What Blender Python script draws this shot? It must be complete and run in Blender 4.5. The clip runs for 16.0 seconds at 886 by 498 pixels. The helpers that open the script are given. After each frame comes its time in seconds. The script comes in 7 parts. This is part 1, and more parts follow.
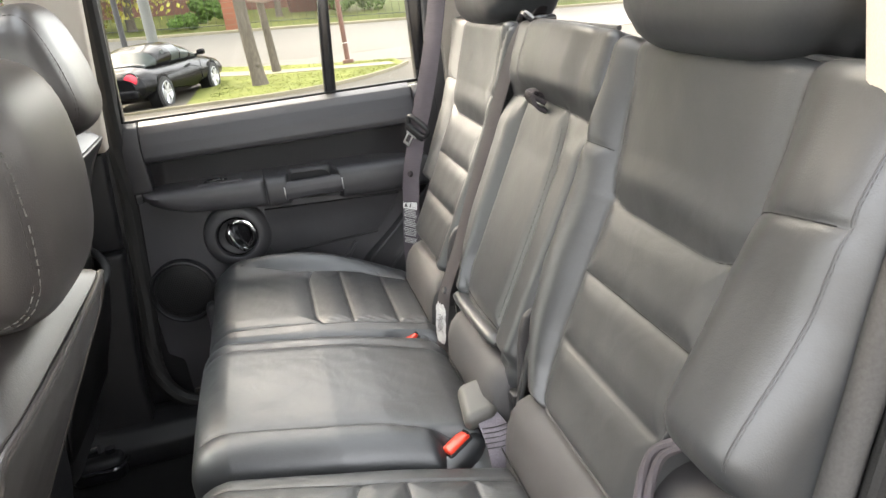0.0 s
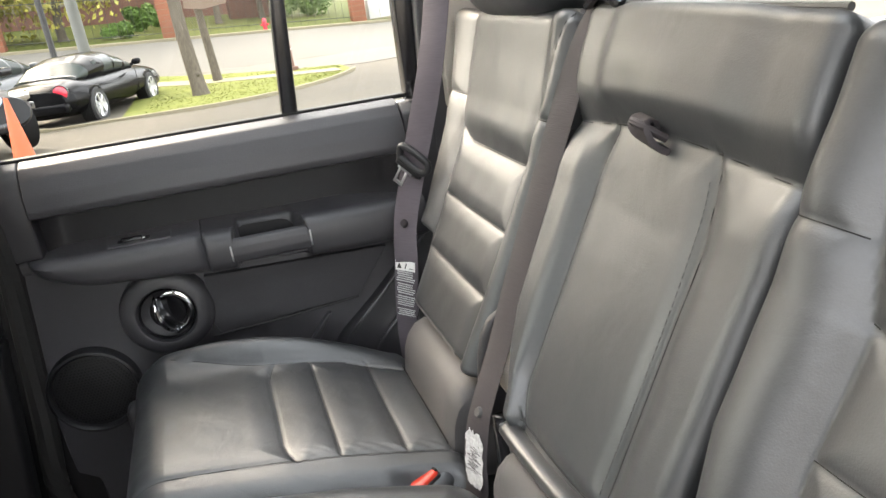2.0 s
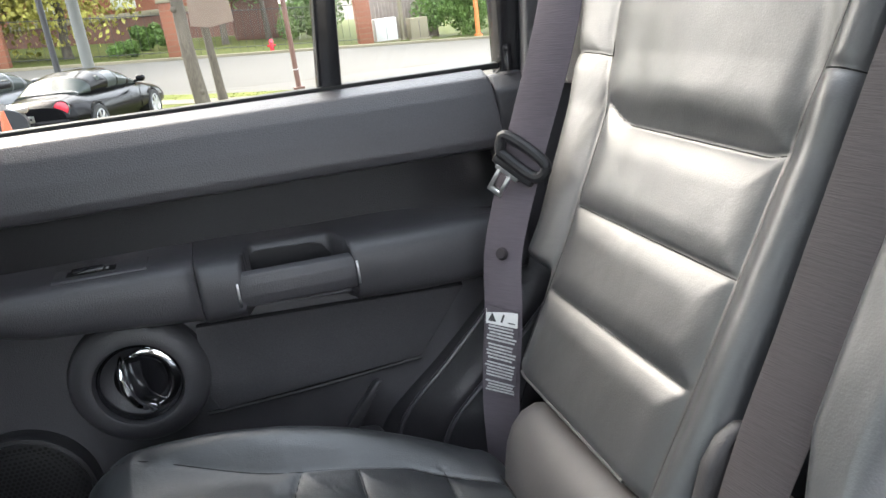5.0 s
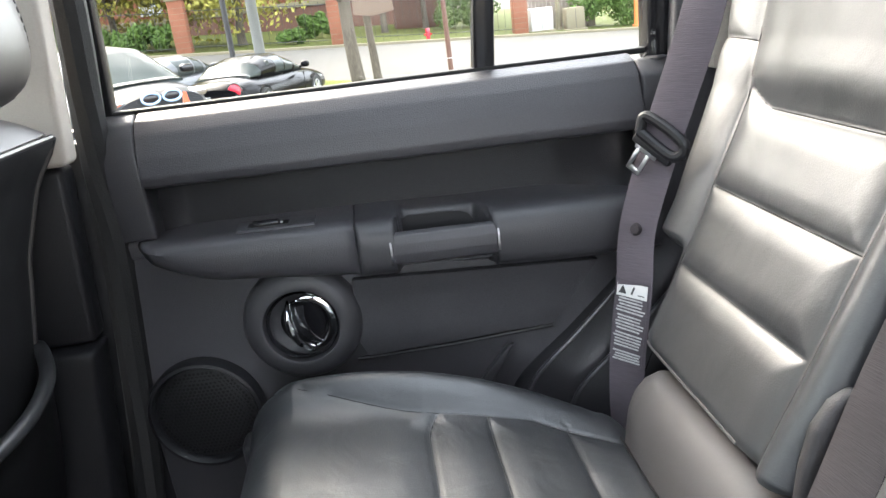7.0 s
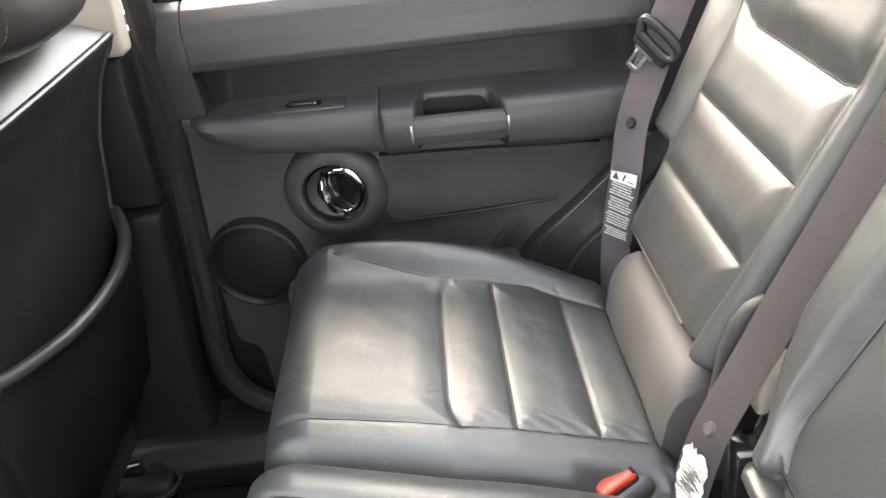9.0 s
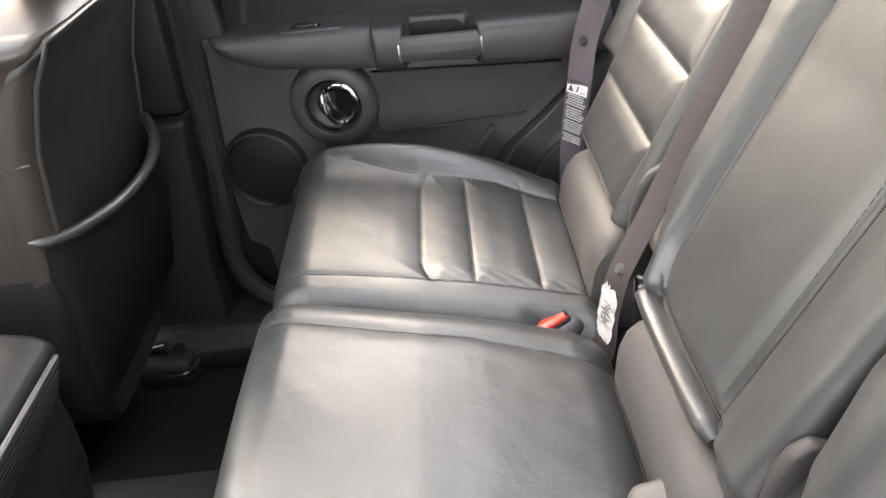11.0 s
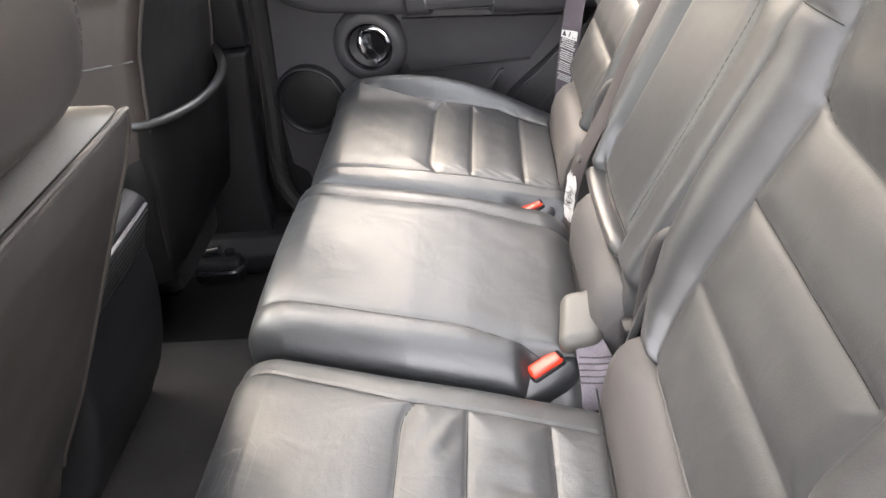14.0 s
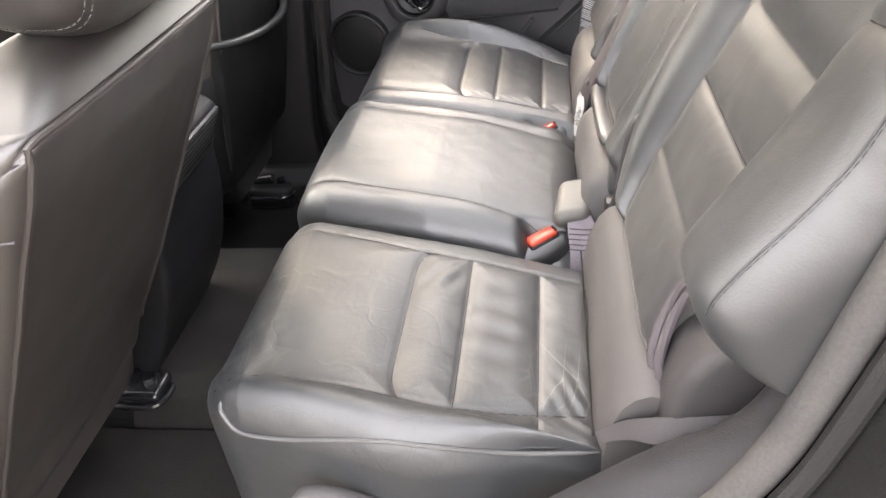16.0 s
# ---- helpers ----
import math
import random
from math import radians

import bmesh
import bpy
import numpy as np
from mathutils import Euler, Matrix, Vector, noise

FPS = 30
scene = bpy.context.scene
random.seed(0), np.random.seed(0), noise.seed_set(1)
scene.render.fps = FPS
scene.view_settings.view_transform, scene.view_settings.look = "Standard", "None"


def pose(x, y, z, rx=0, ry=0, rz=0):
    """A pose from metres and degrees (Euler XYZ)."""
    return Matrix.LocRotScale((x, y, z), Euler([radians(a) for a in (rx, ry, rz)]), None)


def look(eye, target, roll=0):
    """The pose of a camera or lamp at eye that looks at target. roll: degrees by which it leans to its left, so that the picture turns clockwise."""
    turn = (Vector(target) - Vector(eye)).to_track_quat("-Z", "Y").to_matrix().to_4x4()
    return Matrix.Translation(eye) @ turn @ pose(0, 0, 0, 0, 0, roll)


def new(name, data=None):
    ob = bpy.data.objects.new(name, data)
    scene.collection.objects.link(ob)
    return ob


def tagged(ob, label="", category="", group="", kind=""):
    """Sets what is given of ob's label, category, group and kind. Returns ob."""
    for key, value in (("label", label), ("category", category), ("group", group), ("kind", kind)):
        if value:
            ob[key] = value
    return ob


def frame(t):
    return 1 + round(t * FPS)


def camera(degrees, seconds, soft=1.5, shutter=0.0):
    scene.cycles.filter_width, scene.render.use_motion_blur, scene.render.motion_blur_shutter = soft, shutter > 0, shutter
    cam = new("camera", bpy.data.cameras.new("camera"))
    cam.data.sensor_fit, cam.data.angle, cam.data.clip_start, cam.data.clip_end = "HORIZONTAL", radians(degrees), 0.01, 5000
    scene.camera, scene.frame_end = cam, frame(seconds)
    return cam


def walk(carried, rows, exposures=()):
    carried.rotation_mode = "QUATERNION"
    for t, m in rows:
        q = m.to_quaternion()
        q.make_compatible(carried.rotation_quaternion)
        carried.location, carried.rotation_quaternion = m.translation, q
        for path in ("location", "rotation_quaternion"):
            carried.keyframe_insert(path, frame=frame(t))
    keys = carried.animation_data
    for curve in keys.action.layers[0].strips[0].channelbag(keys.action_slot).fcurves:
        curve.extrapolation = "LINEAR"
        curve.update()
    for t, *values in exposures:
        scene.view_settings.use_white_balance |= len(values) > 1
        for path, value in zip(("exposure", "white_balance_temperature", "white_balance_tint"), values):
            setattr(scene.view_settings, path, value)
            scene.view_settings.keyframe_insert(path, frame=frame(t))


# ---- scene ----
cam = camera(61.4, 16.0)
PATH = [
    (0, (-0.001, -1.054, 1.53), (0.366, 0.781, 0.825), -7.6),
    (0.5, (0.02, -0.91, 1.53), (0.4, 0.922, 0.823), -7.8),
    (1, (0.04, -0.786, 1.51), (0.438, 1.043, 0.806), -7.9),
    (1.5, (0.024, -0.698, 1.499), (0.457, 1.126, 0.802), -7.8),
    (2, (0.015, -0.582, 1.494), (0.511, 1.221, 0.783), -8.1),
    (2.5, (0.024, -0.443, 1.478), (0.579, 1.339, 0.759), -8.0),
    (3, (0.021, -0.354, 1.481), (0.638, 1.405, 0.756), -7.7),
    (5.5, (-0.006, -0.144, 1.36), (0.42, 1.708, 0.738), -6.9),
    (6, (-0.015, -0.159, 1.357), (0.3, 1.721, 0.752), -6.9),
    (6.5, (-0.015, -0.177, 1.362), (0.186, 1.719, 0.757), -7.1),
    (7, (-0.01, -0.225, 1.375), (0.128, 1.668, 0.747), -7.1),
    (7.5, (0.0, -0.29, 1.397), (0.086, 1.588, 0.715), -7.1),
    (8, (0.022, -0.325, 1.427), (0.047, 1.509, 0.63), -7.5),
    (8.5, (0.027, -0.323, 1.454), (0.012, 1.443, 0.515), -7.8),
    (9, (0.036, -0.308, 1.497), (-0.011, 1.389, 0.439), -8.3),
    (11.5, (0.073, -0.582, 1.51), (-0.008, 1.059, 0.37), -8.1),
    (12, (0.071, -0.629, 1.514), (-0.013, 1.014, 0.376), -8.0),
    (12.5, (0.071, -0.663, 1.52), (-0.03, 0.977, 0.379), -8.1),
    (13, (0.074, -0.706, 1.515), (-0.035, 0.937, 0.38), -7.5),
    (13.5, (0.1, -0.748, 1.511), (-0.039, 0.897, 0.382), -7.2),
    (14, (0.125, -0.811, 1.508), (-0.054, 0.831, 0.38), -7.1),
    (14.5, (0.152, -0.867, 1.501), (-0.068, 0.773, 0.377), -6.8),
    (15, (0.16, -0.908, 1.495), (-0.097, 0.725, 0.37), -6.9),
    (15.5, (0.161, -0.973, 1.48), (-0.121, 0.659, 0.359), -6.9),
    (16, (0.173, -1.038, 1.481), (-0.12, 0.586, 0.352), -6.5),
]
walk(cam, [(t, look(eye, target, roll)) for t, eye, target, roll in PATH], exposures=[(0, 3.6, 6700, 10), (3.2, 3.62, 6600, 10), (5.3, 3.5, 6100, 10), (7.0, 3.8, 6150, 10), (8.5, 4.2, 6600, 11), (9.2, 4.3, 6750, 11), (12, 4.05, 6850, 16), (14.5, 4.16, 6750, 15), (16, 4.16, 6900, 16)])

# ---- world and sun: a bright hazy day ----
world = bpy.data.worlds.new("sky")
scene.world = world
world.use_nodes = True
wn = world.node_tree
sky = wn.nodes.new("ShaderNodeTexSky")
sky.sky_type = "NISHITA"
sky.sun_disc = False
sky.sun_elevation = radians(42)
sky.sun_rotation = radians(-35)
sky.air_density, sky.dust_density, sky.ozone_density = 1.0, 7.0, 1.0
# a high thin cloud veil over the clear sky
veil = wn.nodes.new("ShaderNodeMix")
veil.data_type = "RGBA"
veil.inputs[0].default_value = 0.55
veil.inputs[7].default_value = (6.4, 6.3, 6.1, 1)
wn.links.new(sky.outputs[0], veil.inputs[6])
wn.links.new(veil.outputs[2], wn.nodes["Background"].inputs[0])
wn.nodes["Background"].inputs[1].default_value = 0.15
sun = new("sun", bpy.data.lights.new("sun", "SUN"))
sun.data.energy, sun.data.angle, sun.data.color = 0.15, radians(15), (1.0, 0.90, 0.72)
sun.matrix_world = look((-8.5, 12.2, 13.4), (0, 0, 0))

# ---- small helpers ----
PI = math.pi


def node_mat(name, base, rough=0.5, metal=0.0, spec=0.5, var=0.25, var_scale=6.0, grain=None, bump=0.0, bump_scale=300.0,
             rough_var=0.0, second=None, stretch=(1, 1, 1), wave=0.0, wave_scale=12.0, rand=0.0, crease=0.0):
    """A surface with colour variation at two scales, uneven gloss and fine relief, sized in metres."""
    m = bpy.data.materials.new(name)
    m.use_nodes = True
    t = m.node_tree
    n, l = t.nodes, t.links
    b = n["Principled BSDF"]
    b.inputs["Metallic"].default_value = metal
    b.inputs["Specular IOR Level"].default_value = spec
    co = n.new("ShaderNodeTexCoord")
    mp = n.new("ShaderNodeMapping")
    mp.inputs["Scale"].default_value = stretch
    l.new(co.outputs["Object"], mp.inputs[0])
    big = n.new("ShaderNodeTexNoise")
    big.inputs["Scale"].default_value = var_scale
    big.inputs["Detail"].default_value = 5
    l.new(mp.outputs[0], big.inputs["Vector"])
    fine = n.new("ShaderNodeTexNoise")
    fine.inputs["Scale"].default_value = grain or bump_scale
    fine.inputs["Detail"].default_value = 3
    l.new(mp.outputs[0], fine.inputs["Vector"])
    ramp = n.new("ShaderNodeMix")
    ramp.data_type = "RGBA"
    dark = [c * (1 - var) for c in base]
    light = [min(1, c * (1 + var)) for c in (second or base)]
    ramp.inputs[6].default_value = (*dark, 1)
    ramp.inputs[7].default_value = (*light, 1)
    l.new(big.outputs["Fac"], ramp.inputs[0])
    mul = n.new("ShaderNodeMix")
    mul.data_type, mul.blend_type = "RGBA", "OVERLAY"
    mul.inputs[0].default_value = min(1.0, var * 1.2)
    l.new(ramp.outputs[2], mul.inputs[6])
    l.new(fine.outputs["Fac"], mul.inputs[7])
    out = mul.outputs[2]
    if rand:
        info = n.new("ShaderNodeObjectInfo")
        hsv = n.new("ShaderNodeHueSaturation")
        rg = n.new("ShaderNodeMapRange")
        rg.inputs["To Min"].default_value, rg.inputs["To Max"].default_value = 1 - rand, 1 + rand
        l.new(info.outputs["Random"], rg.inputs[0])
        l.new(rg.outputs[0], hsv.inputs["Value"])
        l.new(out, hsv.inputs["Color"])
        out = hsv.outputs[0]
    l.new(out, b.inputs["Base Color"])
    if rough_var:
        rr = n.new("ShaderNodeMapRange")
        rr.inputs["To Min"].default_value, rr.inputs["To Max"].default_value = max(0.02, rough - rough_var), min(1, rough + rough_var)
        l.new(big.outputs["Fac"], rr.inputs[0])
        l.new(rr.outputs[0], b.inputs["Roughness"])
    else:
        b.inputs["Roughness"].default_value = rough
    if bump or wave:
        bp = n.new("ShaderNodeBump")
        bp.inputs["Strength"].default_value = bump
        bp.inputs["Distance"].default_value = 0.002
        vor = n.new("ShaderNodeTexNoise")
        vor.inputs["Scale"].default_value = bump_scale
        vor.inputs["Detail"].default_value = 2
        l.new(mp.outputs[0], vor.inputs["Vector"])
        l.new(vor.outputs["Fac"], bp.inputs["Height"])
        if wave:
            b2 = n.new("ShaderNodeBump")
            b2.inputs["Strength"].default_value = wave
            b2.inputs["Distance"].default_value = 0.01
            wv = n.new("ShaderNodeTexNoise")
            wv.inputs["Scale"].default_value = wave_scale
            wv.inputs["Detail"].default_value = 3
            wv.inputs["Distortion"].default_value = 0.6
            l.new(mp.outputs[0], wv.inputs["Vector"])
            l.new(wv.outputs["Fac"], b2.inputs["Height"])
            l.new(b2.outputs[0], bp.inputs["Normal"])
        top = bp
        if crease:
            # fine folds of worn leather: warped cell borders, in patches
            warp = n.new("ShaderNodeTexNoise")
            warp.inputs["Scale"].default_value = 7
            l.new(mp.outputs[0], warp.inputs["Vector"])
            add = n.new("ShaderNodeMixRGB")
            add.blend_type = "ADD"
            add.inputs[0].default_value = 0.16
            l.new(mp.outputs[0], add.inputs[1])
            l.new(warp.outputs["Color"], add.inputs[2])
            cell = n.new("ShaderNodeTexVoronoi")
            cell.feature = "DISTANCE_TO_EDGE"
            cell.inputs["Scale"].default_value = 15
            l.new(add.outputs[0], cell.inputs["Vector"])
            lim = n.new("ShaderNodeMapRange")
            lim.inputs["From Max"].default_value = 0.022
            l.new(cell.outputs["Distance"], lim.inputs[0])
            patch = n.new("ShaderNodeMapRange")
            patch.inputs["From Min"].default_value, patch.inputs["From Max"].default_value = 0.48, 0.66
            patch.inputs["To Max"].default_value = crease
            l.new(big.outputs["Fac"], patch.inputs[0])
            top = n.new("ShaderNodeBump")
            top.inputs["Distance"].default_value = 0.003
            l.new(patch.outputs[0], top.inputs["Strength"])
            l.new(lim.outputs[0], top.inputs["Height"])
            l.new(bp.outputs[0], top.inputs["Normal"])
        l.new(top.outputs[0], b.inputs["Normal"])
    return m


def mk(name, verts, faces, mat, parent=None, label="", smooth=True, normals=None):
    """One mesh object from vertices and faces."""
    me = bpy.data.meshes.new(name)
    me.from_pydata([tuple(map(float, v)) for v in verts], [], [tuple(f) for f in faces])
    me.polygons.foreach_set("use_smooth", [smooth] * len(me.polygons))
    if normals is not None:
        me.normals_split_custom_set_from_vertices([tuple(map(float, v)) for v in normals])
    me.materials.append(mat)
    me.update()
    ob = new(name, me)
    if parent is not None:
        ob.parent = parent
    if label:
        tagged(ob, label)
    return ob


def part(name, bm, mat, parent, label="", smooth=True, sharp=35):
    """One bmesh as a mesh object under a thing or a part."""
    bmesh.ops.recalc_face_normals(bm, faces=bm.faces[:])
    me = bpy.data.meshes.new(name)
    if smooth:
        for e in bm.edges:
            e.smooth = not (len(e.link_faces) == 2 and e.calc_face_angle(0) > radians(sharp))
        for f in bm.faces:
            f.smooth = True
    bm.to_mesh(me)
    bm.free()
    me.materials.append(mat)
    ob = new(name, me)
    if parent is not None:
        ob.parent = parent
    if label:
        tagged(ob, label)
    return ob


def thing(name, label, category, group="", kind=""):
    return tagged(new(name), label, category, group, kind)


def bm_box(x0, x1, y0, y1, z0, z1, bevel=0.0, seg=2, m=None):
    bm = bmesh.new()
    bmesh.ops.create_cube(bm, size=1, matrix=Matrix.Translation(((x0 + x1) / 2, (y0 + y1) / 2, (z0 + z1) / 2)) @ Matrix.Diagonal((abs(x1 - x0), abs(y1 - y0), abs(z1 - z0), 1)))
    if bevel:
        bmesh.ops.bevel(bm, geom=bm.edges[:], offset=bevel, segments=seg, profile=0.5, affect="EDGES")
    if m is not None:
        bm.transform(m)
    return bm


def bm_prism(outline, a0, a1, axis="y", bevel=0.0, seg=2):
    """A closed 2D outline pushed along an axis. For axis y the outline is (x, z), for x (y, z), for z (x, y)."""
    bm = bmesh.new()
    put3 = {"y": lambda p, a: (p[0], a, p[1]), "x": lambda p, a: (a, p[0], p[1]), "z": lambda p, a: (p[0], p[1], a)}[axis]
    va = [bm.verts.new(put3(p, a0)) for p in outline]
    vb = [bm.verts.new(put3(p, a1)) for p in outline]
    bm.faces.new(va)
    bm.faces.new(vb[::-1])
    k = len(outline)
    for i in range(k):
        bm.faces.new((va[i], vb[i], vb[(i + 1) % k], va[(i + 1) % k]))
    bmesh.ops.recalc_face_normals(bm, faces=bm.faces[:])
    if bevel:
        bmesh.ops.bevel(bm, geom=bm.edges[:], offset=bevel, segments=seg, profile=0.5, affect="EDGES", clamp_overlap=True)
    return bm


def bm_cyl(p, q, r0, r1=None, n=24, caps=True, bm=None):
    """A round bar from p to q."""
    bm = bm or bmesh.new()
    p, q = Vector(p), Vector(q)
    d = q - p
    m = Matrix.Translation((p + q) / 2) @ d.to_track_quat("Z", "Y").to_matrix().to_4x4()
    bmesh.ops.create_cone(bm, cap_ends=caps, segments=n, radius1=r0, radius2=r0 if r1 is None else r1, depth=d.length, matrix=m)
    return bm


def bm_lathe(profile, centre, axis, n=40):
    """A profile of (radius, height) turned about an axis through centre."""
    bm = bmesh.new()
    m = Matrix.Translation(centre) @ Vector(axis).to_track_quat("Z", "Y").to_matrix().to_4x4()
    rings = []
    for r, h in profile:
        if r < 1e-6:
            rings.append([bm.verts.new(m @ Vector((0, 0, h)))])
        else:
            rings.append([bm.verts.new(m @ Vector((r * math.cos(2 * PI * i / n), r * math.sin(2 * PI * i / n), h))) for i in range(n)])
    for a, b in zip(rings, rings[1:]):
        for i in range(n):
            j = (i + 1) % n
            if len(a) == 1 and len(b) == 1:
                continue
            if len(a) == 1:
                bm.faces.new((a[0], b[i], b[j]))
            elif len(b) == 1:
                bm.faces.new((a[i], a[j], b[0]))
            else:
                bm.faces.new((a[i], a[j], b[j], b[i]))
    return bm


def smooth_path(pts, n):
    """n points on a Catmull-Rom curve through pts."""
    pts = [Vector(p) for p in pts]
    ext = [2 * pts[0] - pts[1], *pts, 2 * pts[-1] - pts[-2]]
    out = []
    for i in range(n):
        s = i / (n - 1) * (len(pts) - 1)
        k = min(int(s), len(pts) - 2)
        f = s - k
        a, b, c, d = ext[k:k + 4]
        out.append(0.5 * ((2 * b) + (c - a) * f + (2 * a - 5 * b + 4 * c - d) * f * f + (3 * b - a - 3 * c + d) * f ** 3))
    return out


def bm_tube(pts, r, n=40, k=10, flat=1.0, up=(0, 0, 1), smoothed=True):
    """A tube along a smooth curve, its section flattened by flat across the up direction; r may be a function of 0..1."""
    path = smooth_path(pts, n) if smoothed else [Vector(p) for p in pts]
    bm = bmesh.new()
    rings = []
    for i, p in enumerate(path):
        t = (path[min(i + 1, len(path) - 1)] - path[max(i - 1, 0)]).normalized()
        s = t.cross(Vector(up))
        s = s.normalized() if s.length > 1e-4 else Vector((1, 0, 0))
        u = s.cross(t)
        rad = r(i / (len(path) - 1)) if callable(r) else r
        rings.append([bm.verts.new(p + rad * (math.cos(2 * PI * j / k) * s + flat * math.sin(2 * PI * j / k) * u)) for j in range(k)])
    for a, b in zip(rings, rings[1:]):
        for j in range(k):
            bm.faces.new((a[j], a[(j + 1) % k], b[(j + 1) % k], b[j]))
    bm.faces.new(rings[0][::-1])
    bm.faces.new(rings[-1])
    return bm


def bm_ribbon(pts, width, thick, side, n=40, smoothed=True):
    """A strap along a curve; side: the direction of its width, or a function of 0..1."""
    path = smooth_path(pts, n) if smoothed else [Vector(p) for p in pts]
    bm = bmesh.new()
    rings = []
    for i, p in enumerate(path):
        t = (path[min(i + 1, len(path) - 1)] - path[max(i - 1, 0)]).normalized()
        s = Vector(side(i / (len(path) - 1)) if callable(side) else side)
        s = (s - t * s.dot(t)).normalized()
        u = t.cross(s)
        wd = width(i / (len(path) - 1)) if callable(width) else width
        rings.append([bm.verts.new(p + s * a * wd / 2 + u * b * thick / 2) for a, b in ((-1, -0.3), (-0.94, -1), (0, -1.15), (0.94, -1), (1, -0.3), (1, 0.3), (0.94, 1), (0, 1.15), (-0.94, 1), (-1, 0.3))])
    k = 10
    for a, b in zip(rings, rings[1:]):
        for j in range(k):
            bm.faces.new((a[j], a[(j + 1) % k], b[(j + 1) % k], b[j]))
    bm.faces.new(rings[0][::-1])
    bm.faces.new(rings[-1])
    return bm


def roll_axis(a0, a1, r0, r1, depth, step):
    """Positions and roll angles of a padded edge-to-edge line: skirt, rounded edge, top, rounded edge, skirt."""
    i0, i1 = a0 + r0, a1 - r1
    k = max(2, int((i1 - i0) / step))
    pos, e = [], []
    for s in (3, 2, 1):
        pos.append(i0), e.append(-(PI / 2 + s / 3 * depth / r0))
    for s in range(9):
        pos.append(i0), e.append(-PI / 2 * (1 - s / 9))
    for s in range(k + 1):
        pos.append(i0 + (i1 - i0) * s / k), e.append(0.0)
    for s in range(1, 10):
        pos.append(i1), e.append(PI / 2 * s / 9)
    for s in (1, 2, 3):
        pos.append(i1), e.append(PI / 2 + s / 3 * depth / r1)
    return np.array(pos), np.array(e)


def pad(prange, wrange, rp, rw, depth, height, mapper, step=0.004):
    """A padded block: grids of its places, and of the flat coordinates p and w and the roll angle."""
    pp, ep = roll_axis(*prange, *rp, depth, step)
    ww, ew = roll_axis(*wrange, *rw, depth, step)
    P, W = np.meshgrid(pp, ww, indexing="ij")
    EP, EW = np.meshgrid(ep, ew, indexing="ij")
    RP = np.where(EP < 0, rp[0], rp[1])
    RW = np.where(EW < 0, rw[0], rw[1])
    d = np.hypot(EP, EW) + 1e-9
    ang = np.minimum(d, PI / 2)
    reff = (np.abs(EP) * RP + np.abs(EW) * RW) / (np.abs(EP) + np.abs(EW) + 1e-9)
    drop = reff * (1 - np.cos(ang)) + np.maximum(d - PI / 2, 0) * reff
    drop = np.minimum(drop, depth + np.maximum(RP, RW))
    P = P + np.sin(ang) * RP * EP / d
    W = W + np.sin(ang) * RW * EW / d
    H = height(P, W) - drop
    return mapper(P, W, H), P, W, d


def grid_parts(grid, region, names, mats, parent, labels=None, flip=False):
    """Splits a padded block along its seams into one mesh a panel; the shading runs on across the seams."""
    X, Y, Z = grid
    G = np.stack([X, Y, Z], -1)
    N = np.cross(np.gradient(G, axis=0), np.gradient(G, axis=1))
    N /= np.linalg.norm(N, axis=-1, keepdims=True) + 1e-12
    if flip:
        N = -N
    a, b = X.shape
    idx = np.arange(a * b).reshape(a, b)
    quads = np.stack([idx[:-1, :-1], idx[1:, :-1], idx[1:, 1:], idx[:-1, 1:]], -1).reshape(-1, 4)
    if flip:
        quads = quads[:, ::-1]
    reg = region[:-1, :-1].reshape(-1)
    V, N = G.reshape(-1, 3), N.reshape(-1, 3)
    made = []
    for r, name in enumerate(names):
        q = quads[reg == r]
        if not len(q):
            continue
        used, inv = np.unique(q, return_inverse=True)
        made.append(mk(name, V[used], inv.reshape(-1, 4), mats[r] if isinstance(mats, (list, tuple)) else mats, parent, (labels or {}).get(name, ""), normals=N[used]))
    return made


def seam_sum(P, W, seams):
    """How far the seams pull the padding in: a pillowed fall on both sides and a sharp line."""
    h = np.zeros_like(P)
    for kind, fn, lo, hi, deep, wide in seams:
        if kind[0] == "p":
            dist, run = np.abs(P - fn(W)), W
        else:
            dist, run = np.abs(W - fn(P)), P
        out = np.maximum(np.maximum(lo - run, run - hi), 0)
        dist = np.hypot(dist, out * 1.5)
        h = np.minimum(h, -0.74 * deep * (1 - np.sin(np.clip(dist / (2.5 * wide), 0, 1) * PI / 2))) - (0.0014 if len(kind) == 1 else 0.0) * np.exp(-(dist / 0.0024) ** 2)
    return h


def seam_lines(seams, height, mapper, parent, ranges=None):
    """The dark sewn line at the bottom of each seam, as one cord a seam; a soft fold has none."""
    for kind, fn, lo, hi, deep, wide in seams:
        if len(kind) > 1:
            continue
        run = np.linspace(lo, hi, 40)
        across = fn(run)
        P, W = (across, run) if kind == "p" else (run, across)
        drop = np.zeros_like(run)
        if ranges:
            (p0, p1), (w0, w1), (ra, rb), (rc, rd) = ranges
            for v, lo_, hi_, r0, r1 in ((P, p0, p1, ra, rb), (W, w0, w1, rc, rd)):
                for over, r in ((lo_ + r0 - v, r0), (v - hi_ + r1, r1)):
                    drop = drop + r * (1 - np.sqrt(1 - np.clip(over / r, 0, 1) ** 2))
        X, Y, Z = mapper(P, W, height(P, W) + 0.0003 - drop)
        part("seam", bm_tube(list(zip(X, Y, Z)), 0.0007, 40, 5, smoothed=False), seam_mat, parent)


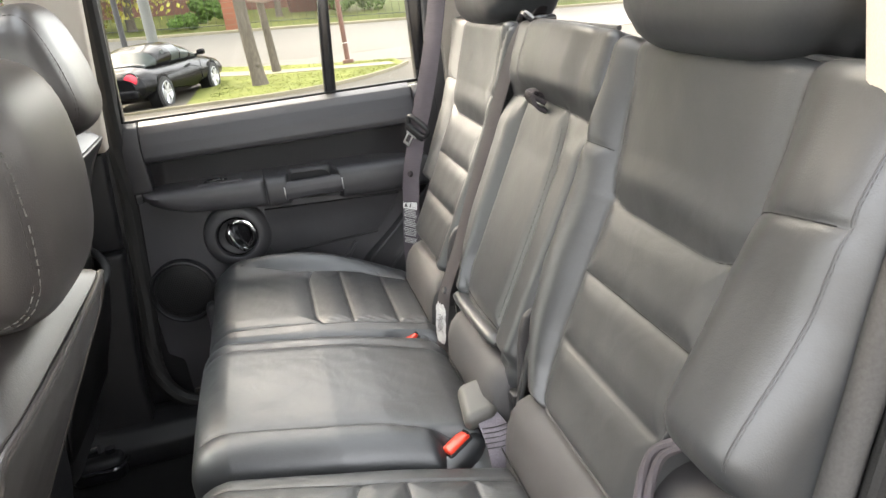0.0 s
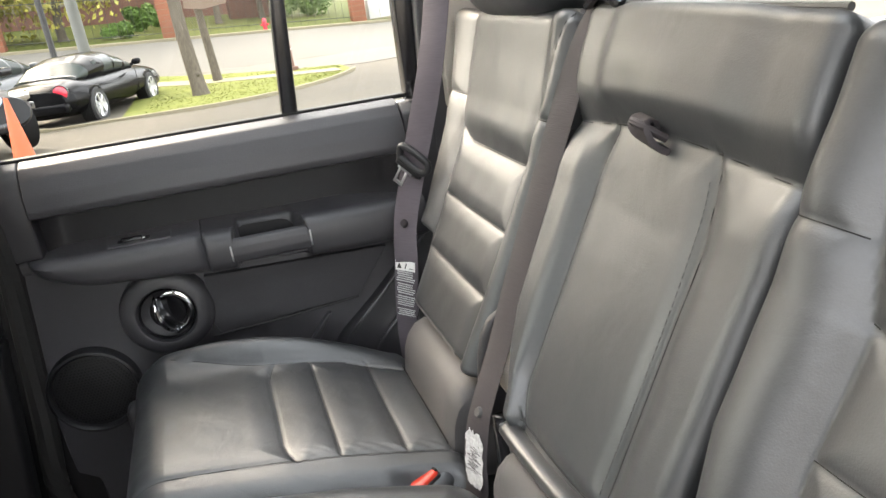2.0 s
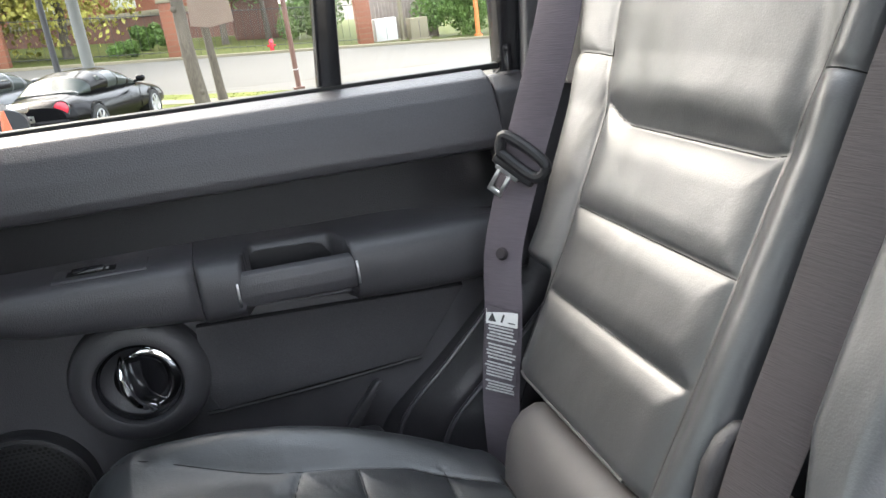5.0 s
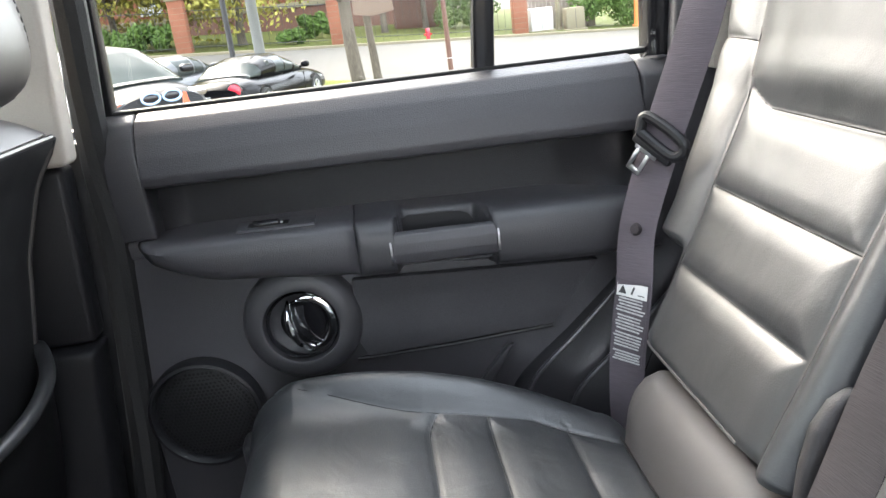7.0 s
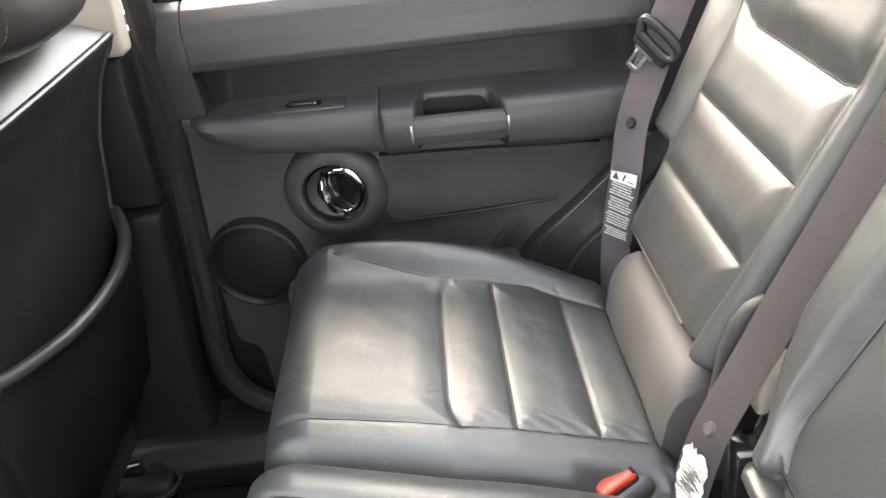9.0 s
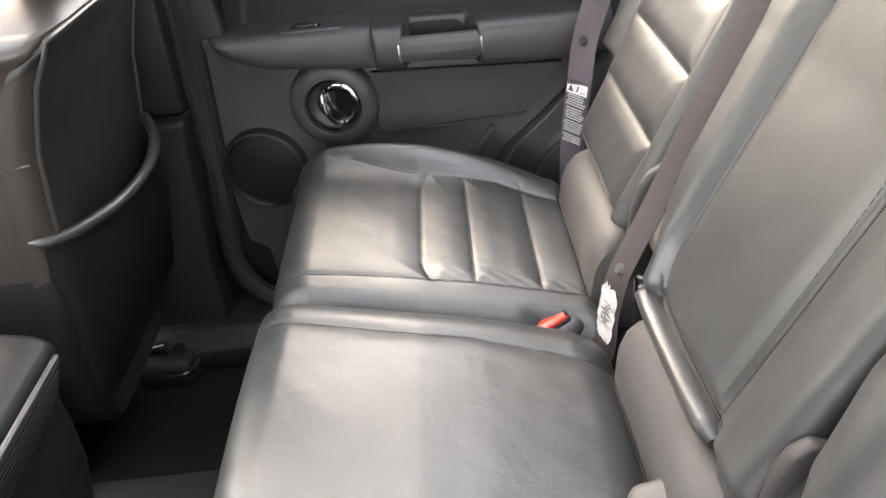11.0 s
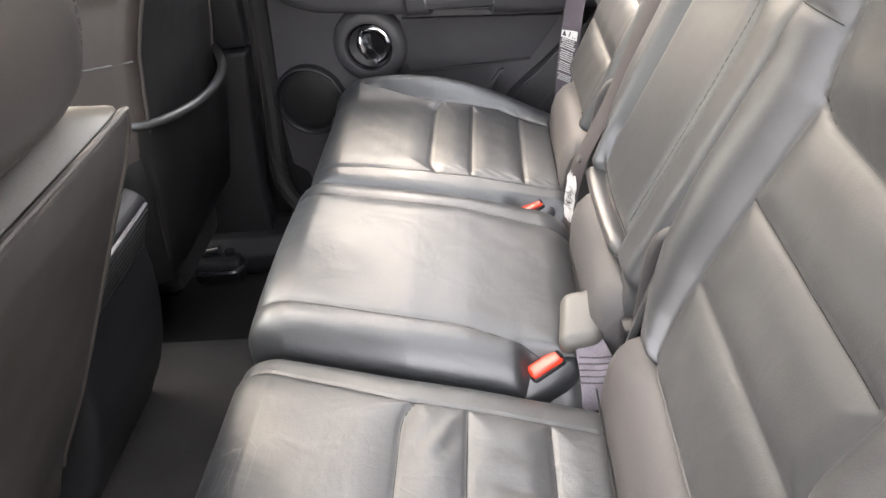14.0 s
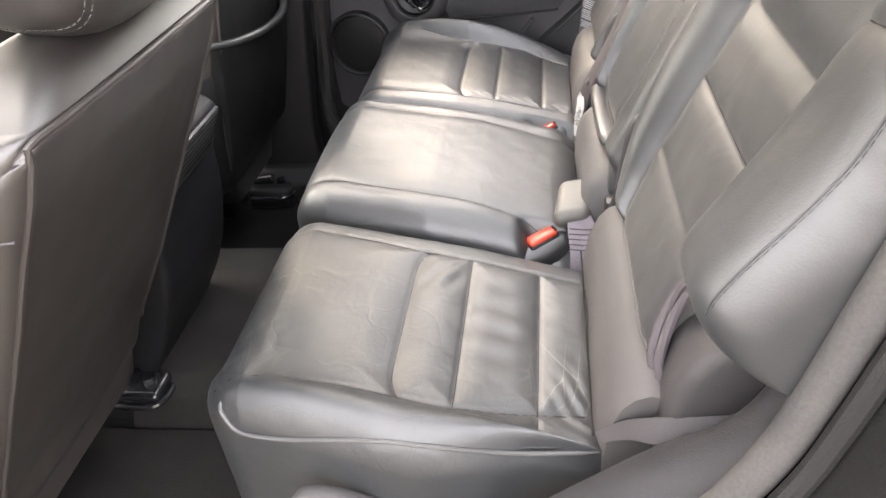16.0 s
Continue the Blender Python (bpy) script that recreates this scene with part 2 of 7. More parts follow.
def stitches(name, pts, length, gap, r, mat, parent, label=""):
    """A row of separate stitches along a curve, as one part."""
    path = smooth_path(pts, 400)
    bm = bmesh.new()
    acc, start, on = 0.0, path[0], True
    for a, b in zip(path, path[1:]):
        acc += (b - a).length
        if acc >= (length if on else gap):
            if on:
                bm_cyl(start, b, r, n=5, bm=bm)
            start, acc, on = b, 0.0, not on
    return part(name, bm, mat, parent, label)


# ---- materials ----
leather = node_mat("black_leather", (0.0138, 0.0152, 0.0168), 0.435, spec=0.80, var=0.22, var_scale=9, grain=260, bump=0.13, bump_scale=640, rough_var=0.10, wave=0.20, wave_scale=16, crease=0.04)
leather_back = node_mat("black_leather_backrest", (0.0150, 0.0164, 0.0180), 0.45, spec=0.82, var=0.22, var_scale=7, grain=260, bump=0.10, bump_scale=640, rough_var=0.10, wave=0.18, wave_scale=11, crease=0.03)
leather_worn = node_mat("worn_black_leather", (0.0138, 0.0152, 0.0168), 0.435, spec=0.80, var=0.22, var_scale=9, grain=260, bump=0.13, bump_scale=640, rough_var=0.10, wave=0.22, wave_scale=16, crease=0.10)


def cracks(m, patches, tone):
    """Fine pale cracks where the leather is worn: thin crossing lines inside round patches (x, y, z, radius)."""
    n, l = m.node_tree.nodes, m.node_tree.links
    b = n["Principled BSDF"]
    co = n.new("ShaderNodeTexCoord")
    lines = []
    for turn, scale in ((35, 26), (-50, 34)):
        mp = n.new("ShaderNodeMapping")
        mp.inputs["Rotation"].default_value = (0, 0, radians(turn))
        mp.inputs["Scale"].default_value = (1, 0.28, 1)
        l.new(co.outputs["Object"], mp.inputs[0])
        v = n.new("ShaderNodeTexVoronoi")
        v.feature = "DISTANCE_TO_EDGE"
        v.inputs["Scale"].default_value = scale
        l.new(mp.outputs[0], v.inputs["Vector"])
        r = n.new("ShaderNodeMapRange")
        r.inputs["From Min"].default_value, r.inputs["From Max"].default_value = 0.0, 0.020
        r.inputs["To Min"].default_value, r.inputs["To Max"].default_value = 1.0, 0.0
        l.new(v.outputs["Distance"], r.inputs[0])
        lines.append(r.outputs[0])
    top = n.new("ShaderNodeMath")
    top.operation = "MAXIMUM"
    l.new(lines[0], top.inputs[0])
    l.new(lines[1], top.inputs[1])
    cover = None
    for x, y, z, rad in patches:
        d = n.new("ShaderNodeVectorMath")
        d.operation = "DISTANCE"
        d.inputs[1].default_value = (x, y, z)
        l.new(co.outputs["Object"], d.inputs[0])
        r = n.new("ShaderNodeMapRange")
        r.inputs["From Min"].default_value, r.inputs["From Max"].default_value = 0.35 * rad, rad
        r.inputs["To Min"].default_value, r.inputs["To Max"].default_value = 1.0, 0.0
        l.new(d.outputs["Value"], r.inputs[0])
        if cover is None:
            cover = r.outputs[0]
        else:
            mx = n.new("ShaderNodeMath")
            mx.operation = "MAXIMUM"
            l.new(cover, mx.inputs[0])
            l.new(r.outputs[0], mx.inputs[1])
            cover = mx.outputs[0]
    fac = n.new("ShaderNodeMath")
    fac.operation = "MULTIPLY"
    l.new(top.outputs[0], fac.inputs[0])
    l.new(cover, fac.inputs[1])
    mix = n.new("ShaderNodeMix")
    mix.data_type = "RGBA"
    mix.inputs[7].default_value = (*tone, 1)
    l.new(fac.outputs[0], mix.inputs[0])
    l.new(b.inputs["Base Color"].links[0].from_socket, mix.inputs[6])
    l.new(mix.outputs[2], b.inputs["Base Color"])


cracks(leather_worn, ((-0.185, -0.47, 0.92, 0.085), (0.195, -0.45, 0.90, 0.07), (-0.16, -0.34, 0.94, 0.05)), (0.075, 0.073, 0.068))
leather_front = node_mat("front_seat_leather", (0.0225, 0.0192, 0.0178), 0.40, spec=0.95, var=0.2, var_scale=8, grain=260, bump=0.10, bump_scale=650, rough_var=0.06, wave=0.04, wave_scale=9)
leather_side = node_mat("brown_grey_seat_leather", (0.024, 0.0185, 0.0165), 0.42, spec=0.75, var=0.2, var_scale=8, grain=260, bump=0.08, bump_scale=600, rough_var=0.06, wave=0.06, wave_scale=10)
vinyl_black = node_mat("black_seat_vinyl", (0.0105, 0.0105, 0.0108), 0.45, spec=0.4, var=0.15, var_scale=10, grain=300, bump=0.08, bump_scale=500, rough_var=0.05)
vinyl = node_mat("smooth_vinyl", (0.020, 0.0205, 0.021), 0.36, var=0.15, var_scale=10, grain=300, bump=0.08, bump_scale=500, rough_var=0.05)
seam_mat = node_mat("sunk_seam_thread", (0.006, 0.006, 0.006), 0.8, spec=0.2, var=0.2)
thread = node_mat("grey_thread", (0.060, 0.056, 0.052), 0.8, var=0.2, bump=0.2, bump_scale=900)
thread_dark = node_mat("black_thread", (0.030, 0.030, 0.030), 0.7, var=0.2)
piping_mat = node_mat("piping_cord", (0.05, 0.05, 0.05), 0.42, var=0.2, bump=0.1)
plastic = node_mat("black_grained_plastic", (0.030, 0.0294, 0.032), 0.44, spec=0.45, var=0.2, var_scale=5, grain=500, bump=0.25, bump_scale=700, rough_var=0.05)
plastic_soft = node_mat("soft_black_door_skin", (0.040, 0.039, 0.0425), 0.42, spec=0.45, var=0.18, var_scale=5, grain=500, bump=0.28, bump_scale=650, rough_var=0.05)
plastic_cloth = node_mat("black_door_fabric", (0.042, 0.041, 0.0445), 0.85, spec=0.25, var=0.3, var_scale=12, grain=600, bump=0.5, bump_scale=900)
plastic_dark = node_mat("dark_trim_plastic", (0.007, 0.007, 0.008), 0.45, spec=0.3, var=0.2, var_scale=5, grain=500, bump=0.25, bump_scale=700, rough_var=0.05)
gloss_plastic = node_mat("gloss_black_plastic", (0.008, 0.008, 0.009), 0.2, var=0.1)
# near-black for solid pieces that stand for the shade in holes and gaps
void_mat = node_mat("dark_recess", (0.004, 0.004, 0.004), 0.8, spec=0.2, var=0.2)
cover_mat = node_mat("grey_hinge_cover", (0.040, 0.038, 0.038), 0.62, spec=0.35, var=0.18, var_scale=10, grain=600, bump=0.18, bump_scale=900, second=(0.046, 0.044, 0.044))
belt_mat = node_mat("webbing", (0.072, 0.062, 0.072), 0.75, spec=0.3, var=0.2, var_scale=15, grain=900, bump=0.22, bump_scale=900, stretch=(0.06, 0.06, 1.0))
belt_dark = node_mat("dark_webbing", (0.024, 0.0205, 0.0225), 0.75, spec=0.3, var=0.2, var_scale=15, grain=900, bump=0.22, bump_scale=900, stretch=(0.06, 0.06, 1.0))
lilac_mat = node_mat("faded_lilac_webbing", (0.125, 0.112, 0.127), 0.85, spec=0.2, var=0.3, var_scale=40, grain=500, bump=0.8, bump_scale=700)
loop_mat = node_mat("purple_grey_cord", (0.048, 0.042, 0.047), 0.7, spec=0.35, var=0.25, var_scale=30, grain=700, bump=0.4, bump_scale=900)
flap_soft = node_mat("purple_grey_edge_cloth", (0.023, 0.0205, 0.022), 0.65, spec=0.4, var=0.25, var_scale=14, grain=500, bump=0.3, bump_scale=700)
flap_mat = node_mat("purple_grey_flap", (0.022, 0.0205, 0.0215), 0.6, spec=0.4, var=0.2, var_scale=12, grain=500, bump=0.2, bump_scale=700)
arch_mat = node_mat("satin_moulded_plastic", (0.030, 0.029, 0.032), 0.30, var=0.2, var_scale=6, grain=400, bump=0.12, bump_scale=500, rough_var=0.08, wave=0.10, wave_scale=10)
torn_mat = node_mat("scuffed_paper", (0.34, 0.34, 0.34), 0.7, var=0.5, var_scale=90, grain=400)
label_mat = node_mat("white_label", (0.55, 0.55, 0.54), 0.55, var=0.08, var_scale=30)
ink_mat = node_mat("label_ink", (0.03, 0.03, 0.03), 0.7, var=0.1)
red_mat = node_mat("red_plastic", (0.46, 0.030, 0.012), 0.30, var=0.12, var_scale=20)
chrome = node_mat("chrome", (0.82, 0.82, 0.83), 0.07, metal=1.0, var=0.03)
steel = node_mat("brushed_steel", (0.55, 0.55, 0.55), 0.28, metal=1.0, var=0.1, var_scale=40)
carpet = node_mat("black_carpet", (0.006, 0.006, 0.006), 0.95, spec=0.15, var=0.5, var_scale=14, grain=420, bump=0.9, bump_scale=520)
mat_carpet = node_mat("grey_floor_mat", (0.0155, 0.0146, 0.0138), 0.95, spec=0.15, var=0.45, var_scale=11, grain=420, bump=0.9, bump_scale=520)
beige = node_mat("beige_trim", (0.40, 0.365, 0.315), 0.62, var=0.08, var_scale=5, grain=500, bump=0.15, bump_scale=700)
headlining = node_mat("beige_headliner_cloth", (0.42, 0.39, 0.34), 0.95, spec=0.1, var=0.1, var_scale=6, grain=700, bump=0.4, bump_scale=900)
rubber = node_mat("weatherstrip_rubber", (0.008, 0.008, 0.008), 0.62, spec=0.3, var=0.3, var_scale=25, grain=500, bump=0.35, bump_scale=500)
rubber_grey = node_mat("flocked_seal", (0.043, 0.0415, 0.040), 0.8, spec=0.3, var=0.3, var_scale=20, grain=300, bump=0.2, bump_scale=500)
navy = node_mat("dark_navy_paint", (0.010, 0.013, 0.028), 0.15, var=0.1, var_scale=3)


def glass_mat(name, tint, rough=0.0):
    m = bpy.data.materials.new(name)
    m.use_nodes = True
    n, l = m.node_tree.nodes, m.node_tree.links
    n.remove(n["Principled BSDF"])
    tr, gl, fr, mx = (n.new("ShaderNode" + k) for k in ("BsdfTransparent", "BsdfGlossy", "Fresnel", "MixShader"))
    tr.inputs[0].default_value = (*tint, 1)
    gl.inputs["Roughness"].default_value = rough
    fr.inputs[0].default_value = 1.45
    l.new(fr.outputs[0], mx.inputs[0])
    l.new(tr.outputs[0], mx.inputs[1])
    l.new(gl.outputs[0], mx.inputs[2])
    l.new(mx.outputs[0], n["Material Output"].inputs[0])
    return m


clear_glass = glass_mat("window_glass", (0.93, 0.95, 0.93))
front_glass = glass_mat("green_tinted_glass", (0.90, 0.93, 0.90))
roof_glass = glass_mat("tinted_roof_glass", (0.84, 0.87, 0.88))
dark_glass = node_mat("dark_car_glass", (0.045, 0.052, 0.050), 0.16, spec=0.08, var=0.1)


# ---- the car's shell ----
def door_y(x):
    """The plan line of the door's glass."""
    return 0.75 - 0.085 * x


def shear(bm):
    for v in bm.verts:
        v.co.y += -0.085 * v.co.x
    return bm


def shear_near(bm):
    for v in bm.verts:
        v.co.y += 0.085 * v.co.x
    return bm


floor = thing("floor", "black carpeted footwell floor of the car", "car floor", kind="structure")
FLOOR_Z = 0.50
part("carpet", bm_box(-1.7, 0.45, -0.66, 0.70, FLOOR_Z - 0.04, FLOOR_Z, 0.01), carpet, floor)
part("tunnel", bm_prism([(-0.17, 0.49), (-0.13, 0.545), (-0.06, 0.565), (0.10, 0.565), (0.17, 0.545), (0.21, 0.49)], -1.7, 0.2, "x", 0.01), carpet, floor)
part("seat_riser", bm_box(-0.10, 0.45, -0.60, 0.64, FLOOR_Z - 0.01, 0.72, 0.02), carpet, floor)
part("cargo_deck", bm_box(0.45, 1.55, -0.70, 0.70, 0.74, 0.80, 0.01), carpet, floor)

ceiling = thing("ceiling", "beige cloth headliner of the car roof", "headliner", kind="structure")
bm = bmesh.new()
NX, NY = 20, 14
# roof windows are unseen; place and size are set to light the seats
SKY = ((-1.22, -0.46, -0.52, 0.52), (-0.36, 0.62, -0.57, -0.06), (-0.36, 0.62, 0.06, 0.57))


def open_sky(x, y):
    """Whether a place in the roof lies in one of its windows."""
    return any(w[0] < x < w[1] and w[2] < y < w[3] for w in SKY)


vs = [[bm.verts.new((-1.25 + 2.75 * i / NX, -0.66 + 1.32 * j / NY, 1.70 + 0.07 * (1 - (2 * j / NY - 1) ** 4) + 0.02 * math.sin(PI * i / NX))) for j in range(NY + 1)] for i in range(NX + 1)]
# windows over the front seats and over both rear seats leave holes in lining and skin
for i in range(NX):
    for j in range(NY):
        mx, my = (vs[i][j].co.x + vs[i + 1][j].co.x) / 2, (vs[i][j].co.y + vs[i][j + 1].co.y) / 2
        if not open_sky(mx, my):
            bm.faces.new((vs[i][j], vs[i][j + 1], vs[i + 1][j + 1], vs[i + 1][j]))
bmesh.ops.solidify(bm, geom=bm.faces[:], thickness=0.04)
part("headliner", bm, headlining, ceiling)
bm = bmesh.new()
xs = sorted({-1.3, 1.55} | {w[k] for w in SKY for k in (0, 1)})
ys = sorted({-0.74, 0.74} | {w[k] for w in SKY for k in (2, 3)})
for x0, x1 in zip(xs, xs[1:]):
    for y0, y1 in zip(ys, ys[1:]):
        if not open_sky((x0 + x1) / 2, (y0 + y1) / 2):
            bmesh.ops.create_cube(bm, size=1, matrix=Matrix.Translation(((x0 + x1) / 2, (y0 + y1) / 2, 1.825)) @ Matrix.Diagonal((x1 - x0, y1 - y0, 0.02, 1)))
part("roof_skin", bm, navy, ceiling)
for w in SKY:
    pane = part("roof_window", bm_box(w[0] - 0.01, w[1] + 0.01, w[2] - 0.01, w[3] + 0.01, 1.837, 1.841), roof_glass, ceiling, "tinted roof window")
    pane.visible_shadow = False


def body_side(name, label, sign):
    """The outer body side with its window openings; sign 1 is the far side, -1 the side with the open door."""
    side = thing(name, label, "car body", kind="structure")
    s = shear if sign > 0 else shear_near
    def add(pname, x0, x1, z0, z1, mat, y0=0.775, y1=0.80, bev=0.006):
        a, b = sorted((sign * y0, sign * y1))
        part(pname, s(bm_box(x0, x1, a, b, z0, z1, bev)), mat, side)
    add("front_panel", -1.75, -0.345 if sign > 0 else -0.44, 0.45, 1.27, navy)
    add("rear_panel", 0.36 if sign > 0 else 0.43, 1.6, 0.45, 1.27, navy)
    if sign > 0:
        add("door_skin", -0.345, 0.36, 0.45, 1.27, navy)
    add("roof_rail", -1.3, 1.55, 1.70, 1.80, navy, 0.72, 0.80)
    add("a_pillar", -1.50, -1.40, 1.26, 1.80, navy, 0.72, 0.80)
    add("d_pillar", 1.42, 1.56, 1.26, 1.80, navy, 0.72, 0.80)
    add("front_inner_trim", -1.7, -0.47, FLOOR_Z, 1.27, plastic_dark, 0.72, 0.765)
    add("rear_inner_trim", 0.46, 1.5, 0.78, 1.27, plastic, 0.68, 0.765)
    add("c_pillar", 0.40, 0.50, 1.26, 1.80, beige, 0.68, 0.79)
    return side


body_side("wall_far", "dark navy body side with closed door and windows", 1)
body_side("wall_near", "dark navy body side with an open doorway", -1)
dash = thing("wall_front", "black dashboard and cowl behind the front seats", "dashboard", kind="structure")
part("dashboard", bm_prism([(-1.75, 0.5), (-1.75, 1.24), (-1.6, 1.27), (-1.42, 1.22), (-1.36, 1.12), (-1.42, 0.95), (-1.5, 0.5)], -0.74, 0.74, "y", 0.02), plastic_dark, dash)
tail = thing("wall_rear", "closed tailgate with its window", "tailgate", kind="structure")
part("tailgate_panel", bm_box(1.54, 1.60, -0.66, 0.66, 0.6, 1.24, 0.02), plastic, tail)

# tinted glass in front
ws = thing("windscreen", "green tinted windscreen over the dashboard", "windscreen", kind="structure")
part("pane", bm_prism([(-1.735, 1.245), (-1.30, 1.805), (-1.296, 1.802), (-1.731, 1.242)], -0.72, 0.72, "y"), front_glass, ws)
for sgn in (-1, 1):
    fw = thing("front_window", "tinted side window beside the front seat", "car window", kind="structure")
    f_pane = bm_box(-1.42, -0.47, sgn * 0.762 - 0.002, sgn * 0.762 + 0.002, 1.262, 1.71)
    part("pane", shear(f_pane) if sgn > 0 else shear_near(f_pane), front_glass, fw)

# ---- pillar trims ----
bp = thing("b_pillar_trim", "beige upper and black lower plastic pillar trim beside the far door", "pillar trim")
bm = bm_prism([(-0.362, 1.245), (-0.343, 1.42), (-0.315, 1.70), (-0.46, 1.72), (-0.48, 1.42), (-0.49, 1.245)], 0.66, 0.70, "y", 0.008, 3)
for v in bm.verts:
    v.co.y += -0.05 * (v.co.z - 1.25) + 0.06 * (-(v.co.x + 0.36))
part("upper_trim", bm, beige, bp, "smooth beige plastic")
bm = bm_prism([(-0.375, 1.243), (-0.392, 1.02), (-0.64, 1.02), (-0.62, 1.243)], 0.675, 0.715, "y", 0.008, 3)
part("mid_trim", bm, plastic_dark, bp)
bm = bm_prism([(-0.388, 1.018), (-0.392, 1.000), (-0.43, 0.70), (-0.43, 0.50), (-0.72, 0.50), (-0.66, 1.0), (-0.65, 1.018)], 0.652, 0.712, "y", 0.008, 3)
part("lower_trim", bm, plastic_dark, bp)
part("seal", bm_tube([(-0.318, 0.715, 1.72), (-0.338, 0.728, 1.42), (-0.352, 0.735, 1.28), (-0.362, 0.735, 1.10), (-0.385, 0.725, 0.86), (-0.40, 0.71, 0.70), (-0.37, 0.70, 0.62), (-0.30, 0.69, 0.585), (-0.2, 0.69, 0.575)], 0.020, 70, 10), rubber, bp, "black rubber door seal")
part("post_cover", bm_box(-0.62, -0.335, 0.738, 0.770, 0.55, 1.262, 0.004), plastic_dark, bp)
sill = thing("door_sill_plate", "black plastic door sill plate along the footwell", "sill plate")
part("plate", bm_prism([(0.60, 0.50), (0.60, 0.555), (0.63, 0.585), (0.70, 0.595), (0.74, 0.585), (0.74, 0.50)], -0.95, 0.05, "x", 0.008, 3), plastic_dark, sill)

# ---- the far door ----
door = thing("rear_door", "closed black rear door panel with window, armrest and speaker", "car door")


def xprism(name, yz, x0, x1, mat, parent=None, bevel=0.006, seg=3, label=""):
    """A door part: an outline of (inset from the glass line, height) run along the door."""
    pts = [(0.75 - d, z) for d, z in yz]
    return part(name, shear(bm_prism(pts, x0, x1, "x", bevel, seg)), mat, parent or door, label)


upper = [(-0.015, 1.285), (0.022, 1.286), (0.043, 1.278), (0.056, 1.262), (0.067, 1.236), (0.073, 1.212), (0.070, 1.200), (0.058, 1.196), (0.000, 1.208)]
xprism("upper_panel", upper, -0.300, 0.318, plastic_soft, bevel=0.003)
xprism("front_end_cap", [(-0.015, 1.285), (0.018, 1.286), (0.038, 1.277), (0.050, 1.262), (0.058, 1.236), (0.060, 1.205), (0.056, 1.129), (0.01, 1.129)], -0.348, -0.3015, plastic, bevel=0.005)
xprism("rear_end_cap", [(-0.012, 1.270), (0.03, 1.280), (0.052, 1.262), (0.056, 1.236), (0.056, 1.08), (0.0, 1.08)], 0.3195, 0.375, plastic, bevel=0.006)


def x_loft(name, xs_, section, mat, parent, closed=True, thick=0.0, sharp=50, label=""):
    """A door moulding: sections of (inset from the glass line, height) joined along the door."""
    bm = bmesh.new()
    rings = [[bm.verts.new((x, door_y(x) - d, z)) for d, z in section(x)] for x in xs_]
    n = len(rings[0])
    for a, b in zip(rings, rings[1:]):
        for j in range(n if closed else n - 1):
            bm.faces.new((a[j], a[(j + 1) % n], b[(j + 1) % n], b[j]))
    if closed:
        bm.faces.new(rings[0])
        bm.faces.new(rings[-1][::-1])
    if thick:
        bmesh.ops.solidify(bm, geom=bm.faces[:], thickness=thick)
    return part(name, bm, mat, parent, label, sharp=sharp)


def ramp(a, b, x):
    f = max(0.0, min(1.0, (x - a) / (b - a)))
    return f * f * (3 - 2 * f)


def arm_back(x):
    """Inset of the armrest's back line: it comes forward towards the rear end of the door."""
    return -0.002 + 0.052 * ramp(0.17, 0.33, x) ** 1.3


def recess_section(x):
    curl = 0.030 * ramp(-0.275, -0.302, x) + 0.034 * ramp(0.292, 0.3195, x)
    bk = arm_back(x)
    return [(-0.026 + curl, 1.216), (-0.024 + curl, 1.200), (-0.016 + curl + 0.25 * bk, 1.170), (-0.006 + 0.8 * curl + 0.7 * bk, 1.143), (bk + 0.002 + 0.6 * curl, 1.120)]


x_loft("recess_panel", [-0.3012 + 0.6204 * k / 60 for k in range(61)], recess_section, plastic, door, closed=False, thick=-0.003)


def arm_section(x):
    """Section of the armrest at x: it steps out towards the pull, thins at both ends and is scooped out behind the pull."""
    k = ramp(-0.326, -0.304, x) ** 0.5
    t = 1.129 - 0.003 * ramp(-0.05, 0.1, x) - 0.004 * ramp(0.15, 0.33, x)
    o = 0.062 + 0.026 * k + 0.012 * ramp(-0.058, -0.046, x) - 0.012 * ramp(0.18, 0.33, x)
    b = 1.112 - 0.040 * ramp(-0.330, -0.215, x) ** 0.6 - 0.014 * ramp(-0.25, -0.03, x) - 0.010 * ramp(-0.02, 0.26, x)
    bk = arm_back(x)
    f = o - 0.018 - bk
    r = 0.010 + 0.007 * ramp(-0.05, -0.03, x)
    full = [(bk + f * q, t + 0.0015 * (1 - q)) for q in (0, 0.3, 0.55, 0.64, 0.72, 0.82, 0.94)]
    full += [(o - 0.007, t - 0.3 * r), (o - 0.001, t - r), (o + 0.001, (t + b) / 2 + 0.006), (o, b + 0.018), (o - 0.004, b + 0.007), (o - 0.011, b + 0.001), (o - 0.024, b), (0.035, b + 0.002)]
    scoop = [full[0], (0.020, t), (0.039, t - 0.0005), (0.0435, t - 0.005), (0.0455, t - 0.018), (0.047, t - 0.050), (0.052, t - 0.060), (0.062, t - 0.063), (0.070, t - 0.063), (0.073, t - 0.064), (0.0735, t - 0.066), (0.072, b + 0.006), (0.069, b + 0.002), (0.062, b), (0.035, b + 0.002)]
    out = []
    for (d0, z0), (d1, z1) in zip(full, scoop):
        e = max(0.0, min(1.0, (d1 - 0.036) / 0.045))
        w = ramp(0.008 - 0.016 * e, 0.016 - 0.018 * e, x) * ramp(0.108 + 0.016 * e, 0.094 + 0.028 * e, x)
        out.append((d0 + (d1 - d0) * w, z0 + (z1 - z0) * w))
    return out


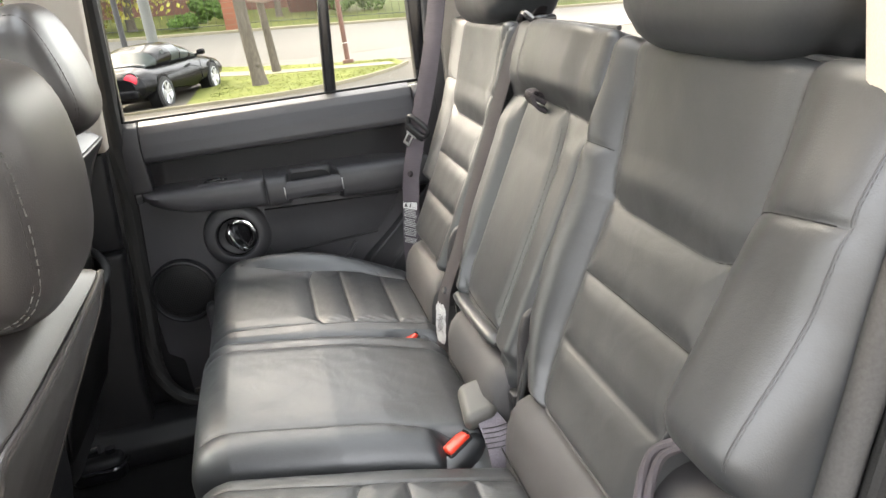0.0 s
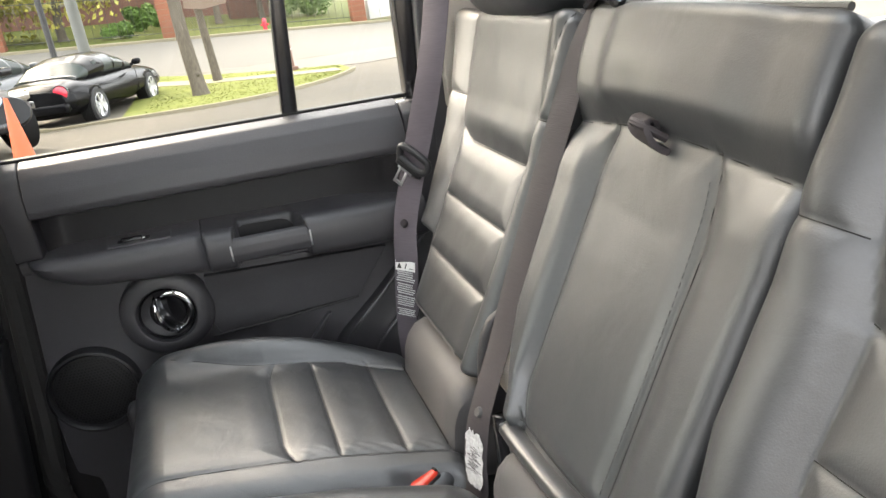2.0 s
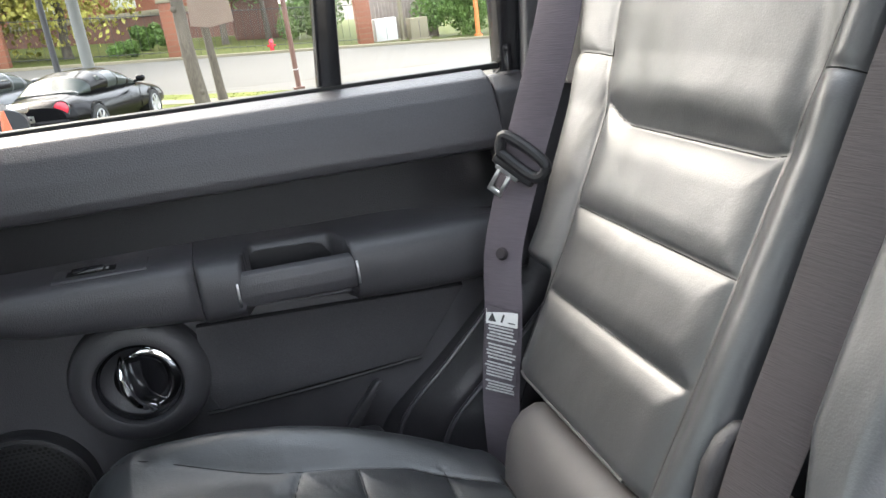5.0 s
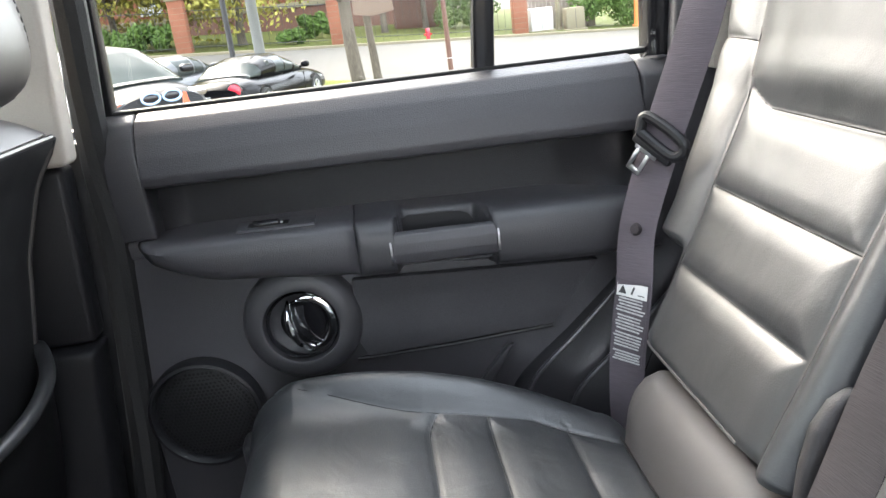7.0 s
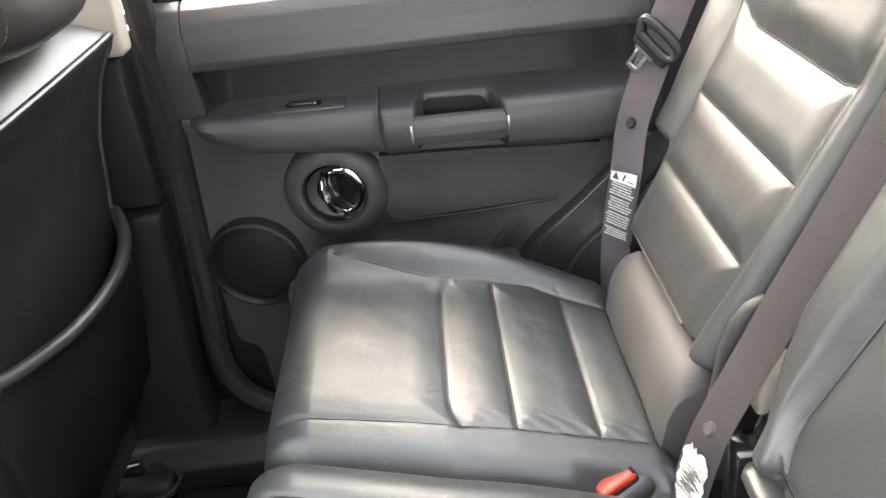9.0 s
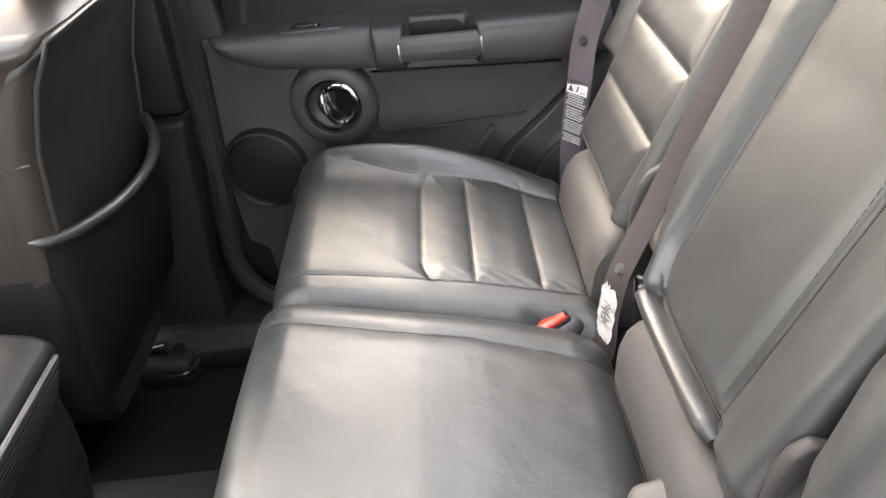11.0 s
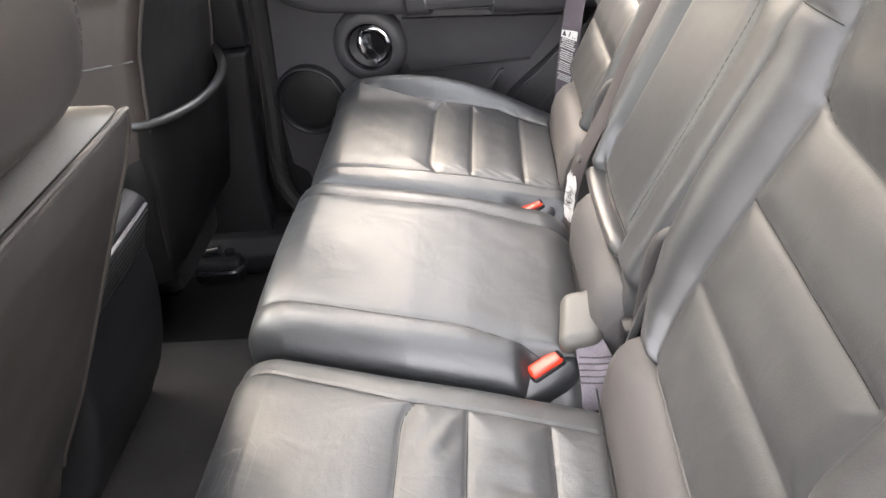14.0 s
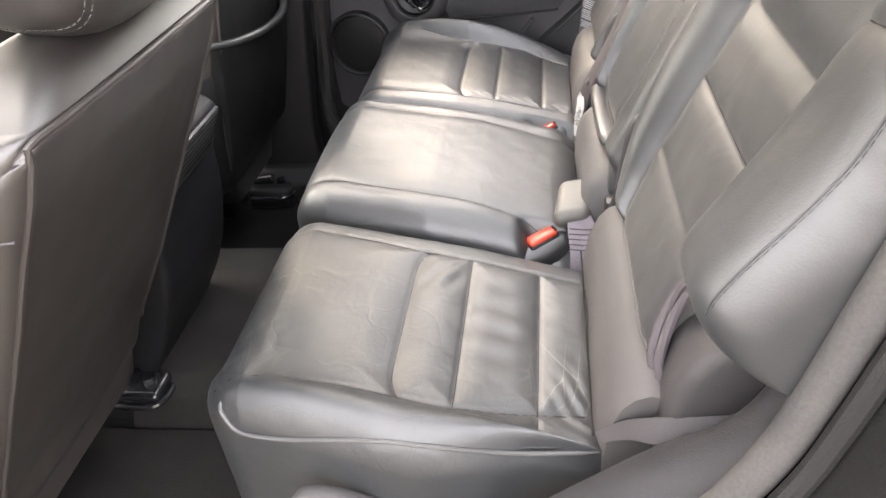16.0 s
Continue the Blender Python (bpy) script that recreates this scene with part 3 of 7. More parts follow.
# the armrest: a front length with the window switch, a rear length with the pull
x_loft("armrest_front", [-0.326 + 0.2745 * (k / 64) ** 1.5 for k in range(65)], arm_section, plastic_soft, door)
x_loft("armrest_rear", [-0.0505 + 0.3805 * k / 150 for k in range(151)], arm_section, plastic, door, sharp=60)
xprism("front_ledge", [(0.02, 1.131), (0.046, 1.1305), (0.051, 1.124), (0.048, 1.104), (0.02, 1.104)], -0.371, -0.3262, plastic_soft, bevel=0.004)
# a dark plate on the scoop's back wall stands in for its shade
part("pull_cup", shear(bm_prism([(0.004, 1.068), (0.004, 1.108), (0.009, 1.117), (0.018, 1.121), (0.084, 1.119), (0.094, 1.115), (0.101, 1.105), (0.109, 1.068)], 0.6995, 0.7015, "y")), plastic_dark, door, "dark cup behind the pull")
# the pull: a bar across the scoop, bright edges at both ends
pull = xprism("pull_handle", [(0.080, 1.072), (0.079, 1.090), (0.083, 1.108), (0.090, 1.1125), (0.097, 1.109), (0.101, 1.099), (0.1015, 1.085), (0.098, 1.073), (0.090, 1.069)], -0.0085, 0.1215, plastic_soft, bevel=0.0015)
for x in (-0.0100, 0.1230):
    xprism("bright_edge", [(0.090, 1.073), (0.092, 1.109), (0.0985, 1.107), (0.1025, 1.098), (0.1030, 1.085), (0.0995, 1.074)], x - 0.0012, x + 0.0016, steel, pull, bevel=0.0006, label="thin bright metal edge")
# window switch
sw = xprism("switch_plate", [(0.028, 1.1285), (0.028, 1.1312), (0.066, 1.1310), (0.069, 1.1295), (0.069, 1.127)], -0.200, -0.100, plastic_soft, bevel=0.0012, label="satin black switch plate")
xprism("switch_slot", [(0.040, 1.1300), (0.040, 1.1318), (0.057, 1.1316), (0.057, 1.1295)], -0.186, -0.134, void_mat, sw, bevel=0.0004)
xprism("window_switch", [(0.043, 1.131), (0.043, 1.1355), (0.049, 1.137), (0.054, 1.134), (0.054, 1.130)], -0.180, -0.146, gloss_plastic, sw, bevel=0.0015)
part("switch_mark", shear(bm_box(-0.1445, -0.1415, 0.699, 0.703, 1.1312, 1.1330, 0.0003)), label_mat, sw)
# lower skin, fabric field and map pocket
xprism("lower_skin", [(0.0, 1.118), (0.041, 1.118), (0.046, 1.09), (0.048, 1.0), (0.050, 0.9), (0.044, 0.72), (0.030, 0.60), (0.0, 0.58)], -0.372, 0.30, plastic_soft, bevel=0.004)
bm = bm_prism([(-0.066, 1.045), (0.255, 1.034), (0.222, 0.990), (0.190, 0.950), (-0.06, 0.934), (-0.072, 0.965)], 0.690, 0.7035, "y", 0.002)
part("fabric_field", shear(bm), plastic_cloth, door, "black woven fabric insert")
part("lower_ledge", shear(bm_tube([(-0.075, 0.694, 0.931), (0.05, 0.692, 0.937), (0.19, 0.694, 0.947)], 0.0030, 20, 8)), plastic_dark, door)
bm = bm_prism([(-0.25, 0.84), (0.02, 0.88), (0.13, 0.865), (0.10, 0.62), (-0.25, 0.62)], 0.655, 0.70, "y", 0.012, 3)
part("map_pocket", shear(bm), plastic, door)
bm = bm_prism([(0.082, 0.875), (0.128, 0.930), (0.136, 0.930), (0.098, 0.870)], 0.684, 0.697, "y", 0.003)
part("pocket_rib", shear(bm), plastic, door)
# round bezel with the inside handle
HC = Vector((-0.138, door_y(-0.138) - 0.050, 0.994))
IN = Vector((-0.085, -1, 0)).normalized()
ring = part("handle_bezel", bm_lathe([(0.080, -0.004), (0.080, 0.005), (0.0785, 0.011), (0.075, 0.0165), (0.066, 0.0215), (0.054, 0.0245), (0.0505, 0.0235), (0.048, 0.015), (0.0455, 0.006), (0.034, -0.002), (0.0, -0.004)], HC, IN, 64), plastic, door, "round black plastic bezel")
part("bezel_groove", bm_lathe([(0.0445, 0.012), (0.0475, 0.0165), (0.0465, 0.019), (0.0435, 0.0145), (0.0445, 0.012)], HC, IN, 64), gloss_plastic, ring)
U, V = Vector((1, -0.085, 0)).normalized(), Vector((0, 0, 1))
arc = [HC + IN * 0.012 + U * (0.008 + 0.032 * math.cos(radians(a))) + V * (0.0345 * math.sin(radians(a))) for a in range(112, -82, -8)]
lever = part("lever_ring", bm_tube(arc, lambda s: 0.0020 + 0.0058 * math.sin(PI * min(1, max(0, s))) ** 0.6, 80, 12, 0.55, IN), chrome, ring, "polished chrome half ring")
blade = [HC + IN * (0.010 + 0.024 * math.sin(PI * k / 8)) + U * (-0.014 - 0.004 * math.sin(PI * k / 8) + 0.024 * (k / 8) ** 1.4) + V * (0.0335 - 0.070 * k / 8) for k in range(9)]
part("lever_blade", bm_tube(blade, lambda s: 0.0050 + 0.0055 * math.sin(PI * s) ** 0.6, 48, 12, 0.6, U), chrome, lever, "polished chrome pull lever")
part("lever_web", bm_ribbon([p + U * 0.012 - IN * 0.006 for p in blade[1:-1]], 0.018, 0.003, U + IN * 0.3, 30), gloss_plastic, lever)
part("lever_well", bm_lathe([(0.0, 0.001), (0.028, 0.002), (0.030, 0.006), (0.031, 0.001)], HC, IN, 40), gloss_plastic, ring)
# speaker
SC = Vector((-0.291, door_y(-0.291) - 0.054, 0.878))
spk = part("speaker_ring", bm_lathe([(0.080, -0.012), (0.0805, 0.008), (0.078, 0.015), (0.0735, 0.0165), (0.070, 0.012), (0.069, 0.004)], SC, IN, 64), plastic_dark, door, "round black speaker rim")
part("speaker_grille", bm_lathe([(0.071, 0.003), (0.055, 0.0075), (0.03, 0.010), (0.0, 0.0105)], SC, IN, 48), plastic_dark, spk)
# flat black discs on the grille, in place of shaded holes
bm = bmesh.new()
pitch = 0.0058
for a in range(-14, 15):
    for b in range(-14, 15):
        u, v = pitch * (a + (b % 2) * 0.5), pitch * b * 0.866
        r = math.hypot(u, v)
        if r < 0.064:
            c = SC + U * u + V * v + IN * (0.0112 - 0.0055 * (r / 0.066) ** 2)
            bmesh.ops.create_circle(bm, cap_ends=True, segments=6, radius=0.0022, matrix=Matrix.Translation(c) @ IN.to_track_quat("Z", "Y").to_matrix().to_4x4())
tagged(part("grille_holes", bm, void_mat, spk, smooth=False), kind="stuff")
# window: frame bars, divider, glass, lock knob
gl = mk("window_pane", [(-0.36, door_y(-0.36) + 0.006, 1.27), (0.40, door_y(0.40) + 0.006, 1.27), (0.40, door_y(0.40) - 0.03, 1.72), (-0.34, door_y(-0.34) - 0.03, 1.72)], [(0, 1, 2, 3)], clear_glass, door, "clear side window glass", smooth=False)
gl.visible_shadow = False
bm = bm_prism([(0.124, 1.284), (0.152, 1.284), (0.186, 1.71), (0.164, 1.71)], 0.735, 0.757, "y", 0.004)
part("window_divider", shear(bm), gloss_plastic, door, "black window divider bar")
bm = bm_prism([(0.340, 1.275), (0.405, 1.275), (0.405, 1.71), (0.343, 1.71)], 0.725, 0.760, "y", 0.005)
part("rear_window_frame", shear(bm), gloss_plastic, door)
bm = bm_prism([(-0.330, 1.284), (-0.318, 1.50), (-0.295, 1.71), (-0.335, 1.71), (-0.352, 1.50), (-0.362, 1.284)], 0.735, 0.757, "y", 0.004)
part("front_window_frame", shear(bm), gloss_plastic, door)
part("top_window_frame", shear(bm_box(-0.35, 0.41, 0.715, 0.755, 1.685, 1.715, 0.005)), gloss_plastic, door)
part("belt_seal", shear(bm_box(-0.332, 0.345, 0.734, 0.752, 1.283, 1.2905, 0.002)), rubber, door, "thin black window seal")
K = Vector((0.350, door_y(0.35) - 0.022, 1.276))
kn = part("lock_knob", bm_lathe([(0.010, 0.0), (0.010, 0.003), (0.0058, 0.004), (0.0058, 0.020), (0.0048, 0.0235), (0.0058, 0.027), (0.0065, 0.031), (0.005, 0.035), (0.0, 0.036)], K, (0, 0, 1), 20), gloss_plastic, door, "small black lock knob")
part("knob_collar", bm_lathe([(0.0145, -0.002), (0.0145, 0.002), (0.010, 0.004), (0.0, 0.004)], K, (0, 0, 1), 20), plastic, kn)

# ---- wheel-arch trim between door and rear seat ----
arch = thing("wheel_arch_trim", "black moulded plastic wheel arch trim beside the rear seat", "trim panel")
prof = [(0.318, 1.055), (0.285, 1.020), (0.210, 0.945), (0.135, 0.872), (0.115, 0.80), (0.115, 0.66)]
bm = bmesh.new()
rows = []
for k, (x, z) in enumerate(smooth_path([(x, 0, z) for x, z in prof], 30)[i].to_tuple()[::2] for i in range(30)):
    row = []
    for d, y in ((0.0, 0.712), (0.004, 0.690), (0.012, 0.678), (0.022, 0.672), (0.060, 0.645), (0.075, 0.643), (0.085, 0.630), (0.12, 0.612), (0.30, 0.56)):
        row.append(bm.verts.new((x + d * 0.95, y - 0.03 * (x - 0.2) - 0.02 * max(0, 0.95 - z), z - 0.15 * d)))
    rows.append(row)
for a, b in zip(rows, rows[1:]):
    for j in range(len(a) - 1):
        bm.faces.new((a[j], a[j + 1], b[j + 1], b[j]))
bmesh.ops.solidify(bm, geom=bm.faces[:], thickness=0.004)
part("panel", bm, arch_mat, arch)
for d_, y_ in ((0.022, 0.672), (0.078, 0.640)):
    run = [(x + 0.95 * d_, y_ - 0.03 * (x - 0.2) - 0.02 * max(0, 0.95 - z), z - 0.15 * d_) for x, z in prof[:-1]]
    part("moulded_ridge", bm_tube(run, 0.0035, 40, 8), arch_mat, arch)
part("door_seal", bm_tube([(0.36, 0.70, 1.13), (0.305, 0.702, 1.035), (0.21, 0.705, 0.940), (0.128, 0.706, 0.868), (0.105, 0.702, 0.78), (0.105, 0.70, 0.62)], 0.010, 40, 8), rubber, arch, "black rubber seal")
part("upper_panel", bm_prism([(0.325, 1.05), (0.36, 1.275), (0.385, 1.70), (0.52, 1.70), (0.60, 1.0), (0.42, 0.95)], 0.665, 0.692, "y", 0.008, 3), plastic, arch)


# ---- rear seats ----
def sstep(a, b, x):
    t = np.clip((x - a) / (b - a), 0, 1)
    return t * t * (3 - 2 * t)


def skew(p):
    """The cushions run slightly aslant in plan."""
    return np.where(p < 0, -0.25 * p, -0.12 * p)


CUSH_P = [-0.30, -0.215, -0.15, 0.0, 0.07, 0.155, 0.228, 0.3]
CUSH_Z = [0.930, 0.938, 0.944, 0.938, 0.928, 0.911, 0.896, 0.89]
BACK_P = [0.80, 0.86, 0.93, 1.0, 1.078, 1.16, 1.245, 1.30, 1.36, 1.415, 1.46]
BACK_X = [0.165, 0.195, 0.228, 0.258, 0.296, 0.335, 0.376, 0.398, 0.416, 0.430, 0.438]
BN = (-0.90, 0.436)


def wrinkle(P, W, seed, amp):
    """Slack leather: a few long low folds."""
    return amp * (np.sin(55 * P + 21 * W + seed) * np.sin(34 * W - 17 * P + 2 * seed) + 0.6 * np.sin(120 * W + 40 * P + seed * 3) * np.sin(60 * P + seed))


def outer_cushion(seat, side, label):
    seams = [
        ("p", lambda w: 0.002 + 0.012 * np.clip((np.abs(w - 0.383) - 0.09) / 0.04, 0, 1) ** 2, 0.255, 0.512, 0.009, 0.016),
        ("p", lambda w: 0.070 + 0 * w, 0.255, 0.512, 0.006, 0.012),
        ("p", lambda w: 0.155 + 0 * w, 0.255, 0.512, 0.006, 0.012),
        ("w", lambda p: 0.514 + 0.035 * np.clip(-p / 0.17, 0, 1.3) ** 1.5 - (0.03 * np.clip((p - 0.12) / 0.1, 0, 1) if side > 0 else 0.045 * np.clip((p - 0.05) / 0.17, 0, 1) ** 1.3), -0.185, 0.225, 0.008, 0.014),
        ("w", lambda p: 0.253 - 0.008 * np.clip(-p / 0.17, 0, 1.3), -0.19, 0.225, 0.006, 0.014),
    ]

    def height(P, W):
        h = np.interp(P, CUSH_P, CUSH_Z)
        h += (0.042 if side > 0 else 0.026) * np.exp(-((W - 0.556) / 0.036) ** 2) * np.clip(1 - ((P + 0.03) / 0.23) ** 2, 0, 1)
        h -= 0.016 * np.clip((0.25 - W) / 0.05, 0, 1)
        h += 0.006 * np.exp(-(((W - 0.385) / 0.10) ** 2 + ((P + 0.09) / 0.08) ** 2))
        h += seam_sum(P, W, seams) + wrinkle(P, W, 1.3 * side, 0.0003)
        if side > 0:
            h -= 0.018 * np.exp(-np.abs((P - 0.170) / 0.040) ** 4) * sstep(0.226, 0.212, W)
        else:
            # worn folds: across the channels, at the front corner and by the rear corner
            h += 0.0013 * np.sin(2 * PI * (0.55 * P + 0.8 * W + 0.02 * np.sin(30 * P)) / 0.034) * np.exp(-(((P - 0.115) / 0.045) ** 2 + ((W - 0.37) / 0.07) ** 2))
            h += 0.0010 * np.sin(2 * PI * (P + 0.35 * W + 0.008 * np.sin(70 * W)) / 0.024) * np.exp(-(((P + 0.16) / 0.04) ** 2 + ((W - 0.50) / 0.04) ** 2))
            h += 0.0009 * np.sin(2 * PI * (P - 0.9 * W + 0.008 * np.sin(45 * W + 60 * P)) / 0.027) * np.exp(-(((P - 0.20) / 0.03) ** 2 + ((W - 0.47) / 0.05) ** 2))
            h += 0.0010 * np.sin(2 * PI * (0.9 * P + 0.5 * W) / 0.026) * np.exp(-(((P - 0.04) / 0.03) ** 2 + ((W - 0.30) / 0.03) ** 2))
        # short puckers across the channels by the seams
        h += 0.0003 * np.sin(260 * P + 30 * np.sin(60 * W)) * np.exp(-((W - 0.262) / 0.014) ** 2) * (P > 0.02)
        return h

    # the cushion by the doorway narrows towards the jamb
    slim = 0.0 if side > 0 else 0.055
    place = lambda P, W, H: (P, side * (W - slim * sstep(0.02, 0.19, P) * np.clip((W - 0.515) / 0.06, 0, 1)) + skew(P), H)
    g, P, W, d = pad((-0.212, 0.232), (0.195, 0.582), (0.062, 0.03), (0.030, 0.052), 0.15, height, place, 0.0030)
    ins = (W > seams[4][1](P)) & (W < seams[3][1](P))
    reg = np.select([ins & (P < seams[0][1](W)), ins & (P < 0.07), ins & (P < 0.155), ins, W >= seams[3][1](P)], [0, 1, 2, 3, 4], 5)
    top = part_empty("cushion", seat, label)
    grid_parts(g, reg, ["thigh_panel", "channel_panel", "channel_panel", "channel_panel", "outer_bolster", "inner_bolster"], leather if side > 0 else leather_worn, top, flip=side > 0)
    seam_lines(seams, height, place, top, ((-0.212, 0.232), (0.195, 0.582), (0.062, 0.03), (0.030, 0.052)))
    return top


def part_empty(name, parent, label=""):
    """A part that holds only its own pieces: a hidden stiff core mesh carries them."""
    ob = new(name)
    ob.parent = parent
    if label:
        tagged(ob, label)
    return ob


def outer_back(seat, side):
    far = side > 0
    if far:
        wi, wo, edge, flare, lo_w = 0.262, 0.506, 0.578, 0.055, 0.208
        inner = lambda p: wi - 0.045 * np.clip((p - 1.25) / 0.17, 0, 1) + 0.008 * np.clip((1.0 - p) / 0.07, 0, 1)
        outer = lambda p: wo + 0.008 * np.sin(np.clip((p - 1.245) / 0.17, 0, 1) * PI)
        rnd = lambda w: 1.2395 + 0.016 * np.clip((np.abs(w - 0.372) - 0.085) / 0.045, 0, 1) ** 2
        side_seam = lambda w: 1.297 + 0 * w
    else:
        wi, wo, edge, flare, lo_w = 0.256, 0.512, 0.662, 0.0, 0.185
        inner = lambda p: np.interp(p, [0.93, 0.978, 0.994, 1.009, 1.034, 1.08, 1.16, 1.24, 1.295, 1.42], [0.308, 0.296, 0.283, 0.272, 0.265, 0.259, 0.257, 0.259, 0.245, 0.233])
        thin = lambda p: np.interp(p, [0.965, 1.007, 1.031, 1.078, 1.146], [0.15, 0.36, 0.55, 0.84, 1.0])
        outer = lambda p: np.interp(p, [0.95, 1.08, 1.16, 1.245, 1.29, 1.42], [0.508, 0.506, 0.506, 0.502, 0.515, 0.524])
        rnd = lambda w: 1.2375 + 0.010 * np.clip((np.abs(w - 0.381) - 0.075) / 0.050, 0, 1) ** 2
        side_seam = lambda w: 1.293 + 0.13 * (w - 0.515) * (w > 0.4)
    seams = [
        ("p", rnd, wi, 0.498, 0.009, 0.011),
        ("p", lambda w: 1.159 + 0 * w, wi + 0.002, 0.498, 0.0065, 0.010),
        ("p", lambda w: 1.078 + 0 * w, wi + 0.006, 0.498, 0.0065, 0.010),
        ("w" if far else "w soft", inner, 0.93, 1.42, 0.008, 0.012),
        ("w", outer, 0.96, 1.42, 0.009, 0.012),
        ("p", side_seam, 0.19, 0.240, 0.004, 0.008),
        ("p", side_seam, 0.512, 0.64, 0.004, 0.008),
    ]

    def height(P, W):
        if far:
            h = 0.004 * sstep(wo - 0.003, wo + 0.055, W) * sstep(0.98, 1.10, P)
            h += 0.014 * sstep(wi + 0.002, wi - 0.035, W)
        else:
            # a fat rounded outer roll that flattens towards the top, and a rounder inner one
            h = 0.040 * np.sin(np.clip((W - outer(P) + 0.004) / 0.075, 0, 1) * PI / 2) ** 1.3 * (1 - 0.55 * sstep(1.29, 1.42, P) + 0.40 * sstep(1.25, 1.13, P))
            u = np.clip((inner(P) - W) / 0.06, 0, 1)
            h += 0.026 * np.sin(np.clip(u * 1.25, 0, 1) * PI / 2) ** 0.9 * (1 - 0.5 * sstep(1.30, 1.42, P)) * thin(P)
        h += 0.009 * sstep(1.245, 1.28, P) * np.exp(-((W - 0.372) / 0.13) ** 2)
        h += 0.006 + seam_sum(P, W, seams) + wrinkle(P, W, 2.1 * side, 0.0003)
        if far:
            h -= 0.13 * sstep(1.100, 1.056, P) * sstep(wo + 0.002, wo + 0.018, W)
        else:
            # the roll ends in a rounded foot over the hinge
            q = np.clip((1.138 - P) / 0.036, 0, 1)
            h -= (0.050 * (1 - np.sqrt(1 - q ** 2)) + 0.08 * sstep(1.107, 1.094, P)) * sstep(outer(P) + 0.002, outer(P) + 0.020, W)
        return h

    def place(P, W, H):
        if far:
            w = W + flare * np.clip((P - 1.13) / 0.28, 0, 1) * np.clip((W - 0.47) / 0.08, 0, 1)
            w = np.where(W < inner(P), inner(P) - (inner(P) - W) * np.interp(P, [0.955, 1.0, 1.06], [0.6, 0.9, 1.0]), w)
            return np.interp(P, BACK_P, BACK_X) + BN[0] * H, w, P + BN[1] * H
        # the outer roll stops at its foot, the inner one draws in towards the hinge
        foot = sstep(0.515, 0.535, W)
        p = P + foot * (np.maximum(P, 1.100) - P)
        h = H + foot * (np.maximum(H, -0.125) - H)
        w = np.where(W < inner(P), inner(P) - (inner(P) - W) * thin(P), W)
        return np.interp(p, BACK_P, BACK_X) + BN[0] * h, -w, p + BN[1] * h

    low = 0.990 if far else 0.994
    g, P, W, d = pad((low, 1.425), (lo_w, edge), (0.012, 0.022), (0.024, 0.030 if far else 0.050), 0.085, height, place, 0.0032)
    ins = (W > inner(P)) & (W < outer(P))
    reg = np.select([ins & (P > rnd(W)), ins & (P > 1.159), ins & (P > 1.078), ins, (W >= 0.4) & (P > side_seam(W)), (W >= 0.4), P > side_seam(W)], [0, 1, 2, 3, 4, 5, 6], 7)
    back = part_empty("backrest", seat)
    grid_parts(g, reg, ["shoulder_panel", "channel_panel", "channel_panel", "lumbar_panel", "upper_bolster", "side_bolster", "inner_bolster", "inner_bolster"], leather_back, back, flip=side > 0)
    seam_lines([(k, f, lo, min(hi, edge - 0.03) if k == "p" else hi, dp, wd) for k, f, lo, hi, dp, wd in seams], height, place, back, ((low, 1.425), (lo_w, edge), (0.012, 0.022), (0.024, 0.030 if far else 0.050)))
    # piping along the lower and the top edge
    ww = np.linspace(wi + 0.030, wo - 0.004, 30)
    pp = np.full(30, low + 0.0035)
    X, Y, Z = place(pp, ww, height(pp, ww) - 0.0028)
    part("piping", bm_tube(list(zip(X, Y, Z)), 0.0016, 40, 6), piping_mat, back)
    at = lambda p, w, h: (float(np.interp(p, BACK_P, BACK_X)) + BN[0] * h, side * w, p + BN[1] * h)
    part("piping", bm_tube([at(1.425, w, -0.010) for w in (0.222, 0.30, 0.40, 0.50, edge - 0.035)], 0.0035, 30, 8), piping_mat, back)
    part("rear_shell", bm_prism([(0.30, 0.93), (0.42, 1.20), (0.485, 1.405), (0.52, 1.40), (0.50, 1.20), (0.40, 0.86)], *sorted((side * 0.21, side * 0.58)), "y", 0.012), carpet, back)
    if not far:
        # the sewn seam along the roll's outer shoulder, a row of stitches beside it
        pp = np.linspace(1.126, 1.412, 40)
        for ang, r, kind in ((34, 0.0007, "bolster_seam"), (36.5, 0, "stitching")):
            w_, dr = edge - 0.050 * (1 - math.sin(radians(ang))), 0.050 * (1 - math.cos(radians(ang)))
            ww = np.full(40, w_)
            X, Y, Z = place(pp, ww, height(pp, ww) - dr + 0.0004)
            if r:
                part(kind, bm_tube(list(zip(X, Y, Z)), r, 60, 6), leather, back)
            else:
                stitches(kind, list(zip(X, Y, Z)), 0.0042, 0.0022, 0.0004, thread_dark, back)
    return back


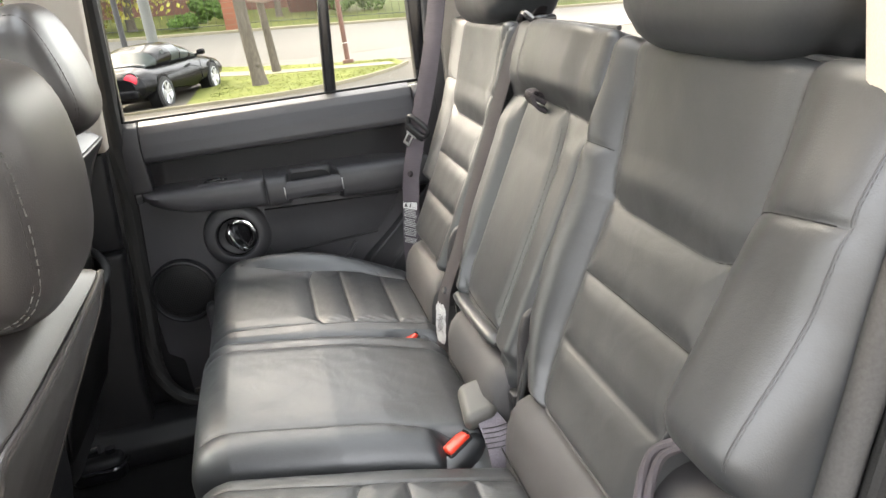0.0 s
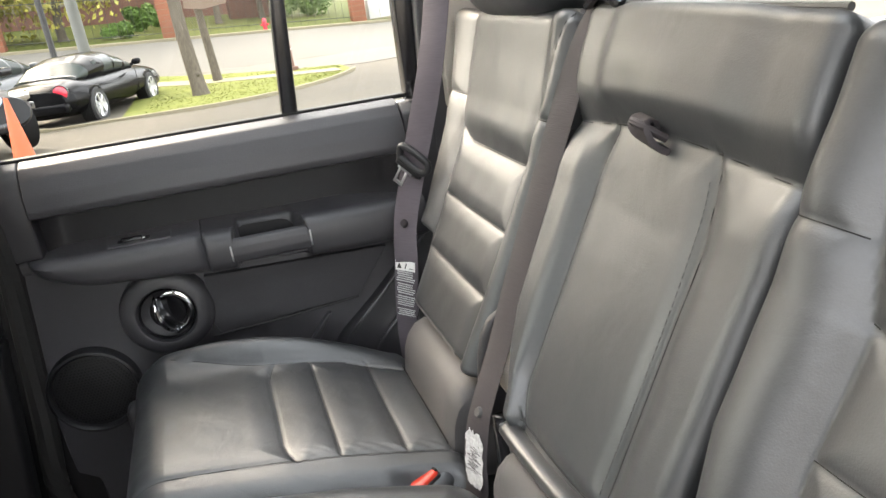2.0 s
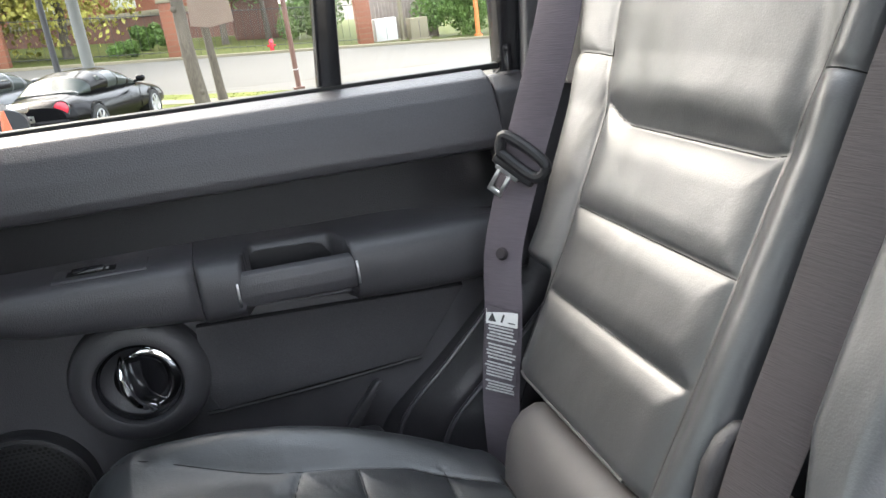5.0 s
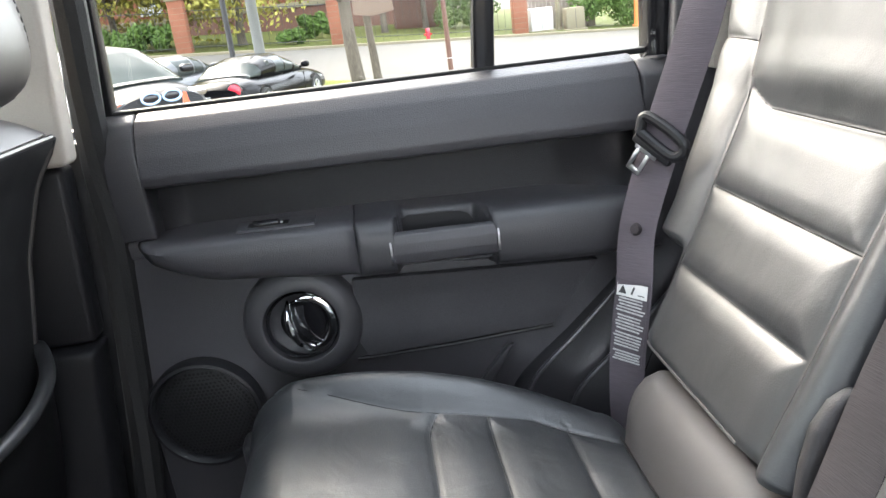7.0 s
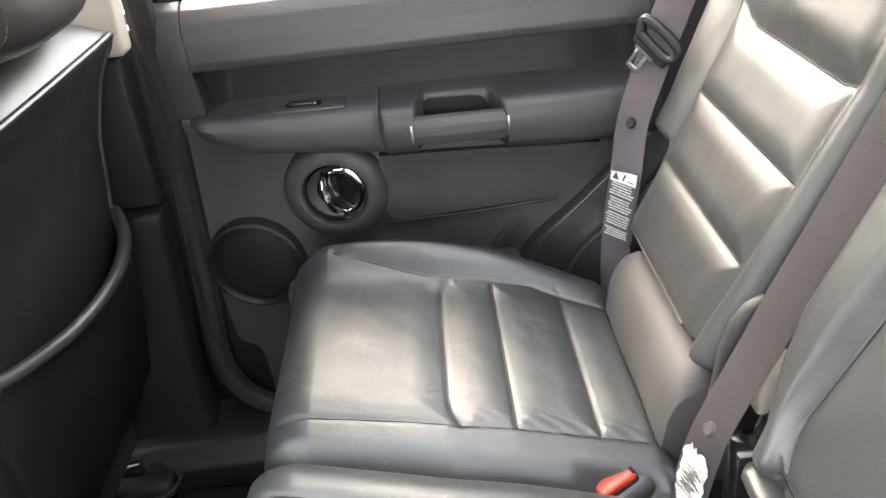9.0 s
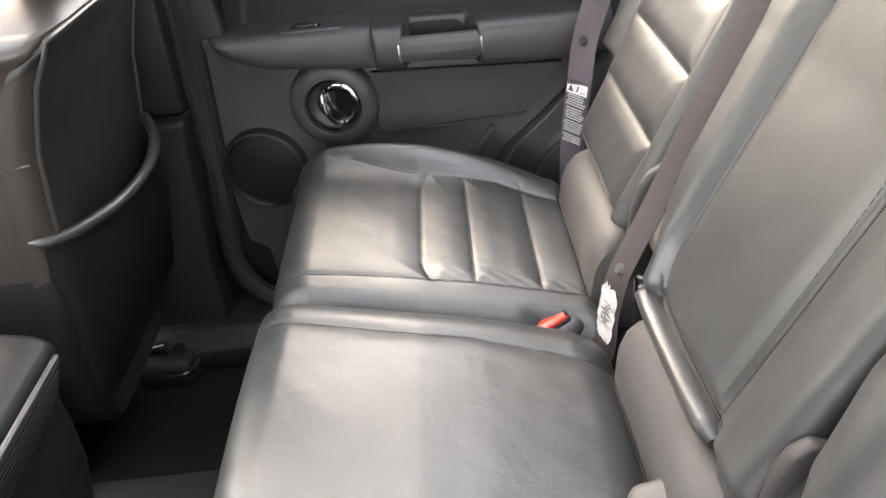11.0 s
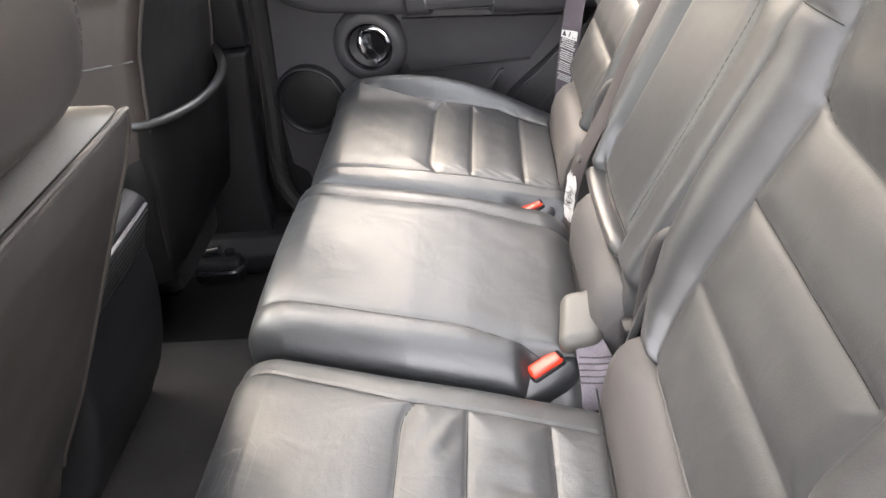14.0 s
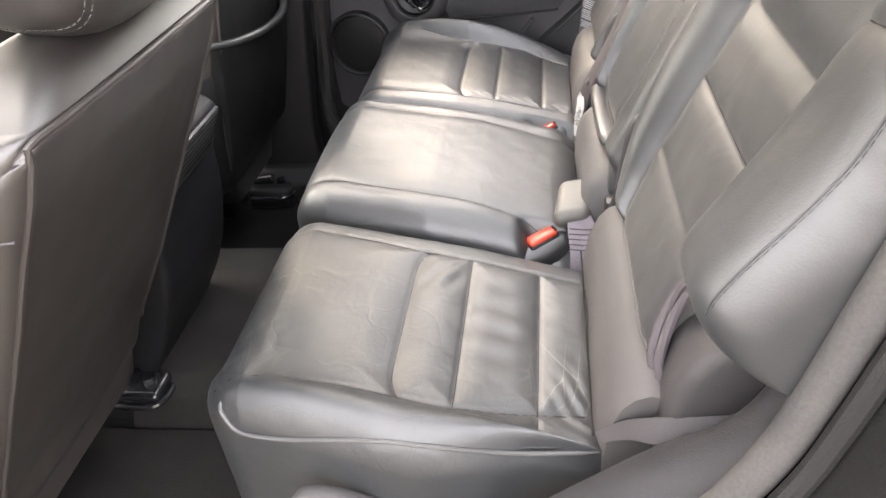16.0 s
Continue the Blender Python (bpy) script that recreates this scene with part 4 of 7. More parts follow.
def headrest(parent, c, size, mat, tilt, label="", bare=False):
    """A rounded pillow, narrower below, on two bright posts."""
    bm = bmesh.new()
    bmesh.ops.create_cube(bm, size=2)
    bmesh.ops.subdivide_edges(bm, edges=bm.edges[:], cuts=11, use_grid_fill=True)
    m = Matrix.Translation(c) @ Matrix.Rotation(tilt, 4, "Y")
    for v in bm.verts:
        x, y, z = v.co
        k = (abs(x) ** 3.4 + abs(y) ** 3.4 + abs(z) ** 3.4) ** (-1 / 3.4)
        x, y, z = x * k, y * k, z * k
        y *= 1 - 0.10 * max(0, -z) ** 2
        x *= 1 - 0.12 * max(0, z)
        seam = min(abs(abs(y) - 0.72), 1.0)
        dent = 1 - 0.035 * math.exp(-(seam / 0.05) ** 2)
        v.co = m @ Vector((x * size[0] / 2 * dent, y * size[1] / 2, z * size[2] / 2 * dent))
    hr = part("headrest", bm, mat, parent, label, sharp=80)
    if bare:
        # two rows of stitching run round it near each end
        for sy in (-1, 1):
            for off in (0.0, 0.05):
                a = sy * (0.74 + off)
                loop = []
                for k in range(41):
                    ang = 2 * PI * k / 40
                    cx_, cz_ = math.cos(ang), math.sin(ang)
                    q = (abs(cx_) ** 3.4 + abs(a) ** 3.4 + abs(cz_) ** 3.4) ** (-1 / 3.4)
                    kk = ((1 - abs(a) ** 3.4) / (abs(cx_) ** 3.4 + abs(cz_) ** 3.4)) ** (1 / 3.4)
                    x_, z_ = cx_ * kk, cz_ * kk
                    x_ *= 1 - 0.12 * max(0, z_)
                    loop.append(m @ Vector((x_ * size[0] / 2 * 0.975, a * (1 - 0.10 * max(0, -z_) ** 2) * size[1] / 2, z_ * size[2] / 2 * 0.975)))
                stitches("stitching", loop, 0.005, 0.002, 0.0009, thread, hr)
    for dy in (-0.06, 0.06):
        b = Vector(c) + Vector((-0.02 if bare else 0.0, dy, -size[2] / 2 + 0.02))
        part("headrest_post", bm_cyl(b, b + Vector((0.0 if bare else 0.02, 0, -0.045 if bare else -0.075)), 0.006, n=14), chrome, hr)
        part("post_collar", bm_cyl(b + Vector((0, 0, -0.026)), b + Vector((0, 0, -0.042)), 0.009, 0.010, 18), gloss_plastic, hr)
    return hr


def hinge_cover(name, y0, y1, label, up=0.0, fat=0.0):
    """The grey roll that bridges cushion and backrest."""
    cov = thing(name, label, "seat trim", group="hinge covers of the rear seat")
    prof = [(0.206, 0.840), (0.208, 0.880), (0.212, 0.906), (0.218, 0.932), (0.227, 0.953), (0.239, 0.969), (0.254, 0.977), (0.270, 0.974), (0.284, 0.960), (0.296, 0.93), (0.30, 0.83)]
    swell = (0, 0.1, 0.4, 0.85, 1.0, 0.8, 0.5, 0.2, 0, 0, 0)
    prof = [(x + 0.25 * up - 0.66 * fat * s, z + up + 0.75 * fat * s) for (x, z), s in zip(prof, swell)]
    bm = bmesh.new()
    rings = []
    n = 14
    for i in range(n + 1):
        f = i / n
        y = y0 + (y1 - y0) * f
        e = min(f, 1 - f) * abs(y1 - y0)
        k = 1 - 0.10 * max(0, 1 - e / 0.022) ** 2
        wob = 0.0015 * math.sin(9 * f + y0 * 20)
        rings.append([bm.verts.new((0.27 + (x - 0.27) * k + wob, y + float(skew(np.array(x))) * 0.5, 0.87 + (z - 0.87) * k)) for x, z in prof])
    for a, b in zip(rings, rings[1:]):
        for j in range(len(a) - 1):
            bm.faces.new((a[j], a[j + 1], b[j + 1], b[j]))
    bm.faces.new(rings[0])
    bm.faces.new(rings[-1][::-1])
    part("cover", bm, cover_mat, cov, sharp=60)
    sk = lambda x: float(skew(np.array(x))) * 0.5
    part("sewn_seam", bm_tube([(0.2085, y0 + 0.01 + sk(0.21) + (y1 - y0 - 0.02) * k / 6, 0.899 + up) for k in range(7)], 0.0012, 30, 5), seam_mat, cov)
    return cov


far_seat = thing("rear_seat", "black leather outboard rear seat beside the closed door", "car seat", group="rear seats")
outer_cushion(far_seat, 1, "black leather cushion with three sewn channels")
bk = outer_back(far_seat, 1)
headrest(far_seat, (0.480, 0.400, 1.500), (0.15, 0.36, 0.20), leather_back, radians(12))
near_seat = thing("rear_seat", "black leather outboard rear seat beside the open doorway, its cushion creased", "car seat", group="rear seats")
nc = outer_cushion(near_seat, -1, "creased black leather cushion with three sewn channels")
outer_back(near_seat, -1)
headrest(near_seat, (0.480, -0.375, 1.505), (0.15, 0.38, 0.21), leather_back, radians(12))
# piping round the near cushion's outer flank, scuffs on its front
welt = [(-0.135, -0.494, 0.944), (-0.160, -0.508, 0.938), (-0.172, -0.526, 0.930), (-0.164, -0.5375, 0.921), (-0.146, -0.546, 0.911), (-0.098, -0.557, 0.916), (-0.042, -0.567, 0.929), (0.010, -0.573, 0.936), (0.064, -0.571, 0.927), (0.128, -0.5535, 0.901), (0.188, -0.543, 0.891), (0.214, -0.541, 0.893)]
part("piping", bm_tube(welt, 0.0026, 90, 8), piping_mat, nc)
stitches("stitching", [(x, y + 0.004, z + 0.0038) for x, y, z in welt[5:-1]], 0.005, 0.002, 0.0006, thread_dark, nc)

# centre seat
centre = thing("centre_rear_seat", "narrow black leather centre rear seat with a folded-up armrest", "car seat", group="rear seats")
cs = [("w", lambda p: -0.133 - 0.02 * np.clip((p - 0.05) / 0.15, 0, 1), -0.20, 0.23, 0.006, 0.013), ("w", lambda p: 0.128 - 0.012 * np.clip((p - 0.05) / 0.15, 0, 1), -0.20, 0.23, 0.006, 0.013)]


def centre_height(P, W):
    h = np.interp(P, CUSH_P, CUSH_Z) + 0.014 - 0.006 * np.clip((P - 0.05) / 0.15, 0, 1)
    h += 0.005 * np.exp(-(W / 0.10) ** 2) - 0.012 * sstep(0.135, 0.19, np.abs(W))
    h -= 0.038 * np.exp(-np.abs((P - 0.165) / 0.032) ** 4) * sstep(-0.138, -0.158, W)
    return h + seam_sum(P, W, cs) + wrinkle(P, W, 0.4, 0.0003)


g, P, W, d = pad((-0.215, 0.222), (-0.192, 0.194), (0.060, 0.05), (0.034, 0.034), 0.15, centre_height, lambda P, W, H: (P, W + skew(P), H), 0.0036)
cu = part_empty("cushion", centre)
grid_parts(g, np.select([W < cs[0][1](P), W > cs[1][1](P)], [0, 2], 1), ["side_strip", "centre_panel", "side_strip"], leather, cu, flip=True)
seam_lines(cs, centre_height, lambda P, W, H: (P, W + skew(P), H), cu, ((-0.215, 0.222), (-0.192, 0.194), (0.060, 0.05), (0.034, 0.034)))

arm_l, arm_r = -0.095, 0.089
side_l = lambda p: arm_l + 0.012 * np.clip((p - 1.2) / 0.12, 0, 1) ** 2
side_r = lambda p: arm_r - 0.016 * np.clip((p - 1.25) / 0.06, 0, 1) ** 2 - 0.022 * np.clip((1.06 - p) / 0.045, 0, 1) ** 2
pad_line = lambda w: 1.314 + 0.006 * np.cos(w * 14)
cb = [("p", pad_line, -0.2, 0.2, 0.007, 0.010), ("w", side_l, 1.0, 1.318, 0.009, 0.010), ("w", side_r, 1.0, 1.318, 0.009, 0.010), ("p", lambda w: 1.012 + 0 * w, -0.112, 0.105, 0.010, 0.008)]


def cback_height(P, W):
    h = 0.012 + (0.010 + 0.010 * sstep(0.13, 0.08, np.abs(W))) * sstep(1.312, 1.350, P) - 0.010 * sstep(1.36, 1.43, P)
    h += 0.011 * (sstep(arm_r, arm_r + 0.04, W) + sstep(-arm_l, -arm_l + 0.04, -W)) * sstep(1.316, 1.26, P)
    h += 0.005 * np.exp(-(W / 0.07) ** 2)
    h -= 0.018 * sstep(1.012, 0.99, P)
    return h + seam_sum(P, W, cb) + wrinkle(P, W, 5.0, 0.0003)


def cback_place(P, W, H):
    """The far edge draws in behind the belt and further towards the foot."""
    sr = side_r(P)
    edge = np.interp(P, [0.95, 1.0, 1.035, 1.075, 1.11, 1.31, 1.42], [0.094, 0.098, 0.106, 0.136, 0.152, 0.168, 0.180])
    w = np.where(W > sr, sr + (W - sr) * (edge - sr) / (0.192 - sr), W)
    return np.interp(P, BACK_P, BACK_X) + BN[0] * H, w, P + BN[1] * H


g, P, W, d = pad((0.955, 1.430), (-0.180, 0.192), (0.03, 0.016), (0.020, 0.026), 0.085, cback_height, cback_place, 0.0038)
cbk = part_empty("backrest", centre)
reg = np.select([(P > pad_line(W)), (W > side_l(P)) & (W < side_r(P)) & (P > 1.012), W <= side_l(P), W >= side_r(P)], [0, 1, 2, 2], 3)
grid_parts(g, reg, ["head_pad", "armrest", "side_bolster", "base_strip"], leather_back, cbk, {"armrest": "folded-up leather armrest"}, flip=True)
seam_lines(cb, cback_height, cback_place, cbk, ((0.955, 1.430), (-0.180, 0.192), (0.03, 0.016), (0.020, 0.026)))
at = lambda p, w, h: (float(np.interp(p, BACK_P, BACK_X)) + BN[0] * h, w, p + BN[1] * h)
for off in (0.004,):
    stitches("stitching", [at(p, side_l(np.array(p)) + off, 0.0125) for p in (1.03, 1.10, 1.18, 1.26, 1.30)], 0.005, 0.002, 0.0007, thread_dark, cbk)
part("armrest_cap", bm_tube([at(1.000, -0.112, 0.006), at(1.000, -0.06, 0.010), at(0.998, 0.0, 0.011), at(0.996, 0.06, 0.010), at(0.994, 0.100, 0.006)], lambda s: 0.0155 * min(1, 0.55 + 6 * min(s, 1 - s)), 40, 16, 0.7, (0.4, 0, 1)), vinyl, cbk, "glossy rounded vinyl edge")
part("top_piping", bm_tube([at(1.432, w, -0.004) for w in (-0.165, -0.08, 0.0, 0.08, 0.150)], 0.0035, 30, 8), piping_mat, cbk)
part("rear_shell", bm_prism([(0.30, 0.93), (0.42, 1.20), (0.485, 1.405), (0.52, 1.40), (0.50, 1.20), (0.40, 0.86)], -0.17, 0.16, "y", 0.012), carpet, cbk)
strap = part("pull_strap", bm_ribbon([at(1.327, 0.004, 0.010), at(1.327, 0.003, 0.026), at(1.322, -0.002, 0.036), at(1.314, -0.008, 0.035), at(1.308, -0.012, 0.026), at(1.307, -0.014, 0.012)], 0.024, 0.006, (0, 1, 0.2), 24), belt_dark, centre, "black webbing pull strap")
part("strap_keeper", bm_tube([at(1.316, -0.020, 0.018), at(1.320, -0.012, 0.040), at(1.322, 0.006, 0.039), at(1.322, 0.014, 0.020)], 0.004, 24, 8), belt_dark, strap)

hinge_cover("hinge_cover", 0.236, 0.488, "grey cover roll between rear cushion and backrest", 0.002, 0.006)
hinge_cover("hinge_cover", -0.150, 0.096, "grey cover roll behind the centre cushion", 0.006, 0.012)
hinge_cover("hinge_cover", -0.535, -0.205, "wide grey cover roll by the open doorway", 0.012, 0.004)

# ---- seat belts and buckles ----
belt = thing("seat_belt", "purple-grey seat belt hanging beside the far rear seat", "seat belt")
bp_pts = [(0.428, 0.615, 1.64), (0.385, 0.570, 1.48), (0.345, 0.545, 1.345), (0.306, 0.568, 1.205), (0.276, 0.574, 1.105), (0.262, 0.556, 1.040), (0.250, 0.556, 0.945), (0.246, 0.552, 0.87), (0.25, 0.548, 0.78)]
bside = Vector((0.66, -0.74, 0.10)).normalized()
part("webbing", bm_ribbon(bp_pts, 0.047, 0.0016, bside, 90), belt_mat, belt)
bpath = smooth_path(bp_pts, 400)


def on_belt(path, z, off, side):
    k = min(range(len(path)), key=lambda i: abs(path[i].z - z))
    t = (path[min(k + 3, len(path) - 1)] - path[max(k - 3, 0)]).normalized()
    s = (side - t * side.dot(t)).normalized()
    n = t.cross(s).normalized()
    if n.y > 0:
        n = -n
    return path[k] + n * off, -t, s, n


def plate_on(path, side, z, w, h, mat, name, parent, off, du=0.0, thick=0.0006, label="", bev=0.0):
    c, t, s, n = on_belt(path, z, off, side)
    m = Matrix((s, t, n)).transposed().to_4x4()
    m.translation = c + s * du
    return part(name, bm_box(-w / 2, w / 2, -h / 2, h / 2, -thick / 2, thick / 2, bev, 2, m), mat, parent, label, smooth=False)


lab = plate_on(bpath, bside, 0.992, 0.040, 0.105, belt_mat, "label_strip", belt, 0.0016, label="printed warning label")
plate_on(bpath, bside, 1.033, 0.039, 0.017, label_mat, "label_head", lab, 0.0034)
c, t, s, n = on_belt(bpath, 1.033, 0.0042, bside)
mw = Matrix((s, t, n)).transposed().to_4x4()
mw.translation = c
for k, outline_ in enumerate(([(-0.0165, -0.005), (-0.0065, -0.005), (-0.0115, 0.005)], [(-0.001, -0.004), (0.001, -0.005), (0.004, 0.004), (0.002, 0.005)], [(0.008, -0.0045), (0.0165, -0.0045), (0.0165, -0.0035), (0.008, -0.0035)])):
    bm = bm_prism(outline_, -0.0003, 0.0003, "z")
    bm.transform(mw)
    part("label_mark", bm, ink_mat, lab, smooth=False)
rnd_l = random.Random(4)
for k in range(22):
    w = rnd_l.uniform(0.028, 0.037)
    if k % 6 == 5:
        continue
    plate_on(bpath, bside, 1.0215 - 0.0037 * k, w, 0.0019, torn_mat, "label_line", lab, 0.0034, rnd_l.uniform(-0.001, 0.001))
c, t, s, n = on_belt(bpath, 1.205, 0.003, bside)
m = Matrix((s, t, n)).transposed().to_4x4()
m.translation = c
m = m @ Matrix.Rotation(radians(-17), 4, "Z")
tong = part_empty("tongue", belt, "black and chrome belt tongue")
ring_c = [m @ Vector((0.026 * sx * (1 if k else 0.94), 0.0095 * sy, 0.003)) for sx, sy, k in ((-1, -1, 0), (1, -1, 0), (1, 1, 1), (-1, 1, 1), (-1, -1, 0), (1, -1, 0))]
part("tongue_body", bm_tube(ring_c[:5], 0.0062, 60, 10), plastic_dark, tong)
part("tongue_bridge", bm_box(-0.027, 0.027, -0.022, -0.010, -0.001, 0.007, 0.003, 3, m), plastic_dark, tong)
for u, w, h0, h1 in ((-0.0135, 0.0050, 0.020, 0.050), (0.0005, 0.0050, 0.020, 0.050), (-0.0045, 0.030, 0.016, 0.026), (-0.0065, 0.019, 0.044, 0.051)):
    part("tongue_plate", bm_box(u - w / 2, u + w / 2, -h1, -h0, 0.0035, 0.006, 0.001, 2, m), steel, tong)
c, t, s, n = on_belt(bpath, 1.100, 0.003, bside)
part("stop_button", bm_cyl(c, c + n * 0.004, 0.0075, 0.0055, 18), belt_dark, belt)

cbelt = thing("seat_belt", "dark seat belt with a torn white label between the rear backrests", "seat belt")
c_pts = [(0.470, 0.165, 1.440), (0.440, 0.172, 1.432), (0.404, 0.174, 1.372), (0.341, 0.171, 1.225), (0.309, 0.169, 1.148), (0.279, 0.170, 1.071), (0.242, 0.158, 1.000), (0.230, 0.153, 0.972), (0.221, 0.152, 0.930), (0.216, 0.152, 0.876), (0.20, 0.150, 0.80)]
cside = Vector((0.28, -0.87, 0.36)).normalized()
part("webbing", bm_ribbon(c_pts, 0.047, 0.0016, cside, 90), belt_dark, cbelt)
cpath = smooth_path(c_pts, 400)
bm = bmesh.new()
c, t, s, n = on_belt(cpath, 0.926, 0.0022, cside)
mt = Matrix((s, t, n)).transposed().to_4x4()
mt.translation = c
rt = random.Random(12)
torn = []
for k in range(44):
    a = 2 * PI * k / 44
    q = (abs(math.cos(a)) ** 6 + abs(math.sin(a)) ** 6) ** (-1 / 6)
    torn.append((math.cos(a) * q * 0.0195 * rt.uniform(0.80, 1.03), math.sin(a) * q * 0.040 * rt.uniform(0.86, 1.04)))
bm = bm_prism(torn, -0.0003, 0.0003, "z")
bm.transform(mt)
tl = part("torn_label", bm, torn_mat, cbelt, "torn white paper label", smooth=False)
for k in range(26):
    plate_on(cpath, cside, 0.952 - 0.0024 * k, rnd_l.uniform(0.008, 0.026), 0.0007, belt_dark, "label_line", tl, 0.0030, rnd_l.uniform(-0.006, 0.006))
c, t, s, n = on_belt(cpath, 0.986, 0.001, cside)
part("stop_button", bm_cyl(c, c + n * 0.004, 0.007, 0.0055, 18), cover_mat, cbelt)
guide = part("belt_guide", bm_box(0.432, 0.470, 0.120, 0.185, 1.424, 1.436, 0.005, 3), gloss_plastic, cbelt, "black belt guide")
part("guide_lip", bm_tube([(0.43, 0.118, 1.43), (0.425, 0.15, 1.442), (0.43, 0.188, 1.43)], 0.006, 20, 8), gloss_plastic, guide)


def buckle(c, ax, label, name="seat_buckle"):
    """A black latch with a red release button, its top along ax."""
    b = thing(name, label, "seat belt buckle", group="rear seat buckles")
    ax = Vector(ax).normalized()
    s = ax.cross(Vector((0, 0, 1))).normalized()
    n = s.cross(ax)
    m = Matrix((ax, s, n)).transposed().to_4x4()
    m.translation = c
    part("casing", bm_box(-0.0228, 0.0238, -0.0122, 0.0122, -0.032, -0.001, 0.0045, 4, m), plastic_dark, b)
    part("pocket", bm_box(-0.056, 0.046, -0.030, 0.024, -0.060, -0.0035, 0.022, 6, m), leather, b, "soft black leather buckle pocket")
    part("release_button", bm_box(-0.0208, 0.0218, -0.0102, 0.0102, -0.006, 0.0038, 0.0048, 5, m), red_mat, b, "bright red release button")
    part("slot", bm_box(0.0185, 0.0222, -0.0075, 0.0075, -0.002, 0.0048, 0.0006, 2, m), void_mat, b)
    return b


buckle((0.156, -0.174, 0.900), (0.85, 0.45, 0.25), "black buckle with red button sunk beside the centre cushion")
buckle((0.158, 0.196, 0.885), (0.85, 0.35, 0.25), "black buckle with red button half hidden by the centre cushion")
hd = thing("seat_buckle", "grey buckle head on faded lilac webbing", "seat belt buckle", group="rear seat buckles")
m = Matrix((Vector((1, 0.10, 0.10)).normalized(), Vector((-0.12, -0.98, -0.16)).normalized(), Vector((-0.09, -0.16, 0.98)).normalized())).transposed().to_4x4()
m.translation = (0.203, -0.136, 0.932)
part("head", bm_box(-0.0265, 0.0265, -0.042, 0.040, -0.018, 0.012, 0.0135, 7, m), node_mat("grey_buckle_plastic", (0.050, 0.048, 0.043), 0.5, var=0.12, var_scale=12, grain=500, bump=0.2, bump_scale=600), hd)
part("webbing", bm_ribbon([(0.206, -0.160, 0.927), (0.209, -0.174, 0.922), (0.213, -0.188, 0.912), (0.217, -0.203, 0.897), (0.220, -0.216, 0.868)], lambda s: 0.030 + 0.020 * s, 0.004, (1, 0.05, 0.1), 24), lilac_mat, hd, "crumpled lilac-grey webbing")
for k in range(5):
    f = k / 4
    part("stitch_row", bm_tube([(0.194 - 0.002 * f + q * 0.044, -0.186 - 0.020 * f, 0.9165 - 0.020 * f - 0.002 * (1 - 2 * abs(q - 0.5)) + 0.003) for q in (0, 0.25, 0.5, 0.75, 1)], 0.0009, 20, 6), flap_soft, hd)

# lever, straps and covers in the gap between centre and near backrests
lev = thing("recline_lever", "purple-grey strap and black lever beside the near backrest", "seat lever")
part("flap", bm_prism([(0.248, 0.93), (0.257, 1.020), (0.261, 1.058), (0.270, 1.078), (0.283, 1.087), (0.298, 1.082), (0.315, 1.05), (0.325, 0.93)], -0.192, -0.178, "y", 0.005, 3), flap_mat, lev)
part("strap", bm_ribbon([(0.318, -0.212, 1.062), (0.292, -0.207, 1.058), (0.272, -0.202, 1.040), (0.255, -0.201, 0.985), (0.242, -0.202, 0.935), (0.232, -0.204, 0.885)], 0.026, 0.007, (0.35, 0.9, 0.2), 30), vinyl, lev)
part("bracket", bm_box(0.240, 0.30, -0.196, -0.170, 0.86, 0.965, 0.006), plastic_dark, lev)
part("bolt", bm_cyl((0.236, -0.186, 0.905), (0.231, -0.189, 0.908), 0.005, n=10), steel, lev)
lev2 = thing("recline_lever", "black latch cover beside the far backrest", "seat lever")
part("cover", bm_prism([(0.246, 0.93), (0.256, 1.030), (0.264, 1.062), (0.276, 1.080), (0.291, 1.088), (0.306, 1.082), (0.320, 1.05), (0.325, 0.93)], 0.198, 0.212, "y", 0.005, 3), flap_mat, lev2)
part("latch_plate", bm_box(0.245, 0.30, 0.120, 0.150, 0.86, 0.985, 0.006), gloss_plastic, lev2)
part("cream_inlay", bm_box(0.270, 0.305, 0.148, 0.178, 1.000, 1.052, 0.006, 3), beige, lev2, "cream plastic inlay")
part("latch_hoop", bm_tube([(0.262, 0.125, 0.90), (0.266, 0.14, 0.955), (0.28, 0.15, 1.0), (0.30, 0.152, 1.02)], 0.005, 20, 8), gloss_plastic, lev2)


